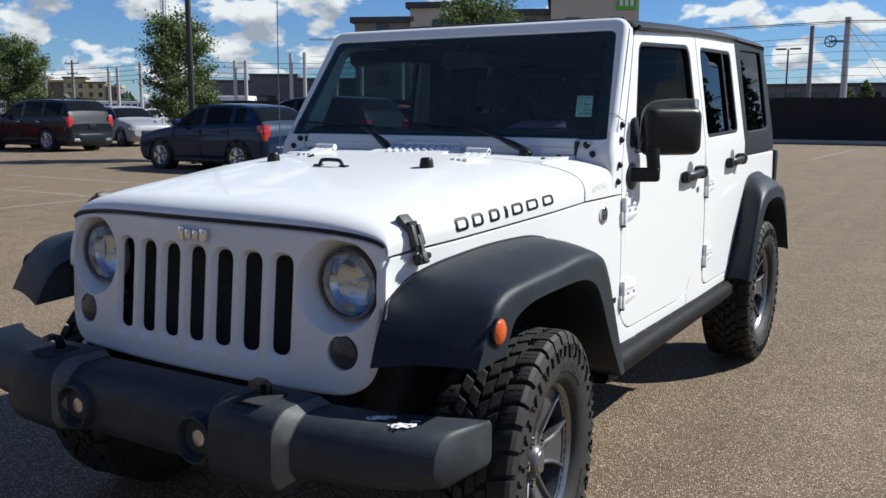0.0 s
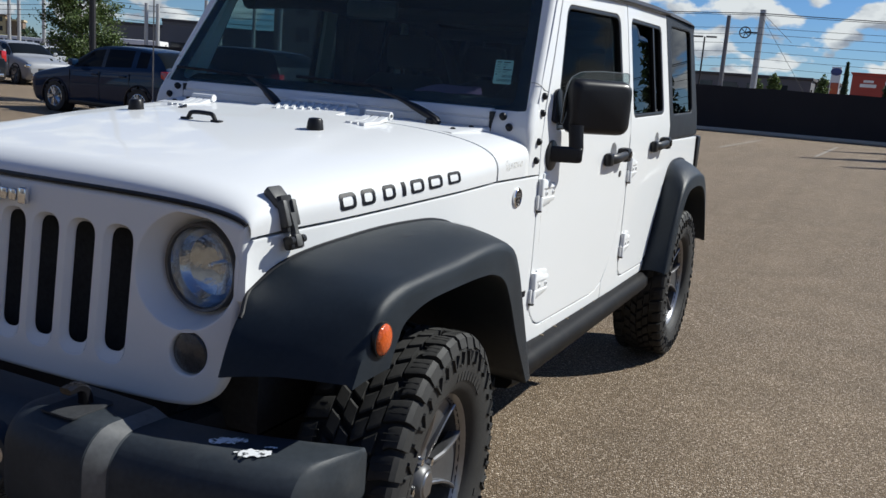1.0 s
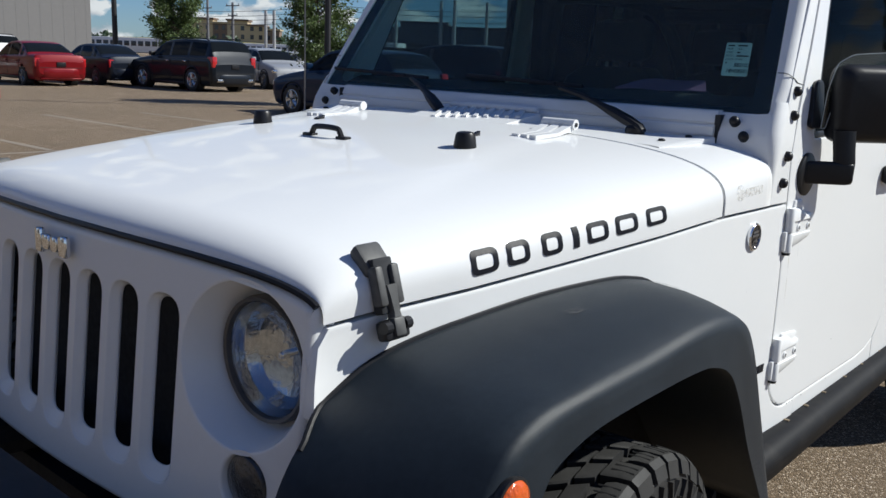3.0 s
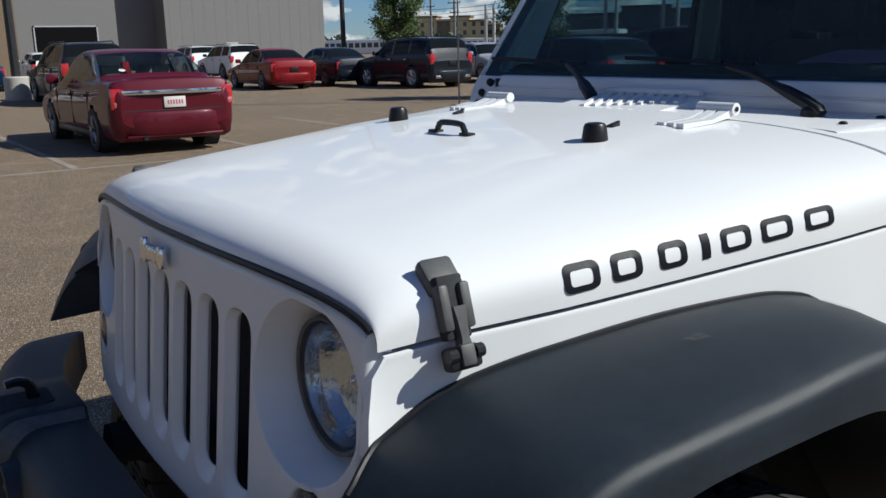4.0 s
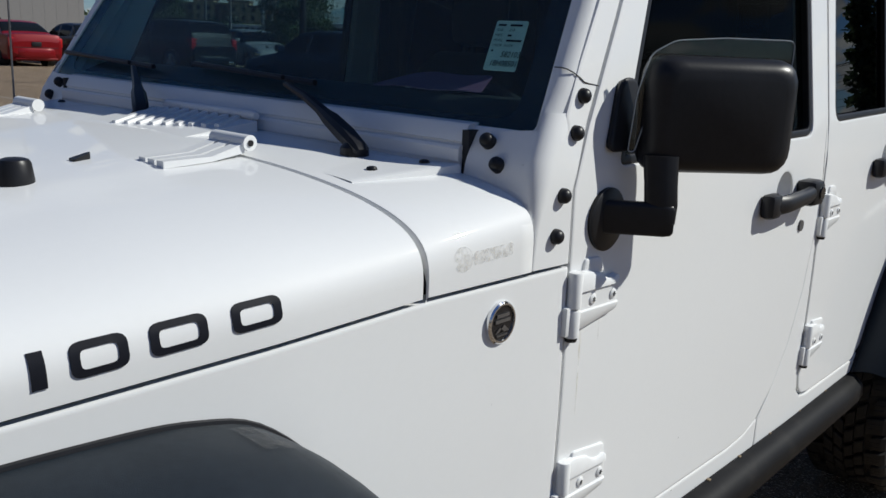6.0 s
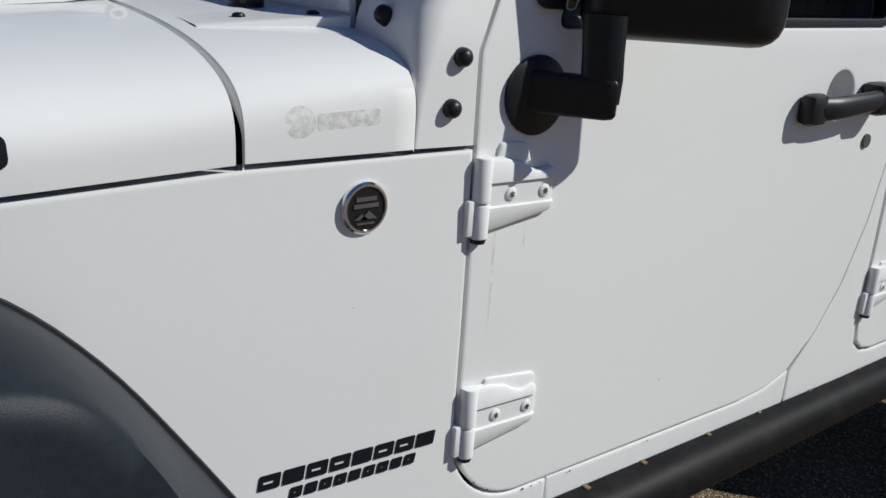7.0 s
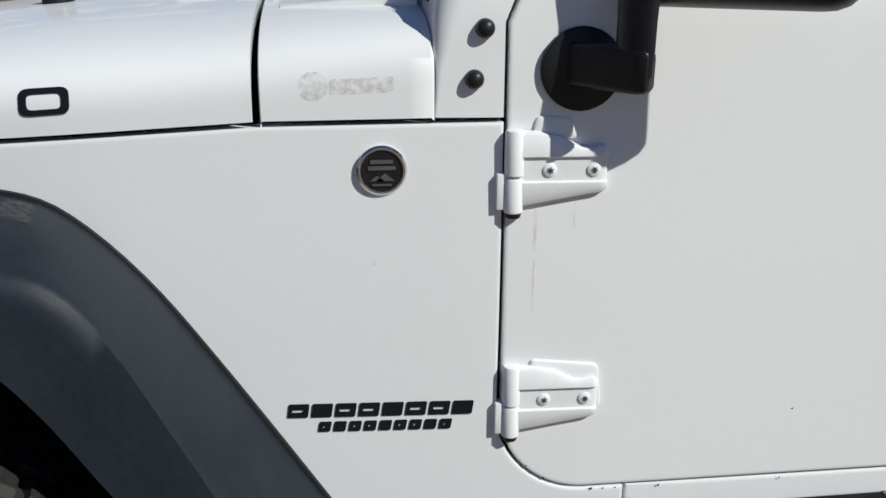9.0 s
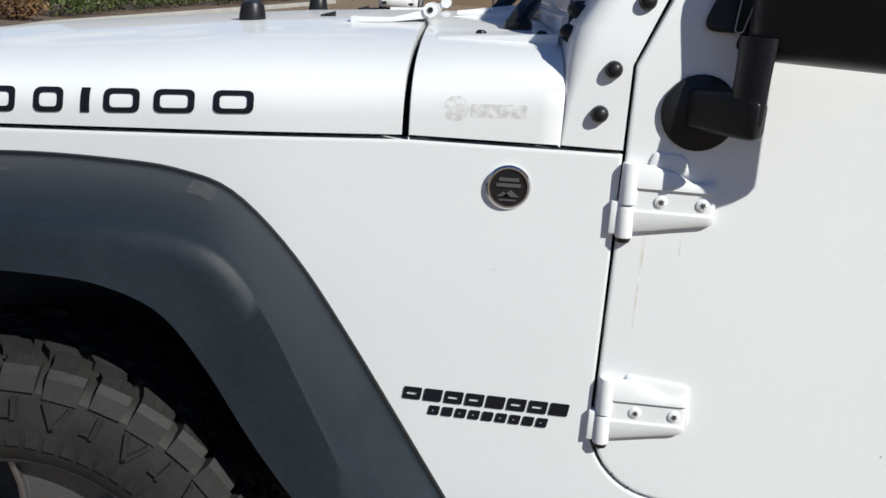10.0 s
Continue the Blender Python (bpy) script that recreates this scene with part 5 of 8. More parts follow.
for ax, ay, bx, by, wide in ((0.698, -0.600, 0.755, -0.553, 0.017), (0.776, -0.608, 0.828, -0.576, 0.020), (0.800, -0.560, 0.822, -0.548, 0.005), (0.768, -0.612, 0.774, -0.604, 0.004)):
    a, b = Vector((ax, ay, 0.6885)), Vector((bx, by, 0.6885))
    sd = Vector((ay - by, bx - ax, 0)).normalized()
    ups, downs = [], []
    for k in range(15):
        t = k / 14
        w = wide * (0.35 + 0.65 * math.sin(math.pi * min(1.0, max(0.0, 0.1 + 0.8 * t))))
        c = a.lerp(b, t)
        ups.append(c + sd * w * rnd.uniform(0.55, 1.15))
        downs.append(c - sd * w * rnd.uniform(0.55, 1.15))
    bm.faces.new([bm.verts.new(p) for p in ups + downs[::-1]])
part("glue_residue", bm, M_RESIDUE, bumper, "torn white glue residue")


# small chips in the white paint
for y, z, q in ((1.000, 0.590, 0.0022), (1.018, 0.5895, 0.0014), (1.036, 0.5892, 0.0012), (0.930, 0.611, 0.0018), (0.905, 0.632, 0.0012), (1.10, 0.588, 0.0018), (1.285, 0.5865, 0.0014), (1.29, 0.70, 0.0011), (0.70, 0.935, 0.0006)):
    bm = bmesh.new()
    f = [Vector((side_x(y, z) + 0.0006, y + q * 1.4 * math.cos(a) * (0.8 + 0.3 * math.sin(3 * a)), z + q * math.sin(a))) for a in [2 * math.pi * k / 9 for k in range(9)]]
    bm.faces.new([bm.verts.new(p) for p in f])
    part("paint_chip", bm, M_VOID, jeep)


# mirrors
def mirror(s):
    base = Vector((s * (side_x(0.955, 1.18) + 0.003), 0.955, 1.18))
    bm = bmesh.new()
    m = Matrix.Translation(base) @ pose(0, 0, 0, 0, s * 90, 0)
    lathe(bm, [(0.051, -0.006), (0.051, 0.001), (0.047, 0.0035), (0.0, 0.0045)], m, 32)
    foot = part("wing_mirror", bm, M_BLACK, jeep, "boxy black wing mirror on an elbow arm")
    bm = bmesh.new()
    along, flat = Vector((s * 0.80, 0.60, 0)), Vector((s * 0.60, -0.80, 0))
    p0, p1 = Vector((s * 0.786, 0.938, 1.186)), Vector((s * 0.884, 1.010, 1.186))
    prof = []
    for t, k in ((0.0, 1.0), (0.5, 1.0), (0.88, 1.0), (0.97, 0.93), (1.0, 0.78)):
        c = p0.lerp(p1, t)
        prof.append([c + flat * u * k + Vector((0, 0, v * k)) for u, v in rounded([(-0.010, -0.027), (0.013, -0.027), (0.013, 0.027), (-0.010, 0.027)], 0.009, 3)])
    loft(bm, prof)
    part("arm", bm, M_BLACK, foot, angle=50)
    bm = bmesh.new()
    rings = []
    for z, k in ((1.18, 0.95), (1.21, 1.0), (1.24, 1.0), (1.265, 1.04), (1.285, 1.06)):
        lean = max(0.0, z - 1.21) / 0.075
        c = Vector((s * (0.868 - 0.010 * lean), 0.995 + 0.004 * lean, z))
        rings.append([c + along * 0.026 * k * math.cos(q) + flat * 0.010 * k * math.sin(q) for q in [2 * math.pi * n / 18 for n in range(18)]])
    loft(bm, rings)
    part("stalk", bm, M_BLACK, foot, angle=50)
    # head: a rounded box facing backwards, thick in y
    bm = bmesh.new()
    centre = Vector((s * 0.889, 1.105, 1.347))
    turn = Matrix.Translation(centre) @ pose(0, 0, 0, 0, 0, s * 52)
    rings = []
    for y, k in ((-0.047, 0.74), (-0.044, 0.83), (-0.036, 0.92), (-0.022, 0.975), (-0.008, 1.0), (0.004, 1.0), (0.009, 0.97), (0.006, 0.93)):
        loop = rounded([(-0.128 * k, -0.092 * k), (0.128 * k, -0.092 * k), (0.128 * k, 0.092 * k), (-0.128 * k, 0.092 * k)], 0.04 * k, 5)
        rings.append([turn @ Vector((u, y, v)) for u, v in loop])
    loft(bm, rings)
    head = part("mirror_housing", bm, M_BLACK, foot, angle=50)
    bm = bmesh.new()
    loop = rounded([(-0.112, -0.078), (0.112, -0.078), (0.112, 0.078), (-0.112, 0.078)], 0.035, 5)
    bm.faces.new([bm.verts.new(turn @ Vector((u, 0.0075, v))) for u, v in loop])
    part("mirror_face", bm, M_MIRROR, head)
    # clear wind guard over the housing
    bm = bmesh.new()
    g = [(-0.147, -0.06), (-0.136, -0.06), (-0.105, 0.06), (0.116, 0.06), (0.117, 0.121), (0.0, 0.120), (-0.085, 0.113), (-0.122, 0.092), (-0.140, 0.03)]
    panel(bm, rounded(g, 0.012), [], lambda u, v, w: turn @ Vector((u, -0.012 + w, v)), 0.003, 0.0, 0.1)
    guard = part("wind_guard", bm, M_GUARD, foot, "clear plastic guard over the mirror")
    bm = bmesh.new()
    rim_line = rounded(g, 0.012)
    tube(bm, [turn @ Vector((u, -0.0135, v)) for u, v in rim_line + rim_line[:1]], 0.0011, 5)
    part("guard_edge", bm, M_EDGE, guard, "bright edge of the clear guard")
    bm = bmesh.new()
    f = lambda u, v, w: Vector((s * (side_x(u, v) + 0.012 - w), u, v))
    panel(bm, rounded([(0.940, 1.286), (1.02, 1.286), (1.035, 1.40), (0.985, 1.40)], 0.022), [], f, 0.02, 0.004, 0.08)
    part("window_seal", bm, M_BLACK, foot, "black rubber corner of the window")


mirror(1)
mirror(-1)

# wipers
for px, py, qx, qy, qz, b0, b1 in ((0.466, 0.718, 0.190, 0.800, 1.340, -0.155, 0.245), (-0.136, 0.695, -0.350, 0.803, 1.342, -0.72, -0.30)):
    bm = bmesh.new()
    lathe(bm, [(0.024, 0.0), (0.023, 0.014), (0.016, 0.022), (0.0, 0.024)], Matrix.Translation((px, py, 1.256)), 20)
    piv = Vector((px, py, 1.279))
    q = Vector((qx, qy, qz + 0.012))
    mid = piv.lerp(q, 0.4) + Vector((0, 0, 0.010))
    way, sd, up = axes(piv, mid)
    if up.z < 0:
        up = -up
    rings = []
    for k, w, h, lift in ((-0.10, 0.013, 0.006, -0.006), (-0.06, 0.018, 0.012, -0.003), (0.10, 0.020, 0.015, 0.0), (0.30, 0.019, 0.013, 0.002), (0.40, 0.014, 0.010, 0.002), (0.46, 0.0125, 0.009, 0.003), (0.70, 0.010, 0.008, 0.004), (1.0, 0.0065, 0.006, 0.0)):
        c = piv.lerp(q, k) + up * (lift + 0.004 * math.sin(math.pi * max(0.0, k)))
        rings.append([c + sd * w * 0.8 * e + up * h * 0.8 * f for e, f in ((-1, -0.7), (-1, 0.3), (-0.6, 0.9), (0.6, 0.9), (1, 0.3), (1, -0.7))])
    loft(bm, rings)
    wiper = part("wiper_arm", bm, M_BLACK, jeep, "black wiper arm")
    bm = bmesh.new()
    a, b = screen_map(b0, 1.366, -0.010), screen_map(b1, 1.352, -0.010)
    rod(bm, a, b, 0.006, 0.006, 6)
    rod(bm, a.lerp(b, 0.2) + Vector((0, -0.012, 0.002)), a.lerp(b, 0.8) + Vector((0, -0.012, 0.002)), 0.005, 0.005, 6)
    part("wiper_blade", bm, M_BLACK, wiper)

# aerial
bm = bmesh.new()
lathe(bm, [(0.018, 0.0), (0.016, 0.02), (0.008, 0.035), (0.004, 0.05)], Matrix.Translation((-0.708, 0.69, 1.19)), 16)
tube(bm, [(-0.708, 0.69, 1.23), (-0.708, 0.69, 1.6), (-0.706, 0.695, 2.02)], [0.0028, 0.0024, 0.0018], 6)
part("aerial", bm, M_RIM, jeep, "thin whip aerial")


# wheels
def wheel(cx, cy, cz, s, steer, parent):
    """Gunmetal rim with five split spokes and a knobbly all-terrain tyre."""
    m = Matrix.Translation((s * cx, cy, cz)) @ pose(0, 0, 0, 0, 0, steer) @ pose(0, 0, 0, 0, s * 90, 0) @ Matrix.Diagonal((0.964, 0.964, 1, 1))
    face = m @ Matrix.Diagonal((1.095, 1.095, 1, 1))
    bm = bmesh.new()
    lathe(bm, [(0.208, 0.075), (0.214, 0.088), (0.226, 0.098), (0.231, 0.100), (0.234, 0.094), (0.234, 0.085)], face, 64)
    rim = part("wheel", bm, M_RIM, parent, "gunmetal five-spoke alloy wheel")
    bm = bmesh.new()
    lathe(bm, [(0.206, -0.09), (0.202, 0.0), (0.204, 0.06), (0.212, 0.084)], face, 48)
    part("barrel", bm, M_VOID, rim)
    bm = bmesh.new()
    lathe(bm, [(0.206, 0.01), (0.12, 0.0), (0.0, 0.0)], face, 32)
    part("brake_back", bm, M_VOID, rim)
    for k in range(5):
        a0 = 2 * math.pi * k / 5 + 0.25
        c0, e0 = math.cos(a0), math.sin(a0)
        web = ((0.055, 0.030, 0.054), (0.085, 0.032, 0.062), (0.125, 0.040, 0.073), (0.165, 0.056, 0.081), (0.195, 0.076, 0.086), (0.211, 0.090, 0.087))
        bm = bmesh.new()
        loft(bm, [[face @ Vector((r * c0 - e0 * u, r * e0 + c0 * u, v)) for u, v in ((-w, h - 0.035), (w, h - 0.035), (w, h - 0.005), (w - 0.010, h - 0.014), (-w + 0.010, h - 0.014), (-w, h - 0.005))] for r, w, h in web])
        spoke = part("spoke", bm, M_RIMDARK, rim, "broad gunmetal spoke", angle=25)
        for d in (-1, 1):
            bm = bmesh.new()
            rings = []
            for r, w, h in web:
                x0, x1 = d * (w - 0.009), d * (w + 0.003)
                rings.append([face @ Vector((r * c0 - e0 * u, r * e0 + c0 * u, v)) for u, v in ((x0, h - 0.02), (x0, h - 0.003), (lerp(x0, x1, 0.3), h), (lerp(x0, x1, 0.75), h - 0.001), (x1, h - 0.007), (x1, h - 0.03))])
            loft(bm, rings)
            part("spoke_edge", bm, M_RIM, spoke, "polished spoke edge", angle=25)
        c, e = math.cos(a0 + 0.63), math.sin(a0 + 0.63)
        bm = bmesh.new()
        rod(bm, face @ Vector((0.063 * c, 0.063 * e, 0.03)), face @ Vector((0.063 * c, 0.063 * e, 0.066)), 0.0125, 0.0105, 6)
        part("lug_nut", bm, M_CHROME, rim)
    bm = bmesh.new()
    lathe(bm, [(0.092, 0.01), (0.088, 0.046), (0.080, 0.050), (0.050, 0.050), (0.045, 0.068), (0.038, 0.074), (0.0, 0.076)], face, 36)
    part("hub", bm, M_RIMDARK, rim)
    bm = bmesh.new()
    lathe(bm, [(0.033, 0.0745), (0.029, 0.0785), (0.0, 0.0795)], face, 24)
    part("hub_cap", bm, M_RIM, rim)
    # tyre
    bm = bmesh.new()
    R, W = 0.398, 0.132
    lathe(bm, [(0.240, 0.088), (0.251, 0.106), (0.264, 0.118), (0.290, 0.127), (0.325, 0.131), (0.355, 0.131), (0.375, 0.127), (0.385, 0.116), (R - 0.006, 0.09), (R - 0.006, 0.0), (R - 0.006, -0.09), (0.385, -0.116), (0.35, -0.13), (0.28, -0.126), (0.23, -0.10)], m, 96)
    N = 38

    def block(a0, a1, pts):
        """A tread block: pts of (radius, across, skew) from angle a0 to a1, narrower at its top."""
        rows = []
        for t in (0.0, 0.10, 0.90, 1.0):
            row = []
            for r, u, skew in pts:
                a = lerp(a0, a1, t) + skew
                rr = r if 0.05 < t < 0.95 else min(r, 0.4085)
                row.append(m @ Vector((rr * math.cos(a), rr * math.sin(a), u)))
            rows.append(row)
        loft(bm, rows)

    def bar(q0, r0, q1, r1, half):
        """A raised stroke on the sidewall."""
        loft(bm, [[m @ Vector((r * math.cos(q + u / r), r * math.sin(q + u / r), v)) for u, v in ((-half, 0.128), (half, 0.128), (half * 0.7, 0.1375), (-half * 0.7, 0.1375))] for q, r in ((q0, r0), (q1, r1))])
    pitch = 2 * math.pi / N
    for k in range(N):
        a = k * pitch
        for e in (1, -1):
            jig = 0.0 if k % 2 else 0.009
            sk = 0.12 * pitch * (1 if e > 0 else -1)
            a1 = a + (0 if e > 0 else pitch / 2)
            low = 0.371 if k % 2 else 0.377
            block(a1, a1 + pitch * (0.80 if k % 2 else 0.74), [(0.392, e * (0.064 + 2 * jig), sk), (0.4105, e * (0.064 + 2 * jig), sk), (0.4115, e * 0.094, 0), (0.409, e * 0.113, -sk * 0.2), (0.400, e * 0.124, -sk * 0.25), (low, e * 0.1325, -sk * 0.3), (low, e * 0.120, -sk * 0.3), (0.388, e * 0.09, 0)])
            for sip in (0.25, 0.50):
                q = a1 + pitch * sip
                rod(bm, m @ Vector((0.4112 * math.cos(q + sk * 0.6), 0.4112 * math.sin(q + sk * 0.6), e * 0.074)), m @ Vector((0.4095 * math.cos(q), 0.4095 * math.sin(q), e * 0.110)), 0.0016, 0.0016, 4)
            if e > 0:
                mid = a1 + pitch * 0.36
                if k % 2:
                    for d in (-1, 1):
                        bar(mid - d * 0.30 * pitch, 0.367, mid, 0.328, 0.0045)
                else:
                    bar(mid, 0.368, mid, 0.334, 0.005)
                    bar(mid, 0.337, mid + 0.26 * pitch, 0.337, 0.0045)
        for e, off in ((1, 0.0), (-1, 0.5)):
            for half, (u0, u1) in enumerate(((0.003, 0.029), (0.033, 0.060))):
                a2 = a + off * pitch + half * 0.5 * pitch
                block(a2, a2 + pitch * 0.72, [(0.392, e * u0, 0.12 * pitch), (0.4105, e * u0, 0.12 * pitch), (0.411, e * (u0 + u1) / 2, 0.0), (0.4105, e * u1, -0.16 * pitch), (0.392, e * u1, -0.16 * pitch), (0.392, e * (u0 + u1) / 2, 0.0)])
    # raised bars on the sidewall where the maker's writing stands
    for a0, a1 in ((0.3, 1.2), (2.3, 3.1), (4.2, 5.1)):
        n = 9
        for i in range(n):
            p, q = lerp(a0, a1, i / n), lerp(a0, a1, (i + 0.7) / n)
            rows = [[m @ Vector((r * math.cos(q2), r * math.sin(q2), v)) for r, v in ((0.287, 0.124), (0.312, 0.127), (0.312, 0.1305), (0.287, 0.1285))] for q2 in (p, q)]
            loft(bm, rows)
    part("tyre", bm, M_RUBBER, rim, "dusty black all-terrain tyre", angle=30)


# the front wheels are steered a little to the driver's side
for cx, cy, cz, steer in ((0.800, 0.012, 0.396, 6), (0.786, 2.946, 0.405, 0)):
    for s in (1, -1):
        wheel(cx, cy, cz, s, steer, jeep)
bm = bmesh.new()
for cy in (0.0, 2.946):
    tube(bm, [(-0.70, cy, 0.40), (0.70, cy, 0.40)], 0.045, 10)
    rod(bm, (-0.05, cy, 0.30), (-0.05, cy, 0.50), 0.11, 0.11, 12)
for s in (1, -1):
    tube(bm, [(s * 0.42, -0.5, 0.56), (s * 0.42, 0.5, 0.52), (s * 0.45, 2.4, 0.5), (s * 0.45, 3.5, 0.58)], 0.05, 8)
    tube(bm, [(s * 0.5, 0.0, 0.35), (s * 0.42, 0.85, 0.46)], 0.025, 8)
part("chassis", bm, M_VOID, jeep)

for s in (1, -1):
    bm = bmesh.new()
    loft(bm, [[Vector((s * x, y, z)) for y, z in ((0.565, 0.455), (0.63, 0.507), (0.757, 0.470), (0.757, 0.451))] for x in (0.62, 0.80)])
    part("splash_plate", bm, M_BUMPER, jeep)

# cabin
bm = bmesh.new()
prof = [(0.865, 1.20), (0.87, 1.330), (0.93, 1.352), (1.10, 1.345), (1.19, 1.29), (1.20, 1.10), (1.12, 0.85), (0.86, 0.85)]
loft(bm, [[Vector((x, y, z)) for y, z in prof] for x in (-0.70, -0.35, 0.0, 0.35, 0.70)])
box(bm, (-0.12, 1.10, 0.62), (0.12, 2.0, 0.92), 0.03)
box(bm, (-0.74, 0.86, 0.56), (0.74, 3.52, 0.62))
part("dashboard", bm, M_INTERIOR, jeep)


def seat(x, y, bench=False):
    w = 0.62 if bench else 0.25
    bm = bmesh.new()
    box(bm, (x - w, y, 0.78), (x + w, y + 0.50, 0.95), 0.05)
    chair = part("seat", bm, M_SEAT, jeep, "black cloth seat")
    bm = bmesh.new()
    rings = []
    for z, yy, k in ((0.90, 0.47, 0.92), (1.0, 0.50, 1.0), (1.2, 0.56, 0.98), (1.36, 0.61, 0.86), (1.41, 0.63, 0.6)):
        rings.append([Vector((x + w * k * c, y + yy + 0.06 * e, z)) for c, e in ((-1, -0.6), (-0.9, -1), (0.9, -1), (1, -0.6), (1, 0.6), (0.9, 1), (-0.9, 1), (-1, 0.6))])
    loft(bm, rings)
    part("backrest", bm, M_SEAT, chair)
    for hx in ((-0.35, 0.35) if bench else (0,)):
        bm = bmesh.new()
        box(bm, (x + hx - 0.13, y + 0.60, 1.43), (x + hx + 0.13, y + 0.70, 1.60), 0.045)
        rod(bm, (x + hx - 0.05, y + 0.65, 1.38), (x + hx - 0.05, y + 0.65, 1.46), 0.008)
        rod(bm, (x + hx + 0.05, y + 0.65, 1.38), (x + hx + 0.05, y + 0.65, 1.46), 0.008)
        part("headrest", bm, M_SEAT, chair)


seat(0.36, 1.42)
seat(-0.36, 1.42)
seat(0.0, 2.32, True)
bm = bmesh.new()
n = 32
c, way = Vector((0.36, 1.22, 1.20)), Vector((0, 0.85, 0.5)).normalized()
side, up = Vector((1, 0, 0)), Vector((0, -0.5, 0.85)).normalized()
loft(bm, [[c + (side * math.cos(a) + up * math.sin(a)) * (0.185 + 0.015 * math.cos(b)) + way * 0.015 * math.sin(b) for b in [2 * math.pi * j / 8 for j in range(8)]] for a in [2 * math.pi * i / n for i in range(n + 1)]], caps=False)
for a in (0, math.pi, -math.pi / 2):
    rod(bm, c, c + (side * math.cos(a) + up * math.sin(a)) * 0.185, 0.022, 0.016, 8)
rod(bm, c + way * 0.02, c + way * -0.16, 0.05, 0.04, 16)
part("steering_wheel", bm, M_INTERIOR, jeep)
bm = bmesh.new()
for s in (1, -1):
    tube(bm, spline([(s * 0.66, 1.18, 1.66), (s * 0.66, 1.6, 1.70), (s * 0.66, 2.0, 1.70), (s * 0.66, 2.9, 1.68), (s * 0.66, 3.3, 1.30)], 20), 0.035, 10)
    tube(bm, [(s * 0.66, 2.02, 1.70), (s * 0.70, 2.0, 1.3), (s * 0.72, 1.98, 0.7)], 0.038, 10)
    box(bm, (min(s * 0.665, s * 0.715), 1.93, 0.65), (max(s * 0.665, s * 0.715), 2.0, 1.72))
    box(bm, (min(s * 0.65, s * 0.70), 2.64, 1.2), (max(s * 0.65, s * 0.70), 2.76, 1.72))
tube(bm, [(-0.66, 2.02, 1.69), (0.66, 2.02, 1.69)], 0.035, 10)
tube(bm, [(-0.66, 2.95, 1.66), (0.66, 2.95, 1.66)], 0.035, 10)
part("roll_bar", bm, M_INTERIOR, jeep)
bm = bmesh.new()
box(bm, (-0.11, 1.06, 1.60), (0.11, 1.09, 1.67), 0.015)
rod(bm, (0, 1.075, 1.66), (0, 1.10, 1.72), 0.012)
part("rear_view_mirror", bm, M_BLACK, jeep)

# loose things on the car
ob = bmesh.new()
q = [Vector((x, 0, z)) for x, z in ((0.600, 1.403), (0.664, 1.403), (0.650, 1.481), (0.587, 1.481))]
panel(ob, rounded([(p.x, p.z) for p in q], 0.004, 3), [], lambda u, v, w: screen_map(u, v, w + 0.004), 0.001, 0.0, 0.05)
sticker = tagged(link("window_sticker", ob, M_PAPER), "pale green paper stock sticker on the windscreen", "sticker")
for k in range(6):
    z = 1.4750 - k * 0.0081
    for a, b in {0: ((0.006, 0.022), (0.030, 0.054)), 2: ((0.030, 0.046),), 3: ((0.030, 0.060),), 5: ((0.006, 0.018),)}.get(k, ()):
        x0 = 0.587 + (1.481 - z) * 0.17
        bm = bmesh.new()
        bm.faces.new([bm.verts.new(screen_map(x0 + u, zz, 0.0030)) for u, zz in ((a, z - 0.003), (b - 0.004 * (k % 3), z - 0.003), (b - 0.004 * (k % 3), z), (a, z))])
        part("printed_line", bm, M_DECAL, sticker)


def words(text, size):
    """Flat built-in lettering as a mesh in its own plane."""
    data = bpy.data.curves.new("lettering", "FONT")
    data.body, data.size, data.resolution_u = text, size, 2
    ob = bpy.data.objects.new("lettering", data)
    scene.collection.objects.link(ob)
    me = bpy.data.meshes.new_from_object(ob.evaluated_get(bpy.context.evaluated_depsgraph_get()))
    bpy.data.objects.remove(ob)
    return me


for text, x, z, size in (("582103", 0.6235, 1.4235, 0.0130), ("18H08501", 0.6085, 1.4095, 0.0130), ("YEAR", 0.5945, 1.4637, 0.0058), ("MAKE", 0.5955, 1.4556, 0.0058), ("MODEL", 0.5965, 1.4475, 0.0058), ("COLOR", 0.5975, 1.4394, 0.0058), ("2018", 0.6195, 1.4637, 0.0058), ("WHITE", 0.6215, 1.4394, 0.0058)):
    me = words(text, size)
    for v in me.vertices:
        v.co = screen_map(x + v.co.x, z + v.co.y, 0.0028)
    me.materials.append(M_DECAL)
    ob = new("printed_number", me)
    ob.parent = sticker
bm = bmesh.new()
panel(bm, rounded([(0.262, 0.948), (0.528, 0.955), (0.480, 1.050), (0.330, 1.046), (0.295, 1.030)], 0.014), [], lambda u, v, w: Vector((u, v, 1.3575 - w + 0.26 * (v - 0.95) + 0.0015 * math.sin(u * 42))), 0.002, 0.0, 0.02)
tagged(link("paper_sheet", bm, M_PURPLE), "purple paper sheet lying on the dashboard", "paper")

# ---- ground ----


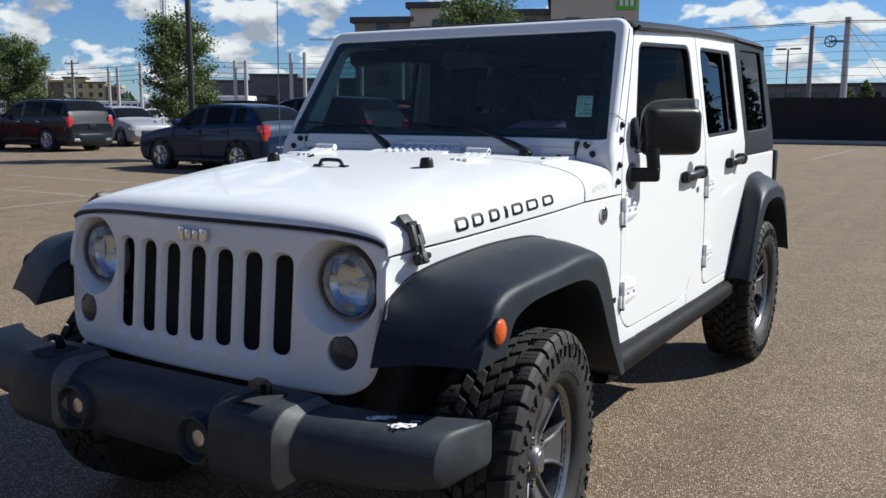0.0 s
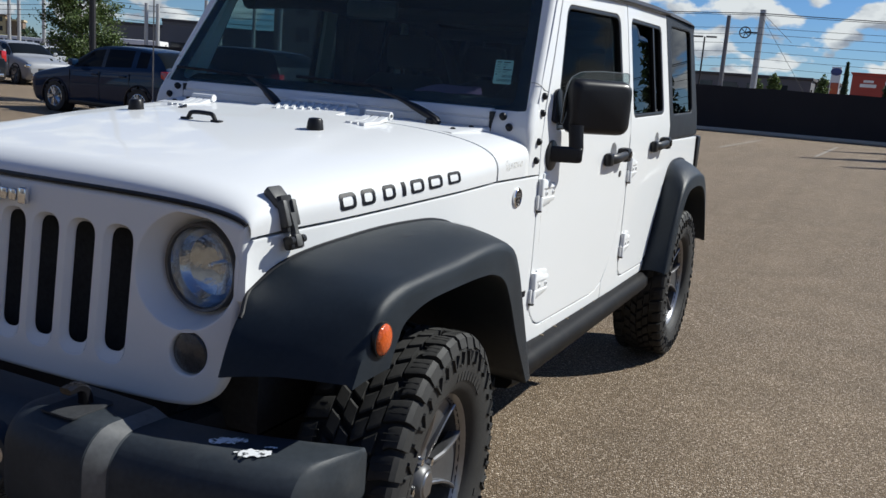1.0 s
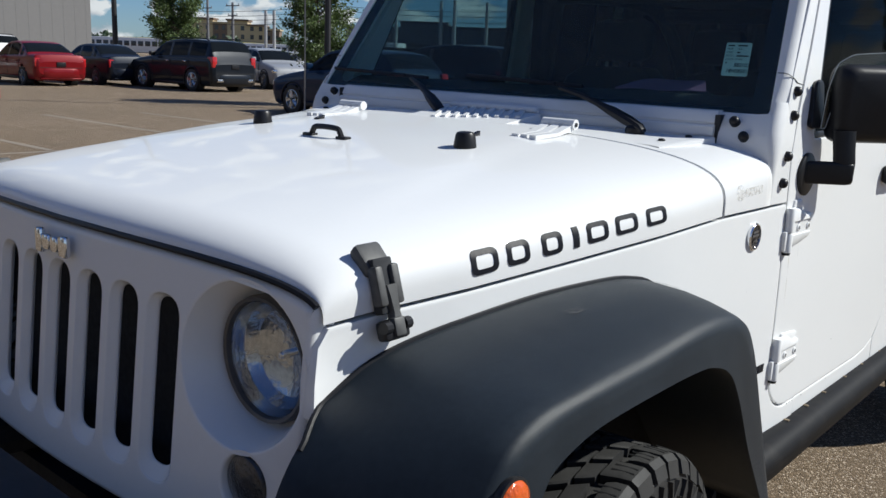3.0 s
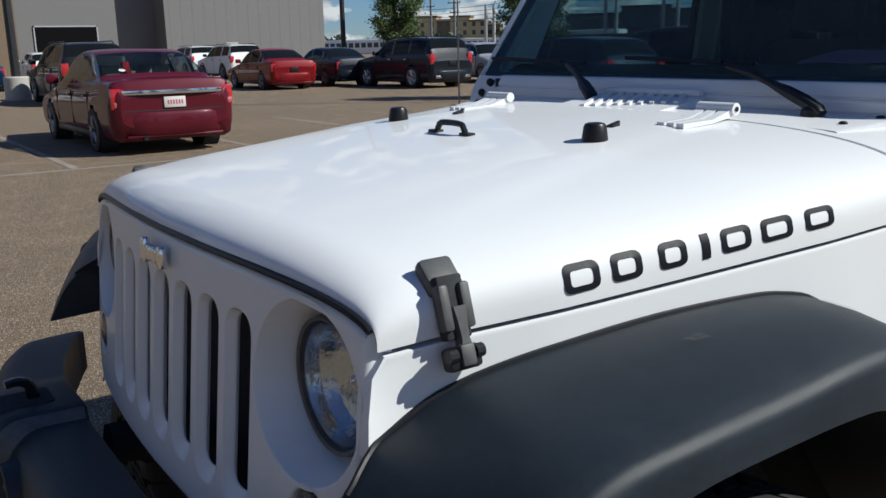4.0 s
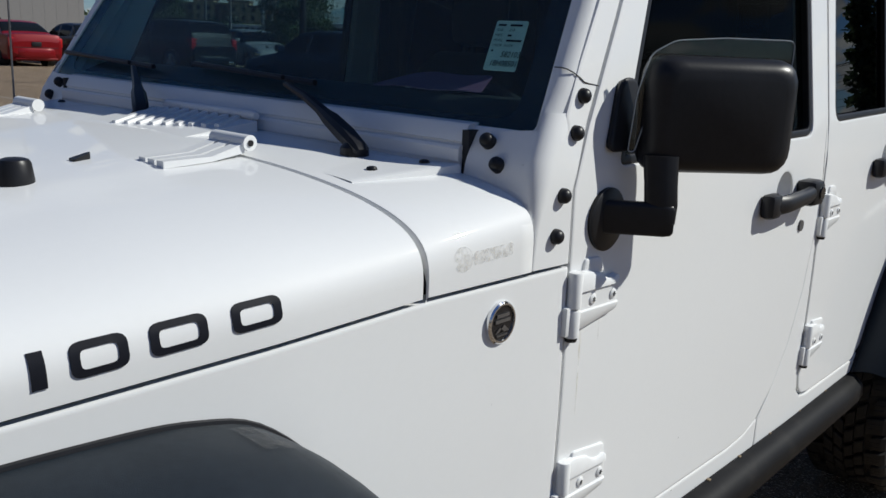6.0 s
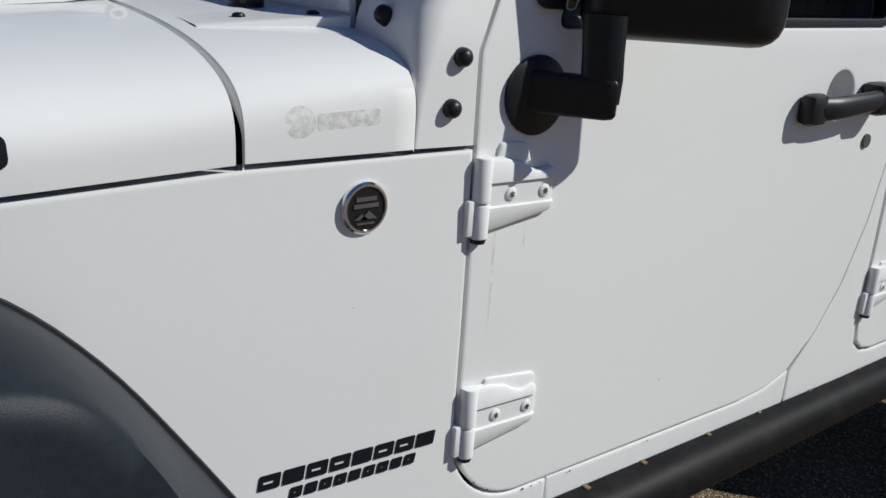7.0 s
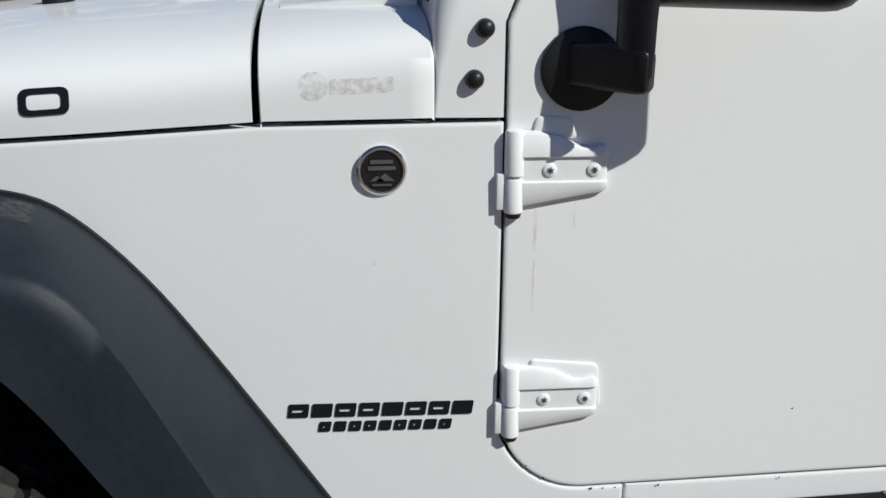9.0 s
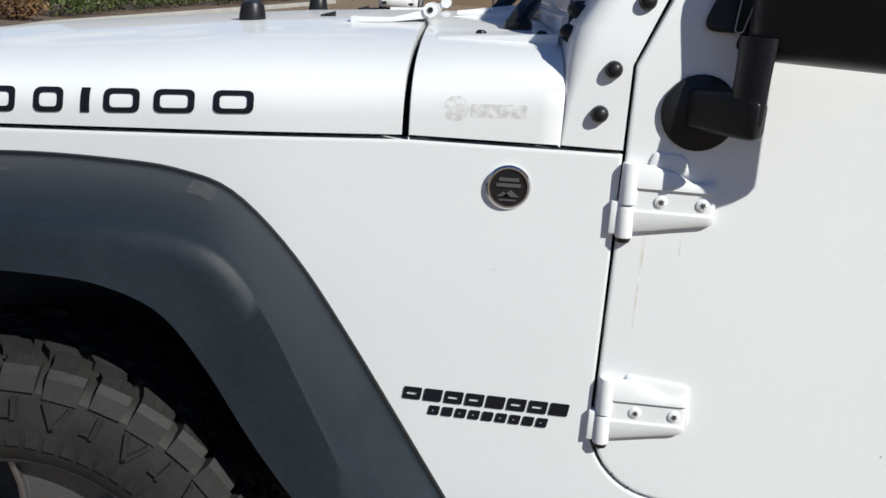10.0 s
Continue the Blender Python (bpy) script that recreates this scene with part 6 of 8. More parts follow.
def asphalt_mat():
    m = bpy.data.materials.new("coarse_asphalt")
    m.use_nodes = True
    n, l = m.node_tree.nodes, m.node_tree.links
    b = n["Principled BSDF"]
    b.inputs["Specular IOR Level"].default_value = 0.25
    b.inputs["Roughness"].default_value = 0.85
    co = n.new("ShaderNodeTexCoord")
    chips, grit, stain, wear = n.new("ShaderNodeTexVoronoi"), n.new("ShaderNodeTexNoise"), n.new("ShaderNodeTexNoise"), n.new("ShaderNodeTexNoise")
    chips.inputs["Scale"].default_value = 185
    grit.inputs["Scale"].default_value, grit.inputs["Detail"].default_value = 95, 5
    stain.inputs["Scale"].default_value, stain.inputs["Detail"].default_value = 0.22, 6
    wear.inputs["Scale"].default_value, wear.inputs["Detail"].default_value = 2.2, 5
    for t in (chips, grit, stain, wear):
        l.new(co.outputs["Object"], t.inputs["Vector"])
    sep = n.new("ShaderNodeSeparateColor")
    l.new(chips.outputs["Color"], sep.inputs[0])
    ramp = n.new("ShaderNodeValToRGB")
    ramp.color_ramp.elements[0].position, ramp.color_ramp.elements[1].position = 0.0, 1.0
    ramp.color_ramp.elements[0].color = (0.107, 0.076, 0.048, 1)
    ramp.color_ramp.elements[1].color = (0.62, 0.52, 0.41, 1)
    mid = ramp.color_ramp.elements.new(0.80)
    mid.color = (0.234, 0.171, 0.110, 1)
    l.new(sep.outputs[0], ramp.inputs[0])
    shade = n.new("ShaderNodeMapRange")
    shade.inputs["From Min"].default_value, shade.inputs["From Max"].default_value = 0.3, 0.7
    shade.inputs["To Min"].default_value, shade.inputs["To Max"].default_value = 0.7, 1.25
    l.new(grit.outputs["Fac"], shade.inputs["Value"])
    big = n.new("ShaderNodeMapRange")
    big.inputs["From Min"].default_value, big.inputs["From Max"].default_value = 0.3, 0.7
    big.inputs["To Min"].default_value, big.inputs["To Max"].default_value = 0.94, 1.08
    l.new(stain.outputs["Fac"], big.inputs["Value"])
    big2 = n.new("ShaderNodeMapRange")
    big2.inputs["From Min"].default_value, big2.inputs["From Max"].default_value = 0.3, 0.7
    big2.inputs["To Min"].default_value, big2.inputs["To Max"].default_value = 0.9, 1.1
    l.new(wear.outputs["Fac"], big2.inputs["Value"])
    k1, k2 = n.new("ShaderNodeMath"), n.new("ShaderNodeMath")
    k1.operation = k2.operation = "MULTIPLY"
    l.new(shade.outputs[0], k1.inputs[0])
    l.new(big.outputs[0], k1.inputs[1])
    lanes, tracks, lane_way = n.new("ShaderNodeMapRange"), n.new("ShaderNodeTexNoise"), n.new("ShaderNodeMapping")
    lane_way.inputs["Scale"].default_value = (2.4, 0.05, 1.0)
    lane_way.inputs["Rotation"].default_value = (0, 0, radians(8))
    tracks.inputs["Scale"].default_value, tracks.inputs["Detail"].default_value = 1.0, 4
    l.new(co.outputs["Object"], lane_way.inputs["Vector"])
    l.new(lane_way.outputs[0], tracks.inputs["Vector"])
    lanes.inputs["From Min"].default_value, lanes.inputs["From Max"].default_value = 0.32, 0.68
    lanes.inputs["To Min"].default_value, lanes.inputs["To Max"].default_value = 0.94, 1.06
    l.new(tracks.outputs["Fac"], lanes.inputs["Value"])
    k3 = n.new("ShaderNodeMath")
    k3.operation = "MULTIPLY"
    l.new(k1.outputs[0], k3.inputs[0])
    l.new(lanes.outputs[0], k3.inputs[1])
    l.new(k3.outputs[0], k2.inputs[0])
    l.new(big2.outputs[0], k2.inputs[1])
    mul = n.new("ShaderNodeVectorMath")
    mul.operation = "SCALE"
    l.new(ramp.outputs[0], mul.inputs[0])
    l.new(k2.outputs[0], mul.inputs["Scale"])
    l.new(mul.outputs[0], b.inputs["Base Color"])
    relief = n.new("ShaderNodeBump")
    relief.inputs["Strength"].default_value, relief.inputs["Distance"].default_value = 0.9, 0.006
    l.new(chips.outputs["Distance"], relief.inputs["Height"])
    relief.invert = True
    l.new(relief.outputs[0], b.inputs["Normal"])
    return m


M_ASPHALT = asphalt_mat()
bm = bmesh.new()
for x, y in ((-1500, -1500), (1500, -1500), (1500, 1500), (-1500, 1500)):
    bm.verts.new((x, y, 0))
bm.faces.new(bm.verts[:])
tagged(link("ground", bm, M_ASPHALT), "sun-bleached coarse asphalt of a wide parking lot", "ground", kind="structure")
M_LINE = mat("worn_white_line_paint", (0.27, 0.235, 0.19), 0.8, vary=0.3, scale=1.2, fine=30, dirt=(0.27, 0.22, 0.17), dirt_amount=0.95)
M_KERB = mat("concrete_kerb", (0.42, 0.40, 0.36), 0.85, vary=0.15, scale=2, bump=0.3)
M_FENCE = mat("dark_fence_fabric", (0.010, 0.010, 0.014), 0.8, vary=0.25, scale=0.7, fine=18, bump=0.1)
M_POLE_DARK = mat("dark_bronze_pole", (0.018, 0.017, 0.018), 0.5, vary=0.2)
M_POLE_GREY = mat("galvanised_pole", (0.42, 0.43, 0.44), 0.5, metal=0.3, vary=0.12)
M_POLE_MAST = mat("weathered_mast", (0.16, 0.16, 0.17), 0.6, vary=0.2)
M_WIRE = mat("dark_cable", (0.03, 0.03, 0.035), 0.6)
M_WAREHOUSE = mat("grey_metal_siding", (0.165, 0.16, 0.158), 0.7, vary=0.06, scale=0.25, fine=3)
M_TAN = mat("tan_wall_panel", (0.17, 0.12, 0.075), 0.75, vary=0.08, scale=0.4)
M_BAY = mat("dark_bay_interior", (0.006, 0.006, 0.007), 0.9, spec=0.05)
M_APT = mat("beige_stucco", (0.46, 0.37, 0.24), 0.85, vary=0.08, scale=0.3)
M_APT2 = mat("brown_stucco", (0.17, 0.12, 0.09), 0.85, vary=0.1, scale=0.3)
M_ROOF = mat("dark_roof", (0.06, 0.055, 0.06), 0.8, vary=0.15)
M_LOWB = mat("slate_grey_wall", (0.125, 0.125, 0.138), 0.8, vary=0.1, scale=0.3)
M_HOTEL = mat("pale_hotel_render", (0.46, 0.42, 0.36), 0.8, vary=0.05, scale=0.3)
M_HOTEL2 = mat("taupe_hotel_render", (0.20, 0.185, 0.17), 0.8, vary=0.06, scale=0.3)
M_WINDOW = mat("dark_window", (0.03, 0.035, 0.045), 0.08, vary=0.2, scale=2)
M_GREEN = mat("green_sign_face", (0.10, 0.42, 0.05), 0.4, vary=0.05)
M_WHITESIGN = mat("white_sign_face", (0.75, 0.75, 0.74), 0.5, vary=0.04)
M_REDWALL = mat("red_wall_panel", (0.34, 0.045, 0.03), 0.6, vary=0.08, scale=0.5)
M_BARK = mat("brown_bark", (0.10, 0.075, 0.055), 0.9, vary=0.3, scale=12, bump=0.8, bump_scale=60)
M_HILL = mat("dry_grass_hill", (0.17, 0.15, 0.055), 0.95, vary=0.3, scale=0.05, fine=0.8)
M_MULCH = mat("brown_mulch", (0.13, 0.09, 0.06), 0.95, vary=0.4, scale=5, fine=40, bump=0.8, bump_scale=40)


def leaf_mat(name, base, vary):
    m = bpy.data.materials.new(name)
    m.use_nodes = True
    n, l = m.node_tree.nodes, m.node_tree.links
    b = n["Principled BSDF"]
    geo = n.new("ShaderNodeNewGeometry")
    ramp = n.new("ShaderNodeValToRGB")
    ramp.color_ramp.elements[0].color = (*[c * (1 - vary) for c in base], 1)
    ramp.color_ramp.elements[1].color = (*[c * (1 + vary) for c in base], 1)
    l.new(geo.outputs["Random Per Island"], ramp.inputs[0])
    l.new(ramp.outputs[0], b.inputs["Base Color"])
    b.inputs["Roughness"].default_value = 0.5
    through_light, both = n.new("ShaderNodeBsdfTranslucent"), n.new("ShaderNodeMixShader")
    l.new(ramp.outputs[0], through_light.inputs["Color"])
    both.inputs[0].default_value = 0.35
    l.new(b.outputs[0], both.inputs[1])
    l.new(through_light.outputs[0], both.inputs[2])
    l.new(both.outputs[0], n["Material Output"].inputs[0])
    return m


M_LEAF = leaf_mat("green_leaves", (0.105, 0.150, 0.048), 0.5)
M_LEAF_DARK = leaf_mat("dark_needles", (0.055, 0.085, 0.045), 0.5)
M_HEDGE = leaf_mat("hedge_leaves", (0.10, 0.13, 0.035), 0.6)
M_DRYBUSH = leaf_mat("rusty_bush_leaves", (0.22, 0.13, 0.06), 0.5)


def flat_mesh(name, verts, faces, material, parent=None, label=""):
    me = bpy.data.meshes.new(name)
    me.from_pydata(verts, [], faces)
    me.materials.append(material)
    ob = new(name, me)
    if parent is not None:
        ob.parent = parent
    return ob


def leaves(name, points, size, material, parent, seed):
    """Many small folded leaves at points of the crown, joined as one mesh."""
    rnd = np.random.RandomState(seed)
    verts, faces = [], []
    for p in points:
        a = rnd.normal(size=3)
        a /= np.linalg.norm(a)
        b = np.cross(a, rnd.normal(size=3))
        b /= np.linalg.norm(b)
        s = size * rnd.uniform(0.6, 1.3)
        k = len(verts)
        c = np.cross(a, b) * s * 0.18
        verts += [tuple(p - a * s), tuple(p + b * s * 0.5 + c), tuple(p + a * s), tuple(p - b * s * 0.5 + c)]
        faces += [(k, k + 1, k + 2), (k, k + 2, k + 3)]
    ob = flat_mesh(name, verts, faces, material, parent)
    return ob


def tree(x, y, height, width, seed, label, leaf=None, count=5200, size=0.11, base=0.18):
    rnd = np.random.RandomState(seed)
    t = thing("tree", label, "tree", m=Matrix.Translation((x, y, 0)))
    bm = bmesh.new()
    lean = rnd.uniform(-0.03, 0.03, 2)
    trunk = [(lean[0] * z, lean[1] * z, z) for z in np.linspace(-0.05, height * 0.9, 9)]
    tube(bm, trunk, [lerp(0.085, 0.015, i / 8) * height / 5 for i in range(9)], 9)
    part("trunk", bm, M_BARK, t)
    bm = bmesh.new()
    tips = []
    for i in range(34):
        z0 = height * lerp(base + 0.02, 0.85, i / 33)
        a = i * 2.4 + rnd.uniform(-0.4, 0.4)
        f = (z0 / height - base) / (1 - base)
        reach = width * 0.5 * (0.55 + 0.45 * math.sin(math.pi * min(1, f * 0.85 + 0.12))) * rnd.uniform(0.7, 1.08) * (1 - 0.55 * max(0, f - 0.5) * 2)
        p0 = Vector((lean[0] * z0, lean[1] * z0, z0))
        p2 = p0 + Vector((math.cos(a) * reach, math.sin(a) * reach, reach * rnd.uniform(0.35, 0.8)))
        p1 = p0.lerp(p2, 0.5) + Vector((0, 0, -0.06 * reach))
        tube(bm, [p0, p1, p2], [0.028, 0.016, 0.006], 5)
        tips += [(p0.lerp(p2, k), reach) for k in (0.45, 0.7, 0.95)]
    tips.append((Vector((0, 0, height * 0.95)), width * 0.25))
    part("limbs", bm, M_BARK, t)
    pts = []
    for _ in range(count):
        c, r = tips[rnd.randint(len(tips))]
        pts.append(np.array(c) + rnd.normal(size=3) * np.array((0.20, 0.20, 0.17)) * width * 0.42 * rnd.uniform(0.5, 1.1))
    crown = leaves("crown", pts, size, leaf or M_LEAF, t, seed)
    return t


def conifer(x, y, height, width, seed, label):
    rnd = np.random.RandomState(seed)
    t = thing("conifer", label, "tree", "conifers", Matrix.Translation((x, y, 0)))
    bm = bmesh.new()
    tube(bm, [(0, 0, -0.05), (0, 0, height * 0.5), (0, 0, height)], [0.12, 0.07, 0.01], 8)
    part("trunk", bm, M_BARK, t)
    pts = []
    for _ in range(4200):
        f = rnd.uniform() ** 1.5
        z = height * (0.06 + 0.93 * f)
        r = width * 0.5 * (1 - f) * (0.55 + 0.45 * abs(math.sin(z * 5.0))) * rnd.uniform(0.25, 1.1)
        a = rnd.uniform(0, 2 * math.pi)
        pts.append(np.array((math.cos(a) * r, math.sin(a) * r, z - 0.25 * r)))
    leaves("crown", pts, 0.16, M_LEAF_DARK, t, seed)
    return t


# painted lines
def line(x0, y0, x1, y1, w=0.10):
    a, b = Vector((x0, y0, 0)), Vector((x1, y1, 0))
    side = (b - a).normalized().cross(Vector((0, 0, 1))) * w / 2
    bm = bmesh.new()
    n = 12
    loft(bm, [[a.lerp(b, i / n) + side + Vector((0, 0, 0.004)), a.lerp(b, i / n) - side + Vector((0, 0, 0.004))] for i in range(n + 1)], closed=False)
    return tagged(link("parking_line", bm, M_LINE), "worn white painted line on the asphalt", "road marking", "parking lines", "structure")


for x in (-10.4, -7.7, -5.0, -2.35, 0.3, 3.0, 5.7):
    line(x, 25.3, x + 0.25, 33.5)
for y in (-1.2, 1.6, 4.35, 7.1, 9.25):
    line(-16.4, y, -10.3, y)
line(-10.25, -3.5, -10.15, 9.0)

# fence along the lot's far side
fence = tagged(new("fence"), "long dark fabric-covered fence on a concrete kerb", "fence")
fence.matrix_world = Matrix.Translation((0, 39.0, 0))
bm = bmesh.new()
loft(bm, [[Vector((x, 0.02 * math.sin(x * 1.3), 0.12)), Vector((x, 0.03 * math.sin(x * 0.9 + 1), 1.0)), Vector((x, 0.015 * math.sin(x * 1.7), 1.97 + 0.012 * math.sin(x * 2.1)))] for x in [-46 + 0.5 * i for i in range(220)]], closed=False)
part("fabric", bm, M_FENCE, fence)
for i in range(37):
    bm = bmesh.new()
    x = -46 + i * 3.0
    rod(bm, (x, 0.07, 0), (x, 0.07, 2.06), 0.03, 0.03, 8)
    part("post", bm, M_POLE_DARK, fence)
bm = bmesh.new()
box(bm, (-46, -0.28, 0), (64, -0.10, 0.16), 0.03)
tagged(link("kerb", bm, M_KERB), "", "", kind="structure").matrix_world = Matrix.Translation((0, 39.0, 0))


def at_az(deg, dist, ex=1.9, ey=-2.2):
    a = radians(deg)
    return ex + math.sin(a) * dist, ey + math.cos(a) * dist


# poles, masts and wires
def pole(name, x, y, height, r0, r1, material, label, lean=0.0, group=""):
    t = thing(name, label, "pole", group, Matrix.Translation((x, y, 0)))
    bm = bmesh.new()
    tube(bm, [(0, 0, -0.02), (lean * 0.5, 0, height * 0.5), (lean, 0, height)], [r0, (r0 + r1) / 2, r1], 10)
    part("shaft", bm, material, t)
    return t


def cross_arm(t, z, half, material, n_ins=3):
    bm = bmesh.new()
    box(bm, (-half, -0.06, z - 0.06), (half, 0.06, z + 0.06), 0.01)
    part("cross_arm", bm, material, t)
    for i in range(n_ins):
        x = lerp(-half * 0.9, half * 0.9, i / max(1, n_ins - 1))
        bm = bmesh.new()
        rod(bm, (x, 0, z + 0.06), (x, 0, z + 0.3), 0.05, 0.03, 8)
        part("insulator", bm, M_POLE_MAST, t)


p1 = pole("light_pole", *at_az(-47.2, 24.2), 9.0, 0.085, 0.06, M_POLE_DARK, "tall dark bronze parking light pole")
p2 = pole("light_pole", *at_az(-61.0, 45, 1.67, -1.3), 11.0, 0.13, 0.09, M_POLE_DARK, "tall dark bronze parking light pole")
p3 = pole("light_pole", -30.5, 4.4, 10.0, 0.15, 0.11, M_POLE_DARK, "dark square light pole on a concrete footing", lean=0.0)
bm = bmesh.new()
lathe(bm, [(0.0, 0.0), (0.40, 0.0), (0.40, 0.72), (0.37, 0.76), (0.0, 0.77)], Matrix.Translation((0, 0, 0)), 24)
part("footing", bm, M_KERB, p3, "round concrete footing")
for t, h in ((p1, 9.0), (p2, 11.0), (p3, 10.0)):
    bm = bmesh.new()
    box(bm, (-0.8, -0.05, h - 0.05), (0.8, 0.05, h + 0.05), 0.01)
    box(bm, (-1.0, -0.18, h - 0.02), (-0.55, 0.18, h + 0.10), 0.02)
    box(bm, (0.55, -0.18, h - 0.02), (1.0, 0.18, h + 0.10), 0.02)
    part("lamp_head", bm, M_POLE_DARK, t)

mast = pole("catenary_mast", *at_az(-7.25, 62), 7.2, 0.21, 0.19, M_POLE_GREY, "pale steel tram mast with a wheel tensioner")
bm = bmesh.new()
n = 24
loft(bm, [[Vector((-0.95 + (0.34 + 0.04 * math.cos(b)) * math.cos(a), 0.04 * math.sin(b), 5.75 + (0.34 + 0.04 * math.cos(b)) * math.sin(a))) for b in [2 * math.pi * j / 6 for j in range(6)]] for a in [2 * math.pi * i / n for i in range(n + 1)]], caps=False)
for a in (0.3, 1.35, 2.4):
    rod(bm, (-0.95 - 0.34 * math.cos(a), 0, 5.75 - 0.34 * math.sin(a)), (-0.95 + 0.34 * math.cos(a), 0, 5.75 + 0.34 * math.sin(a)), 0.025, 0.025, 6)
box(bm, (-0.95, -0.04, 5.70), (-0.1, 0.04, 5.80))
part("tension_wheel", bm, M_WIRE, mast)
pole("wooden_pole", *at_az(-9.15, 58), 6.4, 0.15, 0.12, M_POLE_MAST, "grey weathered tram mast")
lampost = pole("street_lamp", *at_az(-10.4, 60), 5.2, 0.06, 0.05, M_POLE_DARK, "thin street lamp with twin flat heads")
bm = bmesh.new()
box(bm, (-0.75, -0.1, 5.15), (-0.1, 0.1, 5.25), 0.02)
box(bm, (0.1, -0.1, 5.15), (0.75, 0.1, 5.25), 0.02)
part("lamp_head", bm, M_POLE_DARK, lampost)
for k, (a, d, h) in enumerate(((-44.5, 95, 6.4), (-43.85, 95, 6.4), (-41.05, 90, 6.9), (-40.2, 90, 7.0), (-38.2, 95, 7.2), (-36.6, 95, 7.2), (-51.9, 110, 6.2), (-51.4, 110, 6.2), (-50.1, 105, 6.6), (-34.0, 95, 7.0))):
    pole("tram_mast", *at_az(a, d), h, 0.2, 0.18, M_POLE_GREY, "pale grey steel tram mast", group="tram masts")
for a, d, h in ((-53.9, 120, 7.4), (-62.4, 140, 9.0), (-55.4, 130, 8.6)):
    u = pole("utility_pole", *at_az(a, d), h, 0.2, 0.15, M_POLE_MAST, "weathered utility pole with cross-arms", group="utility poles")
    cross_arm(u, h - 0.4, 1.4, M_POLE_MAST)
    cross_arm(u, h - 1.6, 1.0, M_POLE_MAST)
tower = pole("lattice_mast", *at_az(-48.6, 170), 26, 0.25, 0.2, M_POLE_GREY, "slim pale lattice radio mast")
bm = bmesh.new()
for k in range(22):
    z = 2 + k * 1.1
    for e in (-1, 1):
        rod(bm, (-0.7 * e, 0, z), (0.7 * e, 0, z + 1.1), 0.05, 0.05, 4)
for x in (-0.7, 0.7):
    rod(bm, (x, 0, 0), (x, 0, 26), 0.09, 0.07, 5)
part("lattice", bm, M_POLE_GREY, tower)


def cable(p, q, sag, r):
    bm = bmesh.new()
    p, q = Vector(p), Vector(q)
    tube(bm, [p.lerp(q, i / 16) + Vector((0, 0, -4 * sag * (i / 16) * (1 - i / 16))) for i in range(17)], r * 0.6, 4)
    return tagged(link("overhead_cable", bm, M_WIRE), "thin dark overhead tram cable", "cable", "overhead cables")


mx, my = at_az(-7.25, 62)
for z, dz, r in ((6.95, 0.9, 0.045), (6.85, 0.9, 0.03), (6.05, 0.2, 0.022), (5.65, 0.15, 0.022), (5.1, 0.1, 0.022), (4.55, 0.1, 0.020), (4.1, 0.05, 0.020), (3.6, 0.05, 0.018)):
    cable((mx - 46, my + 3, z + dz), (mx, my - 0.3, z), 0.35, r)
    cable((mx, my - 0.3, z), (mx + 46, my - 3, z - dz * 0.7), 0.35, r)
cable((mx + 0.1, my - 0.3, 6.6), (mx + 3.4, my - 0.2, 1.8), 0.0, 0.02)
cable((mx + 0.1, my - 0.3, 6.9), (mx + 2.0, my - 0.2, 5.2), 0.0, 0.02)
for z0, z1 in ((7.0, 6.2), (6.5, 5.6), (5.9, 5.3), (5.4, 4.8)):
    a, b, c = at_az(-58, 120), at_az(-48, 100), at_az(-30, 92)
    cable((*a, z1), (*b, z0 - 0.4), 0.5, 0.04)
    cable((*b, z0 - 0.4), (*c, z0), 0.6, 0.04)


# buildings
def building(name, label, x0, y0, x1, y1, h, material, roof_material=None, parapet=0.35):
    """A block between two plan corners, with a roof slab; returns the empty at its corner."""
    t = thing(name, label, "building", m=Matrix.Translation((x0, y0, 0)))
    bm = bmesh.new()
    box(bm, (0, 0, -0.05), (x1 - x0, y1 - y0, h))
    part("wall", bm, material, t)
    bm = bmesh.new()
    box(bm, (-0.2, -0.2, h), (x1 - x0 + 0.2, y1 - y0 + 0.2, h + parapet), 0.03)
    part("roof", bm, roof_material or M_ROOF, t)
    return t


# warehouse with a dark bay
wh = building("warehouse", "big plain grey metal-sided warehouse with a dark bay door", -110, 23.55, -74, 38.4, 13.0, M_WAREHOUSE)
for i in range(15):
    bm = bmesh.new()
    y = 0.4 + i * 1.0
    box(bm, (36.0, y - 0.01, 0), (36.008, y + 0.01, 13.0))
    part("siding_rib", bm, M_WAREHOUSE, wh)
left = building("warehouse", "recessed grey warehouse wing beside the bay door", -107, -6.0, -77, 23.55, 14.0, M_WAREHOUSE)
bm = bmesh.new()
box(bm, (29.9, 19.9, 0), (30.06, 24.7, 3.65))
part("bay_door", bm, M_BAY, left, "open dark loading bay")
bm = bmesh.new()
box(bm, (29.98, 19.8, 0), (30.10, 19.9, 3.75))
box(bm, (29.98, 24.7, 0), (30.10, 24.8, 3.75))
box(bm, (29.98, 19.8, 3.65), (30.10, 24.8, 3.75))
part("door_frame", bm, M_POLE_GREY, left)
bm = bmesh.new()
box(bm, (36.0, 12.2 - 7, 0), (36.05, 13.3 - 7, 2.2))
part("side_door", bm, M_KERB, wh)
tan = building("showroom", "tan panelled showroom block with banded windows", -70, -30.0, -62, 10.0, 9.0, M_TAN)
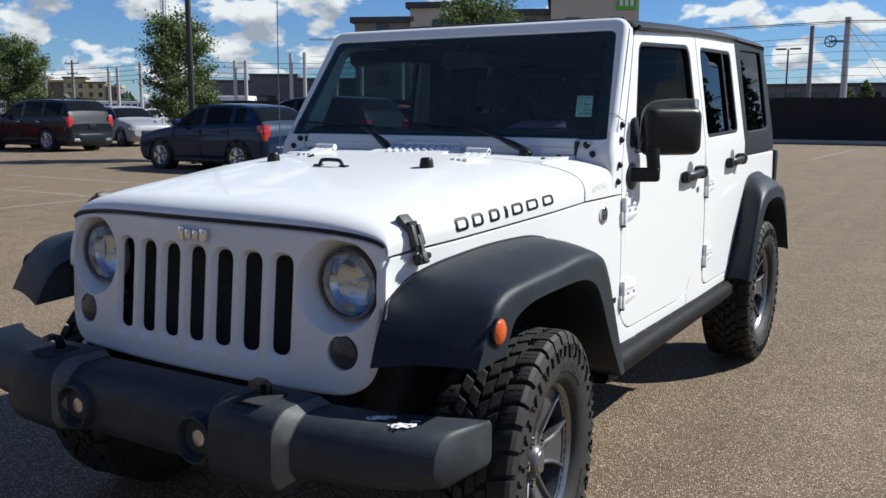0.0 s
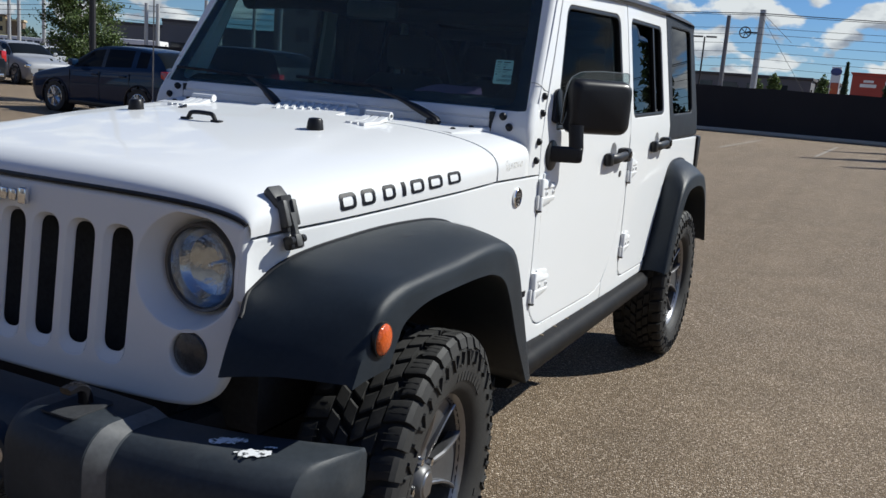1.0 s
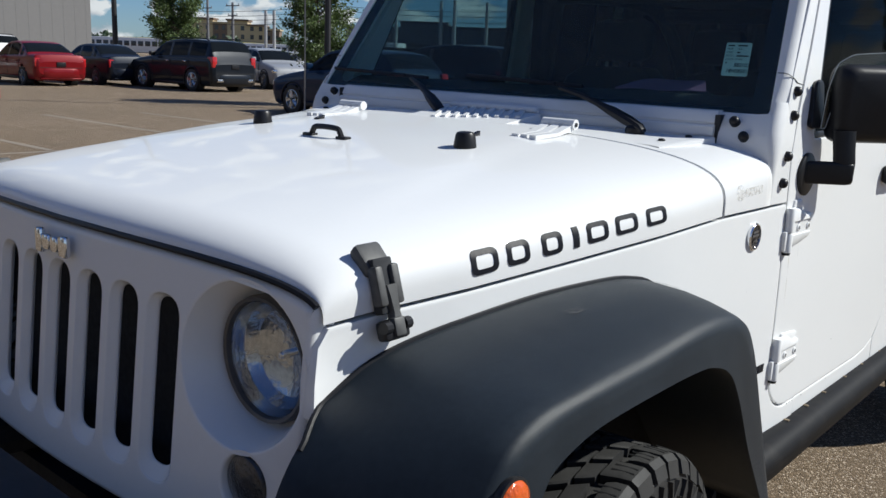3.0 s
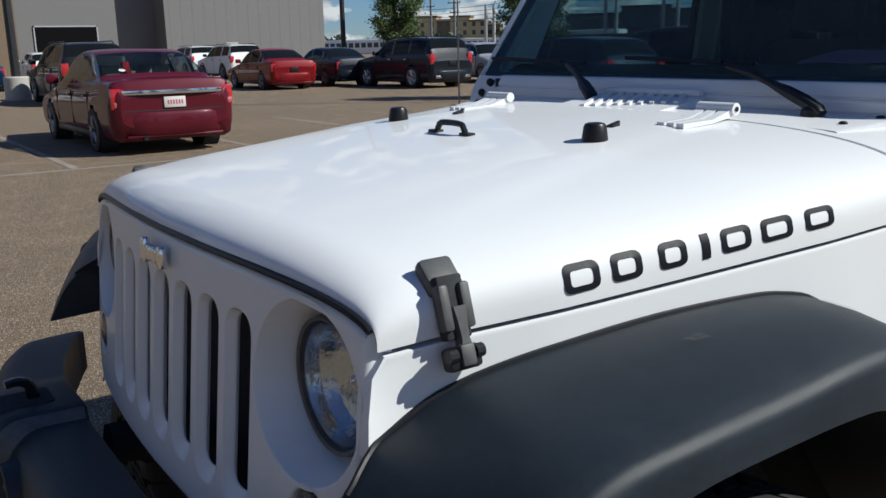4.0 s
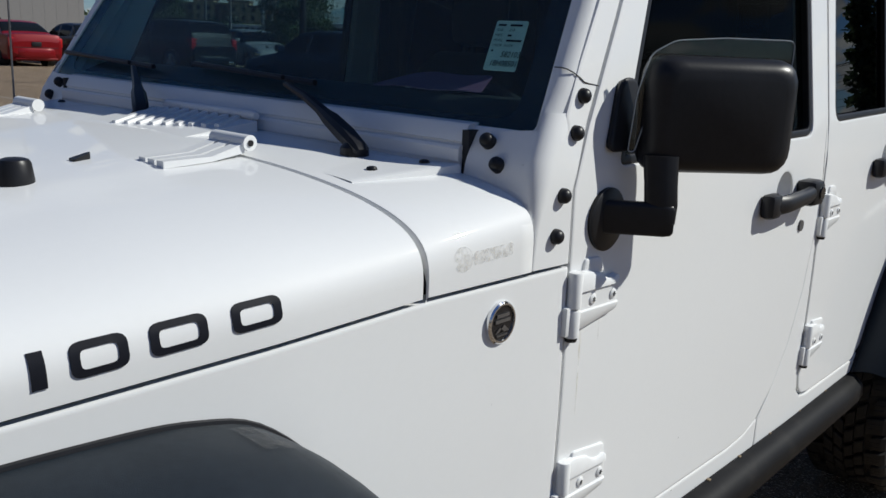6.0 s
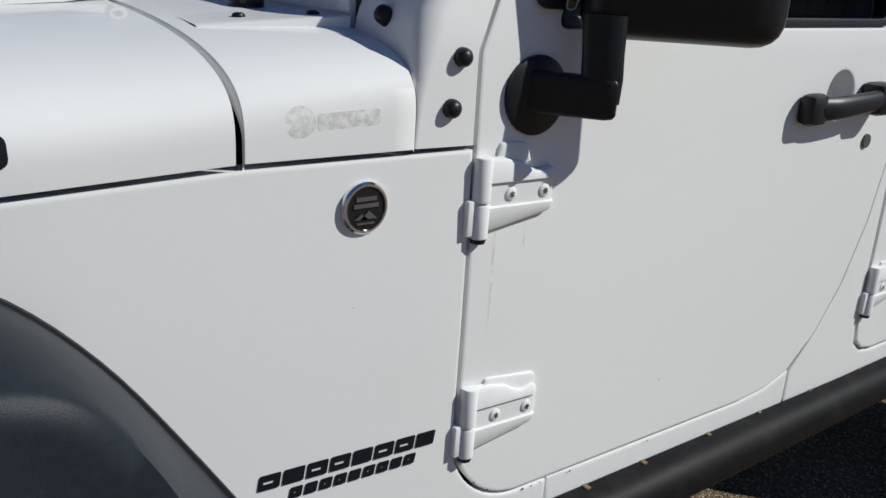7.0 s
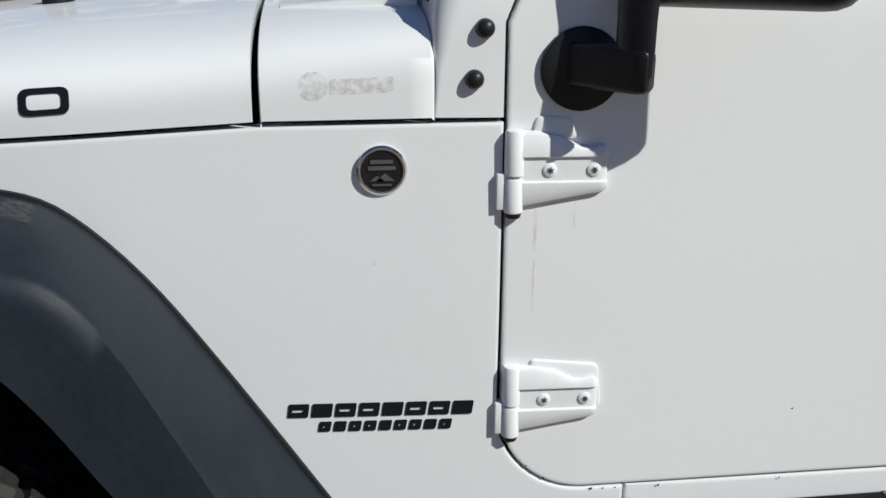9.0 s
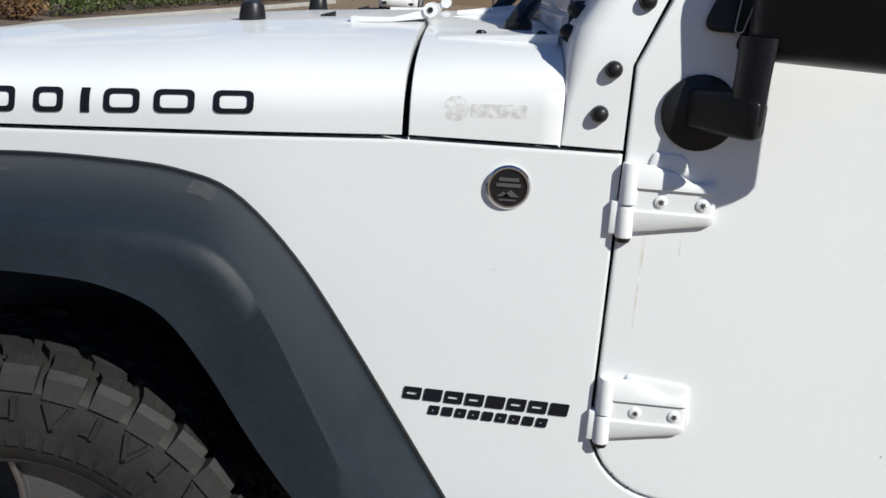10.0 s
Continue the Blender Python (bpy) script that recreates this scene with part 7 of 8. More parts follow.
for j in range(3):
    for k in range(5):
        bm = bmesh.new()
        y = 38.2 - k * 5.0
        z = 0.6 + j * 1.15
        box(bm, (8.0, y - 2.6, z), (8.06, y, z + 0.85), 0.01)
        part("window", bm, M_WINDOW, tan)
        bm = bmesh.new()
        box(bm, (8.0, y - 2.8, z + 0.87), (8.10, y + 0.2, z + 1.1), 0.01)
        part("window_band", bm, M_WHITESIGN, tan)

# unseen hall behind the camera, added to keep sky light off the grille
hall = building("sky_block_hall", "unseen grey hall added to block sky light from the grille", -28, -34.0, 40, -23.0, 9.5, M_WAREHOUSE)
for k in range(9):
    bm = bmesh.new()
    box(bm, (4 + k * 7.0, 10.95, 0.3), (8.6 + k * 7.0, 11.06, 3.4), 0.02)
    part("window", bm, M_WINDOW, hall)

# far apartment house on its hill
ax, ay = at_az(-57.5, 330)
apt = thing("apartment_house", "beige stepped apartment house on a dry hill", "building", m=Matrix.Translation((ax, ay, 0)) @ pose(0, 0, 0, 0, 0, 45))
blocks = [(-4, 6, 9.0, M_APT2), (6, 13, 10.6, M_APT), (13, 18, 9.3, M_APT2), (18, 25, 10.4, M_APT), (25, 31, 8.8, M_APT), (31, 36, 7.6, M_APT2)]
for x0, x1, h, material in blocks:
    bm = bmesh.new()
    box(bm, (x0, 0, 0), (x1, 9, h + 1.2))
    part("wall", bm, material, apt)
    bm = bmesh.new()
    box(bm, (x0 - 0.4, -0.5, h + 1.2), (x1 + 0.4, 9.5, h + 1.8))
    part("roof", bm, M_APT if material is M_APT2 else M_APT2, apt)
    for f in range(3):
        n = int((x1 - x0) / 2.4)
        for k in range(n):
            bm = bmesh.new()
            x = x0 + (k + 0.5) * (x1 - x0) / n
            z = 2.6 + f * 2.9
            box(bm, (x - 0.6, -0.06, z), (x + 0.6, 0.02, z + 1.5))
            part("window", bm, M_WINDOW, apt)
hx, hy = at_az(-60, 300)
bm = bmesh.new()
rings = []
for i in range(25):
    u = i / 24
    rings.append([Vector((lerp(-70, 90, u), w * 60 - 20, (5.0 * math.sin(math.pi * u) ** 0.6) * math.sin(math.pi * min(1, w) * 0.5) ** 0.7 - 0.1 * (w == 0))) for w in (0, 0.15, 0.3, 0.5, 0.75, 1.0)])
loft(bm, rings, closed=False)
tagged(link("hill", bm, M_HILL), "low dry grassy hill behind the lot", "hill", kind="structure").matrix_world = Matrix.Translation((hx, hy, 0)) @ pose(0, 0, 0, 0, 0, 50)

# low slate building behind the tram masts
lx, ly = at_az(-47.0, 118)
low = thing("low_building", "long low slate-grey commercial building", "building", m=Matrix.Translation((lx, ly, 0)) @ pose(0, 0, 0, 0, 0, 38))
for x0, x1, h in ((0, 7, 4.8), (7, 13, 5.6), (13, 30, 5.1), (30, 44, 5.9), (44, 60, 5.2)):
    bm = bmesh.new()
    box(bm, (x0, 0, 0), (x1, 14, h))
    part("wall", bm, M_LOWB, low)
    bm = bmesh.new()
    box(bm, (x0 - 0.05, -0.15, h), (x1 + 0.05, 14, h + 0.35))
    part("parapet", bm, M_ROOF, low)
    for k in range(int((x1 - x0) / 4)):
        bm = bmesh.new()
        box(bm, (x0 + 1 + k * 4, -0.05, 0.8), (x0 + 3.2 + k * 4, 0.03, 3.2))
        part("window", bm, M_WINDOW, low)

# hotel
ox, oy = at_az(-38.2, 112)
hotel = thing("hotel", "pale four-storey hotel with taupe wings and flat roofs", "building", m=Matrix.Translation((ox, oy, 0)) @ pose(0, 0, 0, 0, 0, 24))
for x0, x1, h, material, y0 in ((2.4, 9.4, 11.9, M_HOTEL2, 0), (9.4, 16.4, 13.5, M_HOTEL, -0.6), (16.4, 26.3, 12.6, M_HOTEL2, 0), (26.3, 36.5, 14.8, M_HOTEL, -1.0)):
    bm = bmesh.new()
    box(bm, (x0, y0, 0), (x1, 14, h))
    part("wall", bm, material, hotel)
    bm = bmesh.new()
    box(bm, (x0 - 0.5, y0 - 0.6, h), (x1 + 0.5, 14.5, h + 0.7), 0.05)
    part("roof", bm, M_ROOF, hotel)
    for f in range(4):
        n = max(1, int((x1 - x0) / 3.6))
        for k in range(n):
            bm = bmesh.new()
            x = x0 + (k + 0.5) * (x1 - x0) / n
            z = 1.2 + f * 3.1
            box(bm, (x - 0.8, y0 - 0.05, z), (x + 0.8, y0 + 0.03, z + 1.7))
            part("window", bm, M_WINDOW, hotel)
bm = bmesh.new()
box(bm, (33.9, -1.35, 13.0), (36.2, -1.05, 14.4), 0.05)
sign = part("sign_board", bm, M_GREEN, hotel, "bright green sign board")
for k in range(3):
    bm = bmesh.new()
    box(bm, (34.25 + k * 0.6, -1.42, 13.4), (34.6 + k * 0.6, -1.35, 14.05))
    part("sign_shape", bm, M_WHITESIGN, sign)

# beyond the fence
rx, ry = at_az(-1.77, 105, 1.75, -1.7)
red = building("red_building", "red-walled restaurant block beyond the fence", rx, ry, rx + 3.3, ry + 8, 5.15, M_REDWALL, M_REDWALL, 0.1)
bm = bmesh.new()
box(bm, (1.15, -0.06, 4.25), (2.15, 0.01, 4.5))
box(bm, (0.85, -0.06, 3.75), (2.45, 0.01, 4.1))
part("sign_bars", bm, M_WHITESIGN, red)
sx, sy = at_az(-2.65, 100, 1.75, -1.7)
pylon = thing("pylon_sign", "white roadside pylon sign with coloured panels", "sign", m=Matrix.Translation((sx, sy, 0)))
bm = bmesh.new()
box(bm, (-0.46, -0.2, 0), (0.46, 0.2, 5.5), 0.03)
part("board", bm, M_WHITESIGN, pylon)
bm = bmesh.new()
loft(bm, [[Vector((0.55 * math.cos(q), y, 5.0 + 0.38 * math.sin(q))) for q in [2 * math.pi * n / 24 for n in range(24)]] for y in (-0.24, -0.19)])
part("blue_panel", bm, mat("blue_sign_panel", (0.05, 0.07, 0.22), 0.5), pylon)
bm = bmesh.new()
box(bm, (-0.38, -0.24, 2.6), (0.38, -0.2, 3.9), 0.02)
part("orange_panel", bm, mat("orange_sign_panel", (0.45, 0.10, 0.04), 0.5), pylon)
for a, d, w, h, material in ((-13.5, 120, 20, 4.35, M_LOWB), (-8.0, 130, 10, 4.6, M_HOTEL2), (-5.2, 125, 6, 4.2, M_LOWB), (4.0, 130, 16, 4.4, M_HOTEL2)):
    bx, by = at_az(a, d, 1.75, -1.7)
    far = building("far_building", "low grey flat-roofed building beyond the fence", bx, by, bx + w, by + 9, h, material)
    for k in range(int(w / 3)):
        bm = bmesh.new()
        box(bm, (0.6 + k * 3, -0.05, 2.2), (2.4 + k * 3, 0.03, 3.6))
        part("window", bm, M_WINDOW, far)

# trees
tree(*at_az(-47.7, 26), 4.2, 2.05, 11, "leafy green young lot tree with a dense upright crown", count=19000, size=0.046)
tree(*at_az(-56.85, 45), 4.75, 2.45, 12, "leafy green lot tree behind parked cars", count=17000, size=0.062)
tree(*at_az(-29.3, 44), 7.2, 4.6, 13, "round-crowned green tree before the hotel", count=11000, size=0.10)
tree(*at_az(-3.27, 95, 1.75, -1.7), 4.6, 1.2, 14, "small green tree beyond the fence", count=2200, size=0.14)
tree(*at_az(-6.0, 110, 1.75, -1.7), 4.9, 1.6, 15, "low bushy green tree beyond the fence", count=2200, size=0.16)
tree(*at_az(-6.9, 112, 1.75, -1.7), 4.1, 1.4, 16, "low bushy green tree beyond the fence", count=2200, size=0.16)
conifer(*at_az(-2.1, 80, 1.75, -1.7), 5.1, 1.0, 17, "narrow dark green spruce beyond the fence")
conifer(*at_az(0.33, 62, 1.75, -1.7), 4.85, 1.7, 18, "dark green spruce behind the fence")
conifer(6.5, 31.0, 8.0, 2.6, 19, "dark green spruce beside the lot")
conifer(6.9, 36.3, 8.0, 2.6, 20, "dark green spruce beside the lot")
conifer(7.7, 28.6, 8.0, 2.4, 31, "dark green spruce beside the lot")
for i, (x, y, h) in enumerate(((17, 9, 9.5), (19, 14, 11), (20.5, 20, 9), (24, 27, 12), (16, 3, 7.5))):
    conifer(x, y, h, 3.4, 21 + i, "tall dark green spruce beyond the lot's edge")
rnd = np.random.RandomState(77)
pts = []
for _ in range(9000):
    a = rnd.uniform(-64, 12)
    d = rnd.uniform(235, 260)
    x, y = at_az(a, d)
    h = 3.4 + 1.4 * math.sin(a * 1.7) + 1.0 * math.sin(a * 4.3 + 1)
    pts.append(np.array((x, y, rnd.uniform(0, 1) ** 0.7 * max(1.2, h))))
woods = leaves("far_trees", pts, 0.9, M_LEAF_DARK, None, 78)
tagged(woods, "distant strip of dark green trees", "trees", kind="stuff")

# planted bed with its kerb
bm = bmesh.new()
loop = rounded([(-46, -12.5), (-13.0, -12.5), (-11.6, -7.0), (-15.2, -7.5), (-46, -6.9)], [0.3, 1.0, 0.5, 0.6, 0.3], 5)
panel(bm, loop, [inset(loop if area2(loop) > 0 else loop[::-1], 0.16)], lambda u, v, w: Vector((u, v, 0.15 - w)), 0.16, 0.02, 1.0, back=False)
tagged(link("bed_kerb", bm, M_KERB), "", "", kind="structure")
bm = bmesh.new()
panel(bm, inset(loop if area2(loop) > 0 else loop[::-1], 0.17), [], lambda u, v, w: Vector((u, v, 0.11 - w)), 0.1, 0.0, 1.5, back=False)
tagged(link("planting_soil", bm, M_MULCH), "", "", kind="structure")
rnd = np.random.RandomState(5)


def bush(x, y, w, h, material, seed, label):
    r = np.random.RandomState(seed)
    t = thing("bush", label, "bush", "bushes in the bed", Matrix.Translation((x, y, 0.1)))
    bm = bmesh.new()
    for k in range(7):
        a = k * 0.9 + r.uniform(0, 1)
        tube(bm, [(0, 0, -0.02), (0.25 * w * math.cos(a), 0.25 * w * math.sin(a), h * 0.5), (0.4 * w * math.cos(a), 0.4 * w * math.sin(a), h * 0.85)], [0.012, 0.008, 0.004], 4)
    part("stems", bm, M_BARK, t)
    pts = []
    for _ in range(900):
        v = r.normal(size=3)
        v /= np.linalg.norm(v)
        v = v * r.uniform(0.45, 1.05)
        pts.append(np.array((v[0] * w / 2, v[1] * w / 2, h * 0.52 + v[2] * h * 0.48)))
    leaves("foliage", pts, 0.055, material, t, seed)


for i in range(17):
    bush(-17.2 - i * 1.55 + rnd.uniform(-0.2, 0.2), -8.6 + rnd.uniform(-0.4, 0.3), rnd.uniform(1.6, 2.1), rnd.uniform(0.8, 1.1), M_HEDGE, 100 + i, "leafy green hedge bush in the planted bed")
bush(-15.4, -8.4, 1.3, 0.55, M_DRYBUSH, 140, "low rusty brown bush in the planted bed")
bush(-14.0, -9.3, 1.0, 0.4, M_DRYBUSH, 141, "low rusty brown bush in the planted bed")

# ---- parked cars ----


def paint(name, base, metal=0.35):
    return mat(name, base, 0.35, metal=metal * 0.15, vary=0.05, scale=3, fine=300, coat=0.5, spec=0.08)


M_CARGLASS = mat("dark_car_glass", (0.008, 0.010, 0.012), 0.015, vary=0.2, scale=1, spec=0.07)
M_CARCLEAR = glass_mat("tinted_car_glass", (0.62, 0.70, 0.67), ior=1.35)
M_SILVERTRIM = mat("silver_trim", (0.62, 0.63, 0.64), 0.25, metal=1.0, vary=0.05)
M_TYRE2 = mat("plain_tyre", (0.02, 0.02, 0.02), 0.7, vary=0.2, bump=0.3)
M_TAIL2 = mat("bright_red_lens", (0.42, 0.016, 0.018), 0.15, vary=0.15, scale=20, coat=0.6)
M_PLATE = mat("plate_white", (0.62, 0.58, 0.57), 0.4, vary=0.04)
M_PLATERED = mat("plate_bars", (0.42, 0.10, 0.10), 0.5, vary=0.05)
M_BEIGE = mat("beige_seat", (0.30, 0.27, 0.22), 0.8, vary=0.1)

# length, width, height, wheelbase, wheel radius, front overhang, belt line, roof line; marked points: screen foot, screen top, rear glass top, rear glass foot
KINDS = {
    "sedan": (4.78, 1.80, 1.47, 2.85, 0.32, 0.92, ((0, 0.60), (0.02, 0.70), (0.12, 0.76), (0.27, 0.90), (0.33, 0.93), (0.78, 0.99), (0.88, 1.02), (0.975, 1.00), (0.992, 0.93), (1.0, 0.80)),
              ((0, 0.60), (0.02, 0.71), (0.12, 0.80), (0.22, 0.89), (0.29, 0.95, 1), (0.38, 1.23), (0.455, 1.405, 1), (0.54, 1.465), (0.62, 1.468), (0.70, 1.42, 1), (0.78, 1.26), (0.855, 1.06, 1), (0.90, 1.055), (0.975, 1.04), (0.99, 0.96), (1.0, 0.80))),
    "suv": (4.95, 1.97, 1.75, 2.90, 0.38, 0.94, ((0, 0.72), (0.02, 0.92), (0.14, 1.02), (0.26, 1.09), (0.32, 1.12), (0.80, 1.17), (0.95, 1.18), (0.985, 1.08), (1.0, 0.92)),
            ((0, 0.72), (0.02, 0.94), (0.12, 1.05), (0.22, 1.12), (0.27, 1.16, 1), (0.34, 1.42), (0.41, 1.64, 1), (0.50, 1.72), (0.62, 1.75), (0.78, 1.74), (0.91, 1.69, 1), (0.95, 1.50), (0.978, 1.22, 1), (0.988, 1.08), (1.0, 0.92))),
    "small_suv": (4.28, 1.77, 1.545, 2.57, 0.34, 0.86, ((0, 0.62), (0.02, 0.80), (0.14, 0.90), (0.27, 0.98), (0.33, 1.01), (0.80, 1.09), (0.93, 1.10), (0.98, 1.0), (1.0, 0.82)),
                  ((0, 0.62), (0.02, 0.82), (0.12, 0.93), (0.22, 1.0), (0.28, 1.05, 1), (0.36, 1.28), (0.44, 1.47, 1), (0.52, 1.53), (0.62, 1.545), (0.76, 1.53), (0.87, 1.47, 1), (0.93, 1.30), (0.965, 1.12, 1), (0.985, 1.0), (1.0, 0.82))),
}
PILLARS = {
    "sedan": [(0.512, 0.535), (0.70, 0.735), (0.775, 0.87)], "suv": [(0.50, 0.522), (0.705, 0.735), (0.91, 0.98)],
    "small_suv": [(0.525, 0.55), (0.735, 0.77), (0.84, 0.98)],
}


def car(name, label, kind, material, x, y, heading, group="parked cars", rear_bits=None, rails=False, clear=False, rim=None, plate_seen=False):
    """A parked car; x, y is its middle, heading in degrees from +x. Built along local x, nose at +x."""
    L, W, H, base, R, front, belt, top = KINDS[kind]
    t = thing(name, label, "car", group, Matrix.Translation((x, y, 0)) @ pose(0, 0, 0, 0, 0, heading))
    X = lambda f: L / 2 - f * L
    w = W / 2
    fx, bx = L / 2 - front, L / 2 - front - base
    f0, f1, r1, r0 = (q[0] for q in top if len(q) > 2)
    sh = curve(belt, (f0 + r0) / 2)
    gb, gt = w * 0.93, w * 0.73
    roof_line = [(q[0], q[1]) for q in top]
    fine = spline(roof_line, 90)
    N = 120
    grid, names = [], []
    Ra = R + 0.055
    for i in range(N + 1):
        f = i / N
        bz = curve(belt, f)
        tz = max(curve(fine, f), bz + 0.004)
        e0 = min(1.0, f / 0.055)
        e1 = min(1.0, (1 - f) / 0.035)
        k = 0.84 + 0.16 * math.sqrt(max(0.0, 1 - (1 - min(e0, e1)) ** 2))
        ww = w * k
        zb = lerp(0.40, 0.19, min(1, min(e0, e1) * 1.2))
        edge = lerp(ww * 0.93, gt, min(1.0, (tz - bz) / (H - sh)) ** 0.9) if tz - bz > 0.02 else ww * 0.90
        row = [(0.0, zb), (ww * 0.84, zb), (ww * 0.955, zb + 0.05)]
        row += [(ww * c, lerp(zb + 0.05, bz, q)) for c, q in ((0.985, 0.15), (0.995, 0.30), (1.0, 0.45), (1.0, 0.58), (0.993, 0.72), (0.978, 0.84), (0.962, 0.93))]
        row.append((ww * 0.935, bz))
        low, up = ww * 0.925, edge
        row += [(lerp(low, up, q ** 1.1), lerp(bz, tz - 0.03, q)) for q in (0.06, 0.35, 0.65, 0.90, 1.0)]
        row += [(edge * 0.94, tz - 0.006), (edge * 0.80, tz + 0.006), (edge * 0.4, tz + 0.018), (0.0, tz + 0.022)]
        grid.append([Vector((X(f), a, b)) for a, b in row])
    M = len(grid[0])
    gone = set()
    for i in range(N + 1):
        for j in range(1, 10):
            p = grid[i][j]
            for cx in (fx, bx):
                dx, dz = p.x - cx, p.z - R
                d = math.hypot(dx, dz)
                if d < Ra and p.z > 0.1:
                    if d < Ra - 0.05:
                        gone.add((i, j))
                    else:
                        gone.add((i, j, "rim"))
                        p.x, p.z = cx + dx / d * Ra, R + dz / d * Ra
    paint_bm, panes, blanks = bmesh.new(), {}, {}
    pillars = PILLARS[kind]
    for sy in (1, -1):
        caches = {}
        for i in range(N):
            f = (i + 0.5) / N
            for j in range(M - 1):
                cells = [(i, j), (i + 1, j), (i + 1, j + 1), (i, j + 1)]
                if all((c in gone) or ((*c, "rim") in gone) for c in cells) and any(c in gone for c in cells):
                    continue
                tz, bz = curve(fine, f), curve(belt, f)
                target = paint_bm
                if tz - bz > 0.10 and f0 < f < r0:
                    if 11 <= j <= 13 and not any(a < f < b for a, b in pillars) and tz - bz > 0.17:
                        bay = sum(f > b for a, b in pillars)
                        target = panes.setdefault(("side_window", sy, bay), bmesh.new())
                    if 15 <= j and (f0 + 0.012 < f < f1 - 0.005 or r1 + 0.008 < f < r0 - 0.008) and (j > 16 or kind != "x"):
                        target = panes.setdefault(("windscreen" if f < f1 else "rear_window", 0, 0), bmesh.new())
                    if 11 <= j <= 13 and any(a < f < b for a, b in pillars) and pillars.index([q for q in pillars if q[0] < f < q[1]][0]) == 0:
                        target = blanks.setdefault(sy, bmesh.new())
                vs = []
                for c in cells:
                    key = (id(target), c)
                    if key not in caches:
                        p = grid[c[0]][c[1]]
                        caches[key] = target.verts.new((p.x, sy * p.y, p.z))
                    vs.append(caches[key])
                if len({tuple(round(q, 5) for q in v.co) for v in vs}) >= 3:
                    target.faces.new(vs)
    for g in (paint_bm, *panes.values(), *blanks.values()):
        bmesh.ops.remove_doubles(g, verts=g.verts, dist=0.0004)
    body = part("body", paint_bm, material, t, angle=35)
    for key, g in panes.items():
        part(key[0], g, M_CARCLEAR if clear else M_CARGLASS, t, angle=35)
    for g in blanks.values():
        part("door_pillar", g, M_GLOSSBLACK, t)
    for f in (0.0, 1.0):
        row = grid[0 if f == 0 else -1]
        ring = row + [Vector((p.x, -p.y, p.z)) for p in row[-2:0:-1]]
        bm = bmesh.new()
        bm.faces.new([bm.verts.new(p) for p in ring])
        part("end_panel", bm, material, t)
    bm = bmesh.new()
    box(bm, (X(r0) + 0.10, -w * 0.82, 0.25), (X(f0) - 0.1, w * 0.82, sh - 0.10))
    box(bm, (bx - 0.4, -w * 0.55, 0.22), (fx + 0.4, w * 0.55, 0.6))
    part("cabin_floor", bm, M_INTERIOR, t)
    zt = H - 0.03
    if clear:
        for sx in (0.62, 0.43):
            for sd in (-0.38, 0.38):
                bm = bmesh.new()
                box(bm, (X(sx) - 0.16, sd - 0.25, sh - 0.2), (X(sx) - 0.04, sd + 0.25, sh + 0.10), 0.05)
                box(bm, (X(sx) - 0.16, sd - 0.14, sh + 0.08), (X(sx) - 0.05, sd + 0.14, sh + 0.27), 0.05)
                part("seat", bm, M_BEIGE, t, "beige seat with headrest")
    if rails:
        for sy in (-1, 1):
            bm = bmesh.new()
            tube(bm, [(X(r1) + 0.1, sy * gt * 0.92, zt + 0.0), (X(r1) + 0.25, sy * gt * 0.92, zt + 0.065), (X(f1) - 0.35, sy * gt * 0.92, zt + 0.065), (X(f1) - 0.15, sy * gt * 0.92, zt + 0.0)], 0.018, 6)
            part("roof_rail", bm, M_BLACK, body)
    for sy in (-1, 1):
    # door seams, handles, mirror, sill
        for fd in (0.31, 0.525, 0.735):
            bm = bmesh.new()
            box(bm, (X(fd) - 0.006, sy * w * 1.0 - 0.012, 0.36), (X(fd) + 0.006, sy * w * 1.0 + 0.002, sh - 0.09))
            part("door_seam", bm, M_VOID, t)
        for fd in (0.49, 0.69):
            bm = bmesh.new()
            box(bm, (X(fd) - 0.10, sy * w * 0.99 - 0.02, sh - 0.17), (X(fd) + 0.08, sy * w * 0.99 + 0.025, sh - 0.135), 0.008)
            part("door_handle", bm, M_SILVERTRIM if kind == "suv" else material, t)
        bm = bmesh.new()
        box(bm, (X(f0) - 0.45, sy * (w + 0.10) - 0.10, sh + 0.0), (X(f0) - 0.30, sy * (w + 0.10) + 0.10, sh + 0.15), 0.04)
        part("door_mirror", bm, M_BLACK if kind == "suv" else material, t)
        bm = bmesh.new()
        box(bm, (bx + R + 0.08, sy * w * 0.98 - 0.03, 0.20), (fx - R - 0.08, sy * w * 0.98 + 0.006, 0.30), 0.02)
        part("sill_trim", bm, M_BLACK, t)
        # arches and wheels
        for cx in (fx, bx):
            bm = bmesh.new()
            m = Matrix.Translation((cx, sy * (w + 0.004), R)) @ pose(0, 0, 0, -sy * 90, 0, 0)
            lathe(bm, [(0.0, -0.26), (R + 0.052, -0.26), (R + 0.054, -0.012)], m, 40)
            part("wheel_well", bm, M_VOID, t)
            if kind != "sedan":
                bm = bmesh.new()
                arc = [m @ Vector(((R + 0.065) * math.cos(a), (R + 0.065) * math.sin(a), -0.004)) for a in [2 * math.pi * q / 40 for q in range(41)] if (m @ Vector(((R + 0.065) * math.cos(a), (R + 0.065) * math.sin(a), 0))).z > 0.22]
                arc.sort(key=lambda p: math.atan2(p.z - R + 0.3, p.x - cx))
                tube(bm, arc, 0.022, 6)
                part("arch_trim", bm, M_BLACK, t)
            bm = bmesh.new()
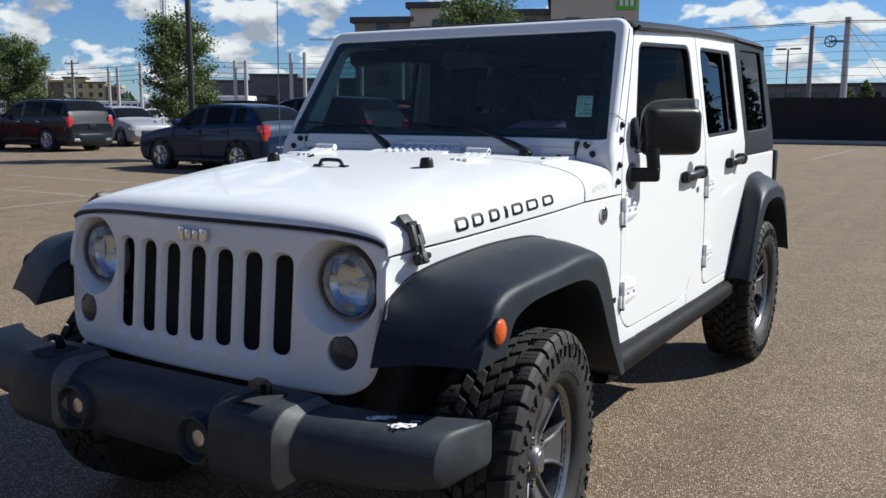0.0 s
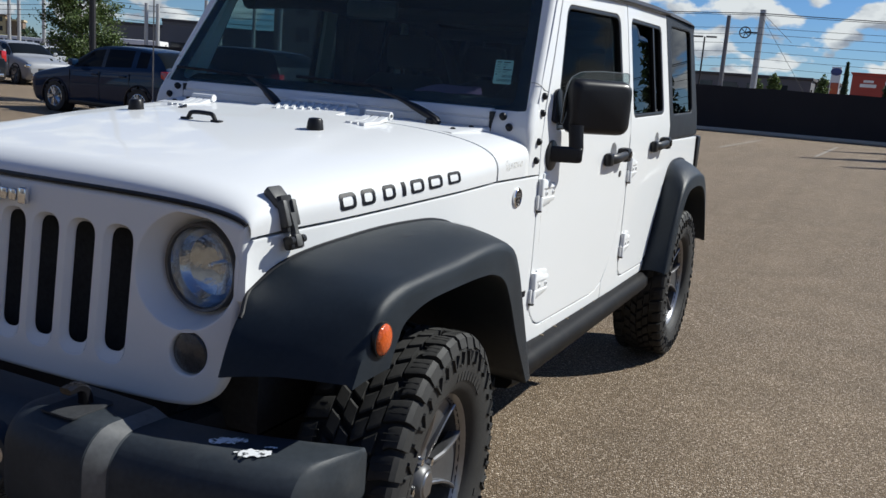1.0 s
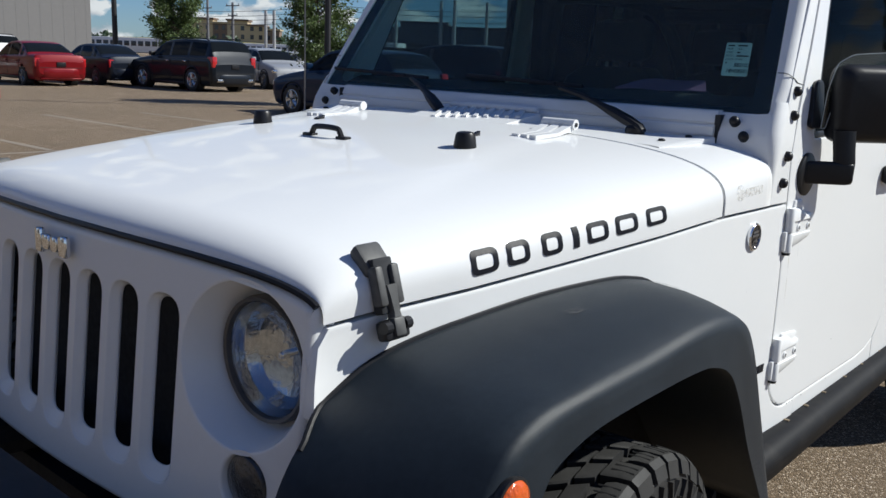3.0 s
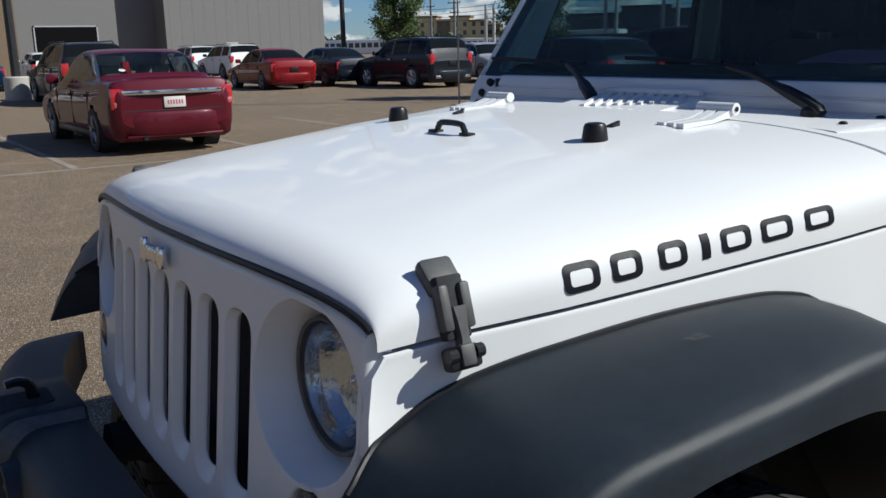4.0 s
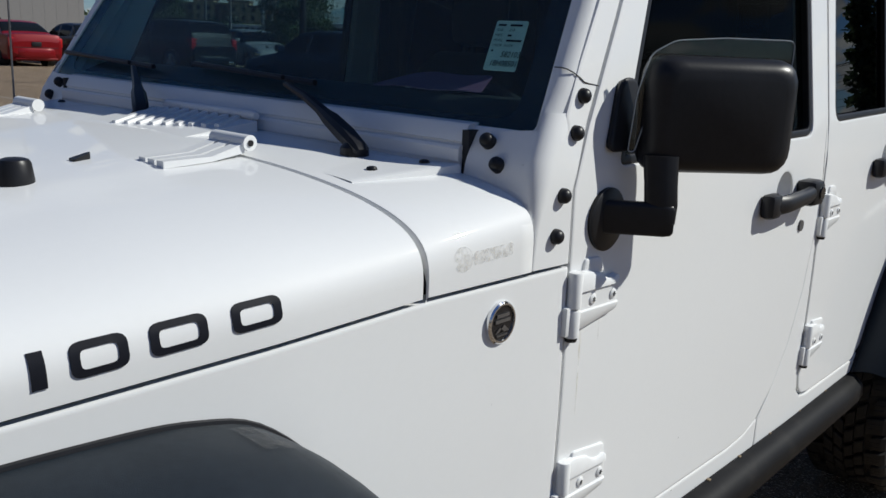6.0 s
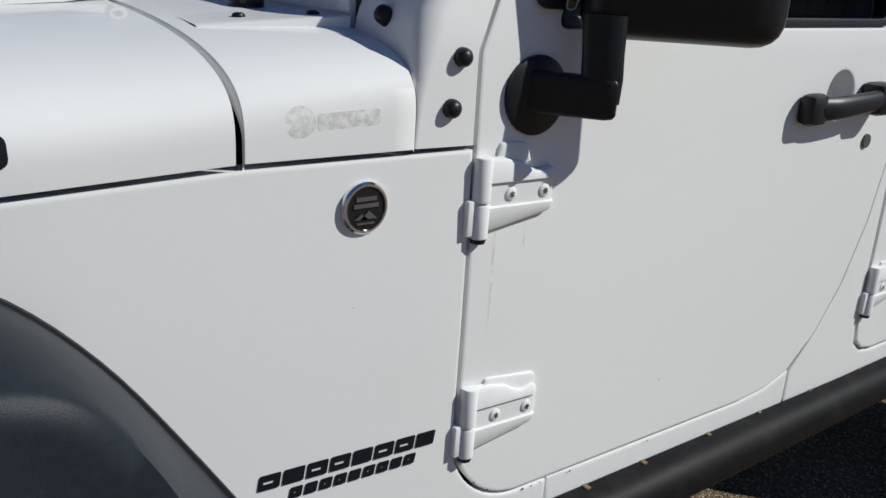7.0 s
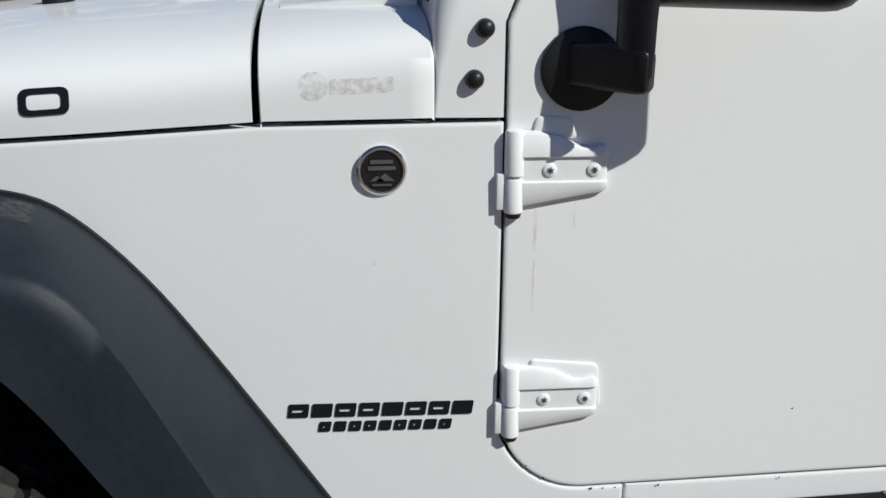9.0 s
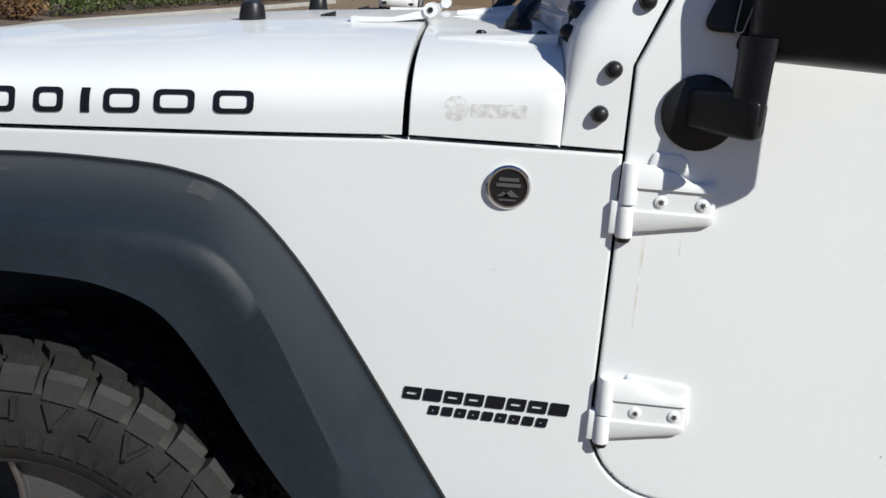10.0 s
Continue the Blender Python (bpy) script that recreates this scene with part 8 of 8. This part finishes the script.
            lathe(bm, [(R * 0.6, -0.18), (R * 0.97, -0.17), (R, -0.15), (R, -0.02), (R * 0.97, 0.006), (R * 0.80, 0.014), (R * 0.68, 0.008)], m, 36)
            tyre = part("wheel", bm, M_TYRE2, t)
            bm = bmesh.new()
            lathe(bm, [(R * 0.69, 0.006), (R * 0.65, 0.011), (R * 0.61, -0.008), (R * 0.60, -0.05), (0.0, -0.05)], m, 32)
            for k in range(5):
                a = 2 * math.pi * k / 5 + cx
                for d in (-0.16, 0.16):
                    p, q = m @ Vector((0.04 * math.cos(a), 0.04 * math.sin(a), 0.0)), m @ Vector((R * 0.63 * math.cos(a + d), R * 0.63 * math.sin(a + d), 0.004))
                    rod(bm, p, q, 0.03, 0.022, 5)
            part("rim", bm, rim or M_RIM, tyre)
        # lamps
        bm = bmesh.new()
        zl = curve(belt, 0.03) - 0.10
        box(bm, (X(0.055), sy * w * 0.80 - 0.17, zl - 0.08), (X(0.0) - 0.03, sy * w * 0.80 + 0.12, zl + 0.05), 0.03)
        part("headlight", bm, M_CHROME, t)
        bm = bmesh.new()
        zl = curve(belt, 0.97)
        if kind == "sedan":
            box(bm, (X(0.985) - 0.04, sy * w * 0.82 - 0.15, zl - 0.36), (X(0.93), sy * w * 0.82 + 0.135, zl - 0.06), 0.03)
        else:
            box(bm, (X(1.0) + 0.01, sy * w * 0.84 - 0.08, zl - 0.30), (X(0.94), sy * w * 0.84 + 0.12, zl + 0.06), 0.03)
        part("tail_lamp", bm, M_TAIL2, t, "red tail lamp")
    # rear: plate, bumper line, valance
    bm = bmesh.new()
    zl = curve(belt, 0.97)
    zp = zl - 0.27
    box(bm, (X(1.0) - 0.022, -0.155, zp - 0.075), (X(1.0) + 0.05, 0.155, zp + 0.075), 0.004)
    plate = part("number_plate", bm, M_PLATE if plate_seen else M_BLACK, t)
    bm = bmesh.new()
    for k in range(6 if plate_seen else 0):
        box(bm, (X(1.0) - 0.0245, -0.115 + k * 0.04, zp - 0.03), (X(1.0) - 0.021, -0.092 + k * 0.04, zp + 0.03))
    if plate_seen:
        part("plate_marks", bm, M_PLATERED, plate)
    bm = bmesh.new()
    box(bm, (X(1.0) - (0.0 if kind == "sedan" else 0.03), -w * 0.78, 0.24 if kind == "sedan" else 0.34), (X(0.96), w * 0.78, 0.28 if kind == "sedan" else 0.44), 0.02)
    part("rear_valance", bm, {"suv": M_SILVERTRIM, "sedan": material}.get(kind, M_BLACK), t)
    bm = bmesh.new()
    rings = []
    for i in range(15):
        v = -1 + i / 7
        xx = X(1.0) - 0.055 + 0.30 * abs(v) ** 5
        rings.append([Vector((xx + a, v * w * 0.955, b)) for a, b in ((0.16, 0.27), (0.05, 0.27), (0.012, 0.33), (0.0, 0.45), (0.004, 0.56), (0.03, 0.60), (0.16, 0.605))])
    loft(bm, rings)
    part("rear_bumper", bm, material, t, angle=50)
    bm = bmesh.new()
    box(bm, (X(1.0) - 0.005, -w * 0.80, 0.615), (X(0.985), w * 0.80, 0.627))
    part("bumper_seam", bm, M_VOID, t)
    bm = bmesh.new()
    box(bm, (X(0.0) - 0.04, -w * 0.55, 0.42), (X(0.0) + 0.012, w * 0.55, 0.62), 0.03)
    part("front_grille", bm, M_BLACK, t)
    if rear_bits == "chrome":
        bm = bmesh.new()
        rings = []
        for i in range(13):
            v = -1 + i / 6
            xx = X(1.0) - 0.034 + 0.075 * abs(v) ** 4
            rings.append([Vector((xx + a, v * w * 0.80, zl - 0.125 + b)) for a, b in ((0.02, -0.034), (-0.014, -0.030), (-0.018, 0.0), (-0.014, 0.030), (0.02, 0.034))])
        loft(bm, rings)
        part("chrome_strip", bm, M_CHROME, t, "chrome strip over the number plate")
        bm = bmesh.new()
        rings = []
        for i in range(11):
            v = -1 + i / 5
            rings.append([Vector((X(0.955) + a + 0.03 * v * v, v * w * 0.80, zl + 0.055 - 0.05 * abs(v) ** 3 + b)) for a, b in ((0.07, -0.02), (-0.07, 0.012), (-0.07, 0.026), (0.07, 0.0))])
        loft(bm, rings)
        part("boot_spoiler", bm, material, t)
        bm = bmesh.new()
        rod(bm, (X(0.985), 0.45, 0.24), (X(1.0) - 0.03, 0.45, 0.24), 0.035, 0.035, 10)
        part("exhaust", bm, M_BLACK, t)
        for sy in (-1, 1):
            bm = bmesh.new()
            box(bm, (X(0.986) - 0.046, sy * w * 0.82 - 0.14, zl - 0.33), (X(0.95), sy * w * 0.82 + 0.10, zl - 0.24), 0.02)
            part("reversing_lamp", bm, M_PLATERED, t, "pale lower part of the tail lamp")
        bm = bmesh.new()
        lathe(bm, [(0.0, 0.0), (0.048, 0.0)], Matrix.Translation((X(0.815), w * 0.50, curve(fine, 0.815) + 0.014)) @ pose(0, 0, 0, 0, -24, 0), 20)
        part("window_sticker", bm, M_WHITESIGN, t, "round white sticker in the rear window")
    return t


P_MAROON = paint("maroon_paint", (0.085, 0.007, 0.015))
P_RED = paint("bright_red_paint", (0.17, 0.007, 0.010))
P_NAVY = paint("near_black_blue_paint", (0.010, 0.013, 0.022))
P_GREY = paint("dark_grey_blue_paint", (0.012, 0.015, 0.021))
P_BLUE = paint("deep_blue_paint", (0.005, 0.019, 0.052))
P_SILVER = paint("silver_paint", (0.30, 0.31, 0.33), 0.6)
P_WHITE2 = paint("plain_white_paint", (0.72, 0.72, 0.72), 0.0)
P_ORANGE = paint("burnt_orange_paint", (0.42, 0.075, 0.02))
P_DARK = paint("black_paint", (0.010, 0.011, 0.013))

car("parked_sedan", "maroon sedan with a chrome boot strip, parked tail-out", "sedan", P_MAROON, -13.5, 3.21, 180, rear_bits="chrome", clear=True, plate_seen=True)
car("parked_suv", "dark grey large SUV with split-spoke silver wheels", "suv", P_GREY, -26.6, 17.27, 183, rails=True, rim=M_SILVERTRIM)
car("parked_sedan", "near-black blue sedan parked between red and grey cars", "sedan", P_NAVY, -31.1, 16.17, 180)
car("parked_sedan", "bright red sedan parked tail-out", "sedan", P_RED, -30.7, 13.4, 178)
car("parked_suv", "silver compact SUV parked facing the lot", "small_suv", P_SILVER, -27.6, 21.6, -12)
car("parked_suv", "deep blue small SUV with alloy wheels", "small_suv", P_BLUE, -13.74, 13.28, 179, rim=M_SILVERTRIM)
car("parked_suv", "dark grey SUV beside a blue one", "suv", P_DARK, -13.4, 16.2, 180)
car("parked_hatchback", "burnt orange hatchback seen through glass", "small_suv", P_ORANGE, -13.2, 19.0, 180)
car("parked_suv", "black SUV parked by a concrete-footed pole", "suv", P_DARK, -27.4, 5.6, 180, rails=True)
car("parked_sedan", "dark blue sedan parked before the showroom", "sedan", P_BLUE, -40.5, 4.4, 180)
car("parked_suv", "white SUV with red tail lamps", "small_suv", P_WHITE2, -46.0, 8.2, 180)
car("parked_suv", "large white SUV with red tail lamps parked before the warehouse", "suv", P_WHITE2, -44.5, 17.3, 180, rails=True)
car("parked_suv", "white SUV parked before the warehouse", "suv", P_WHITE2, -52.0, 17.9, 180, rails=True)
car("parked_suv", "white car parked beside the hedge", "small_suv", P_WHITE2, -40.5, -3.0, 180)
for i, (x, y, k, p, s) in enumerate(((-37, 30, "sedan", P_SILVER, "silver sedan in the far row"), (-33.5, 31.5, "small_suv", P_WHITE2, "white small SUV in the far row"), (-29.5, 34, "sedan", P_SILVER, "silver sedan in the far row"), (-42, 27.5, "sedan", P_DARK, "black sedan in the far row"), (-25.5, 35, "suv", P_GREY, "dark grey SUV in the far row"))):
    car("parked_car", s, k, p, x, y, -80)


# long white coaches behind the lot
def coach(x, y, heading, length, label):
    t = thing("coach", label, "bus", "white coaches", Matrix.Translation((x, y, 0)) @ pose(0, 0, 0, 0, 0, heading))
    bm = bmesh.new()
    box(bm, (-length / 2, -1.25, 0.45), (length / 2, 1.25, 3.0), 0.18)
    part("body", bm, P_WHITE2, t)
    n = int(length / 1.4)
    for k in range(n):
        for s in (-1, 1):
            bm = bmesh.new()
            xx = -length / 2 + 0.9 + k * 1.35
            box(bm, (xx - 0.5, s * 1.25 - 0.02, 1.6), (xx + 0.5, s * 1.25 + 0.02, 2.45), 0.01)
            part("window", bm, M_WINDOW, t)
    for xx in (-length * 0.32, length * 0.34):
        for s in (-1, 1):
            bm = bmesh.new()
            rod(bm, (xx, s * 1.02, 0.48), (xx, s * 1.27, 0.48), 0.48, 0.48, 20)
            part("wheel", bm, M_TYRE2, t)


coach(*at_az(-45.6, 110), 20, 9, "white motorhome parked behind the trees")
coach(*at_az(-50.4, 190), 30, 26, "long white coach with dark windows behind the lot")
coach(*at_az(-59.6, 170, 1.67, -1.3), 30, 22, "long white coach with dark windows behind the lot")
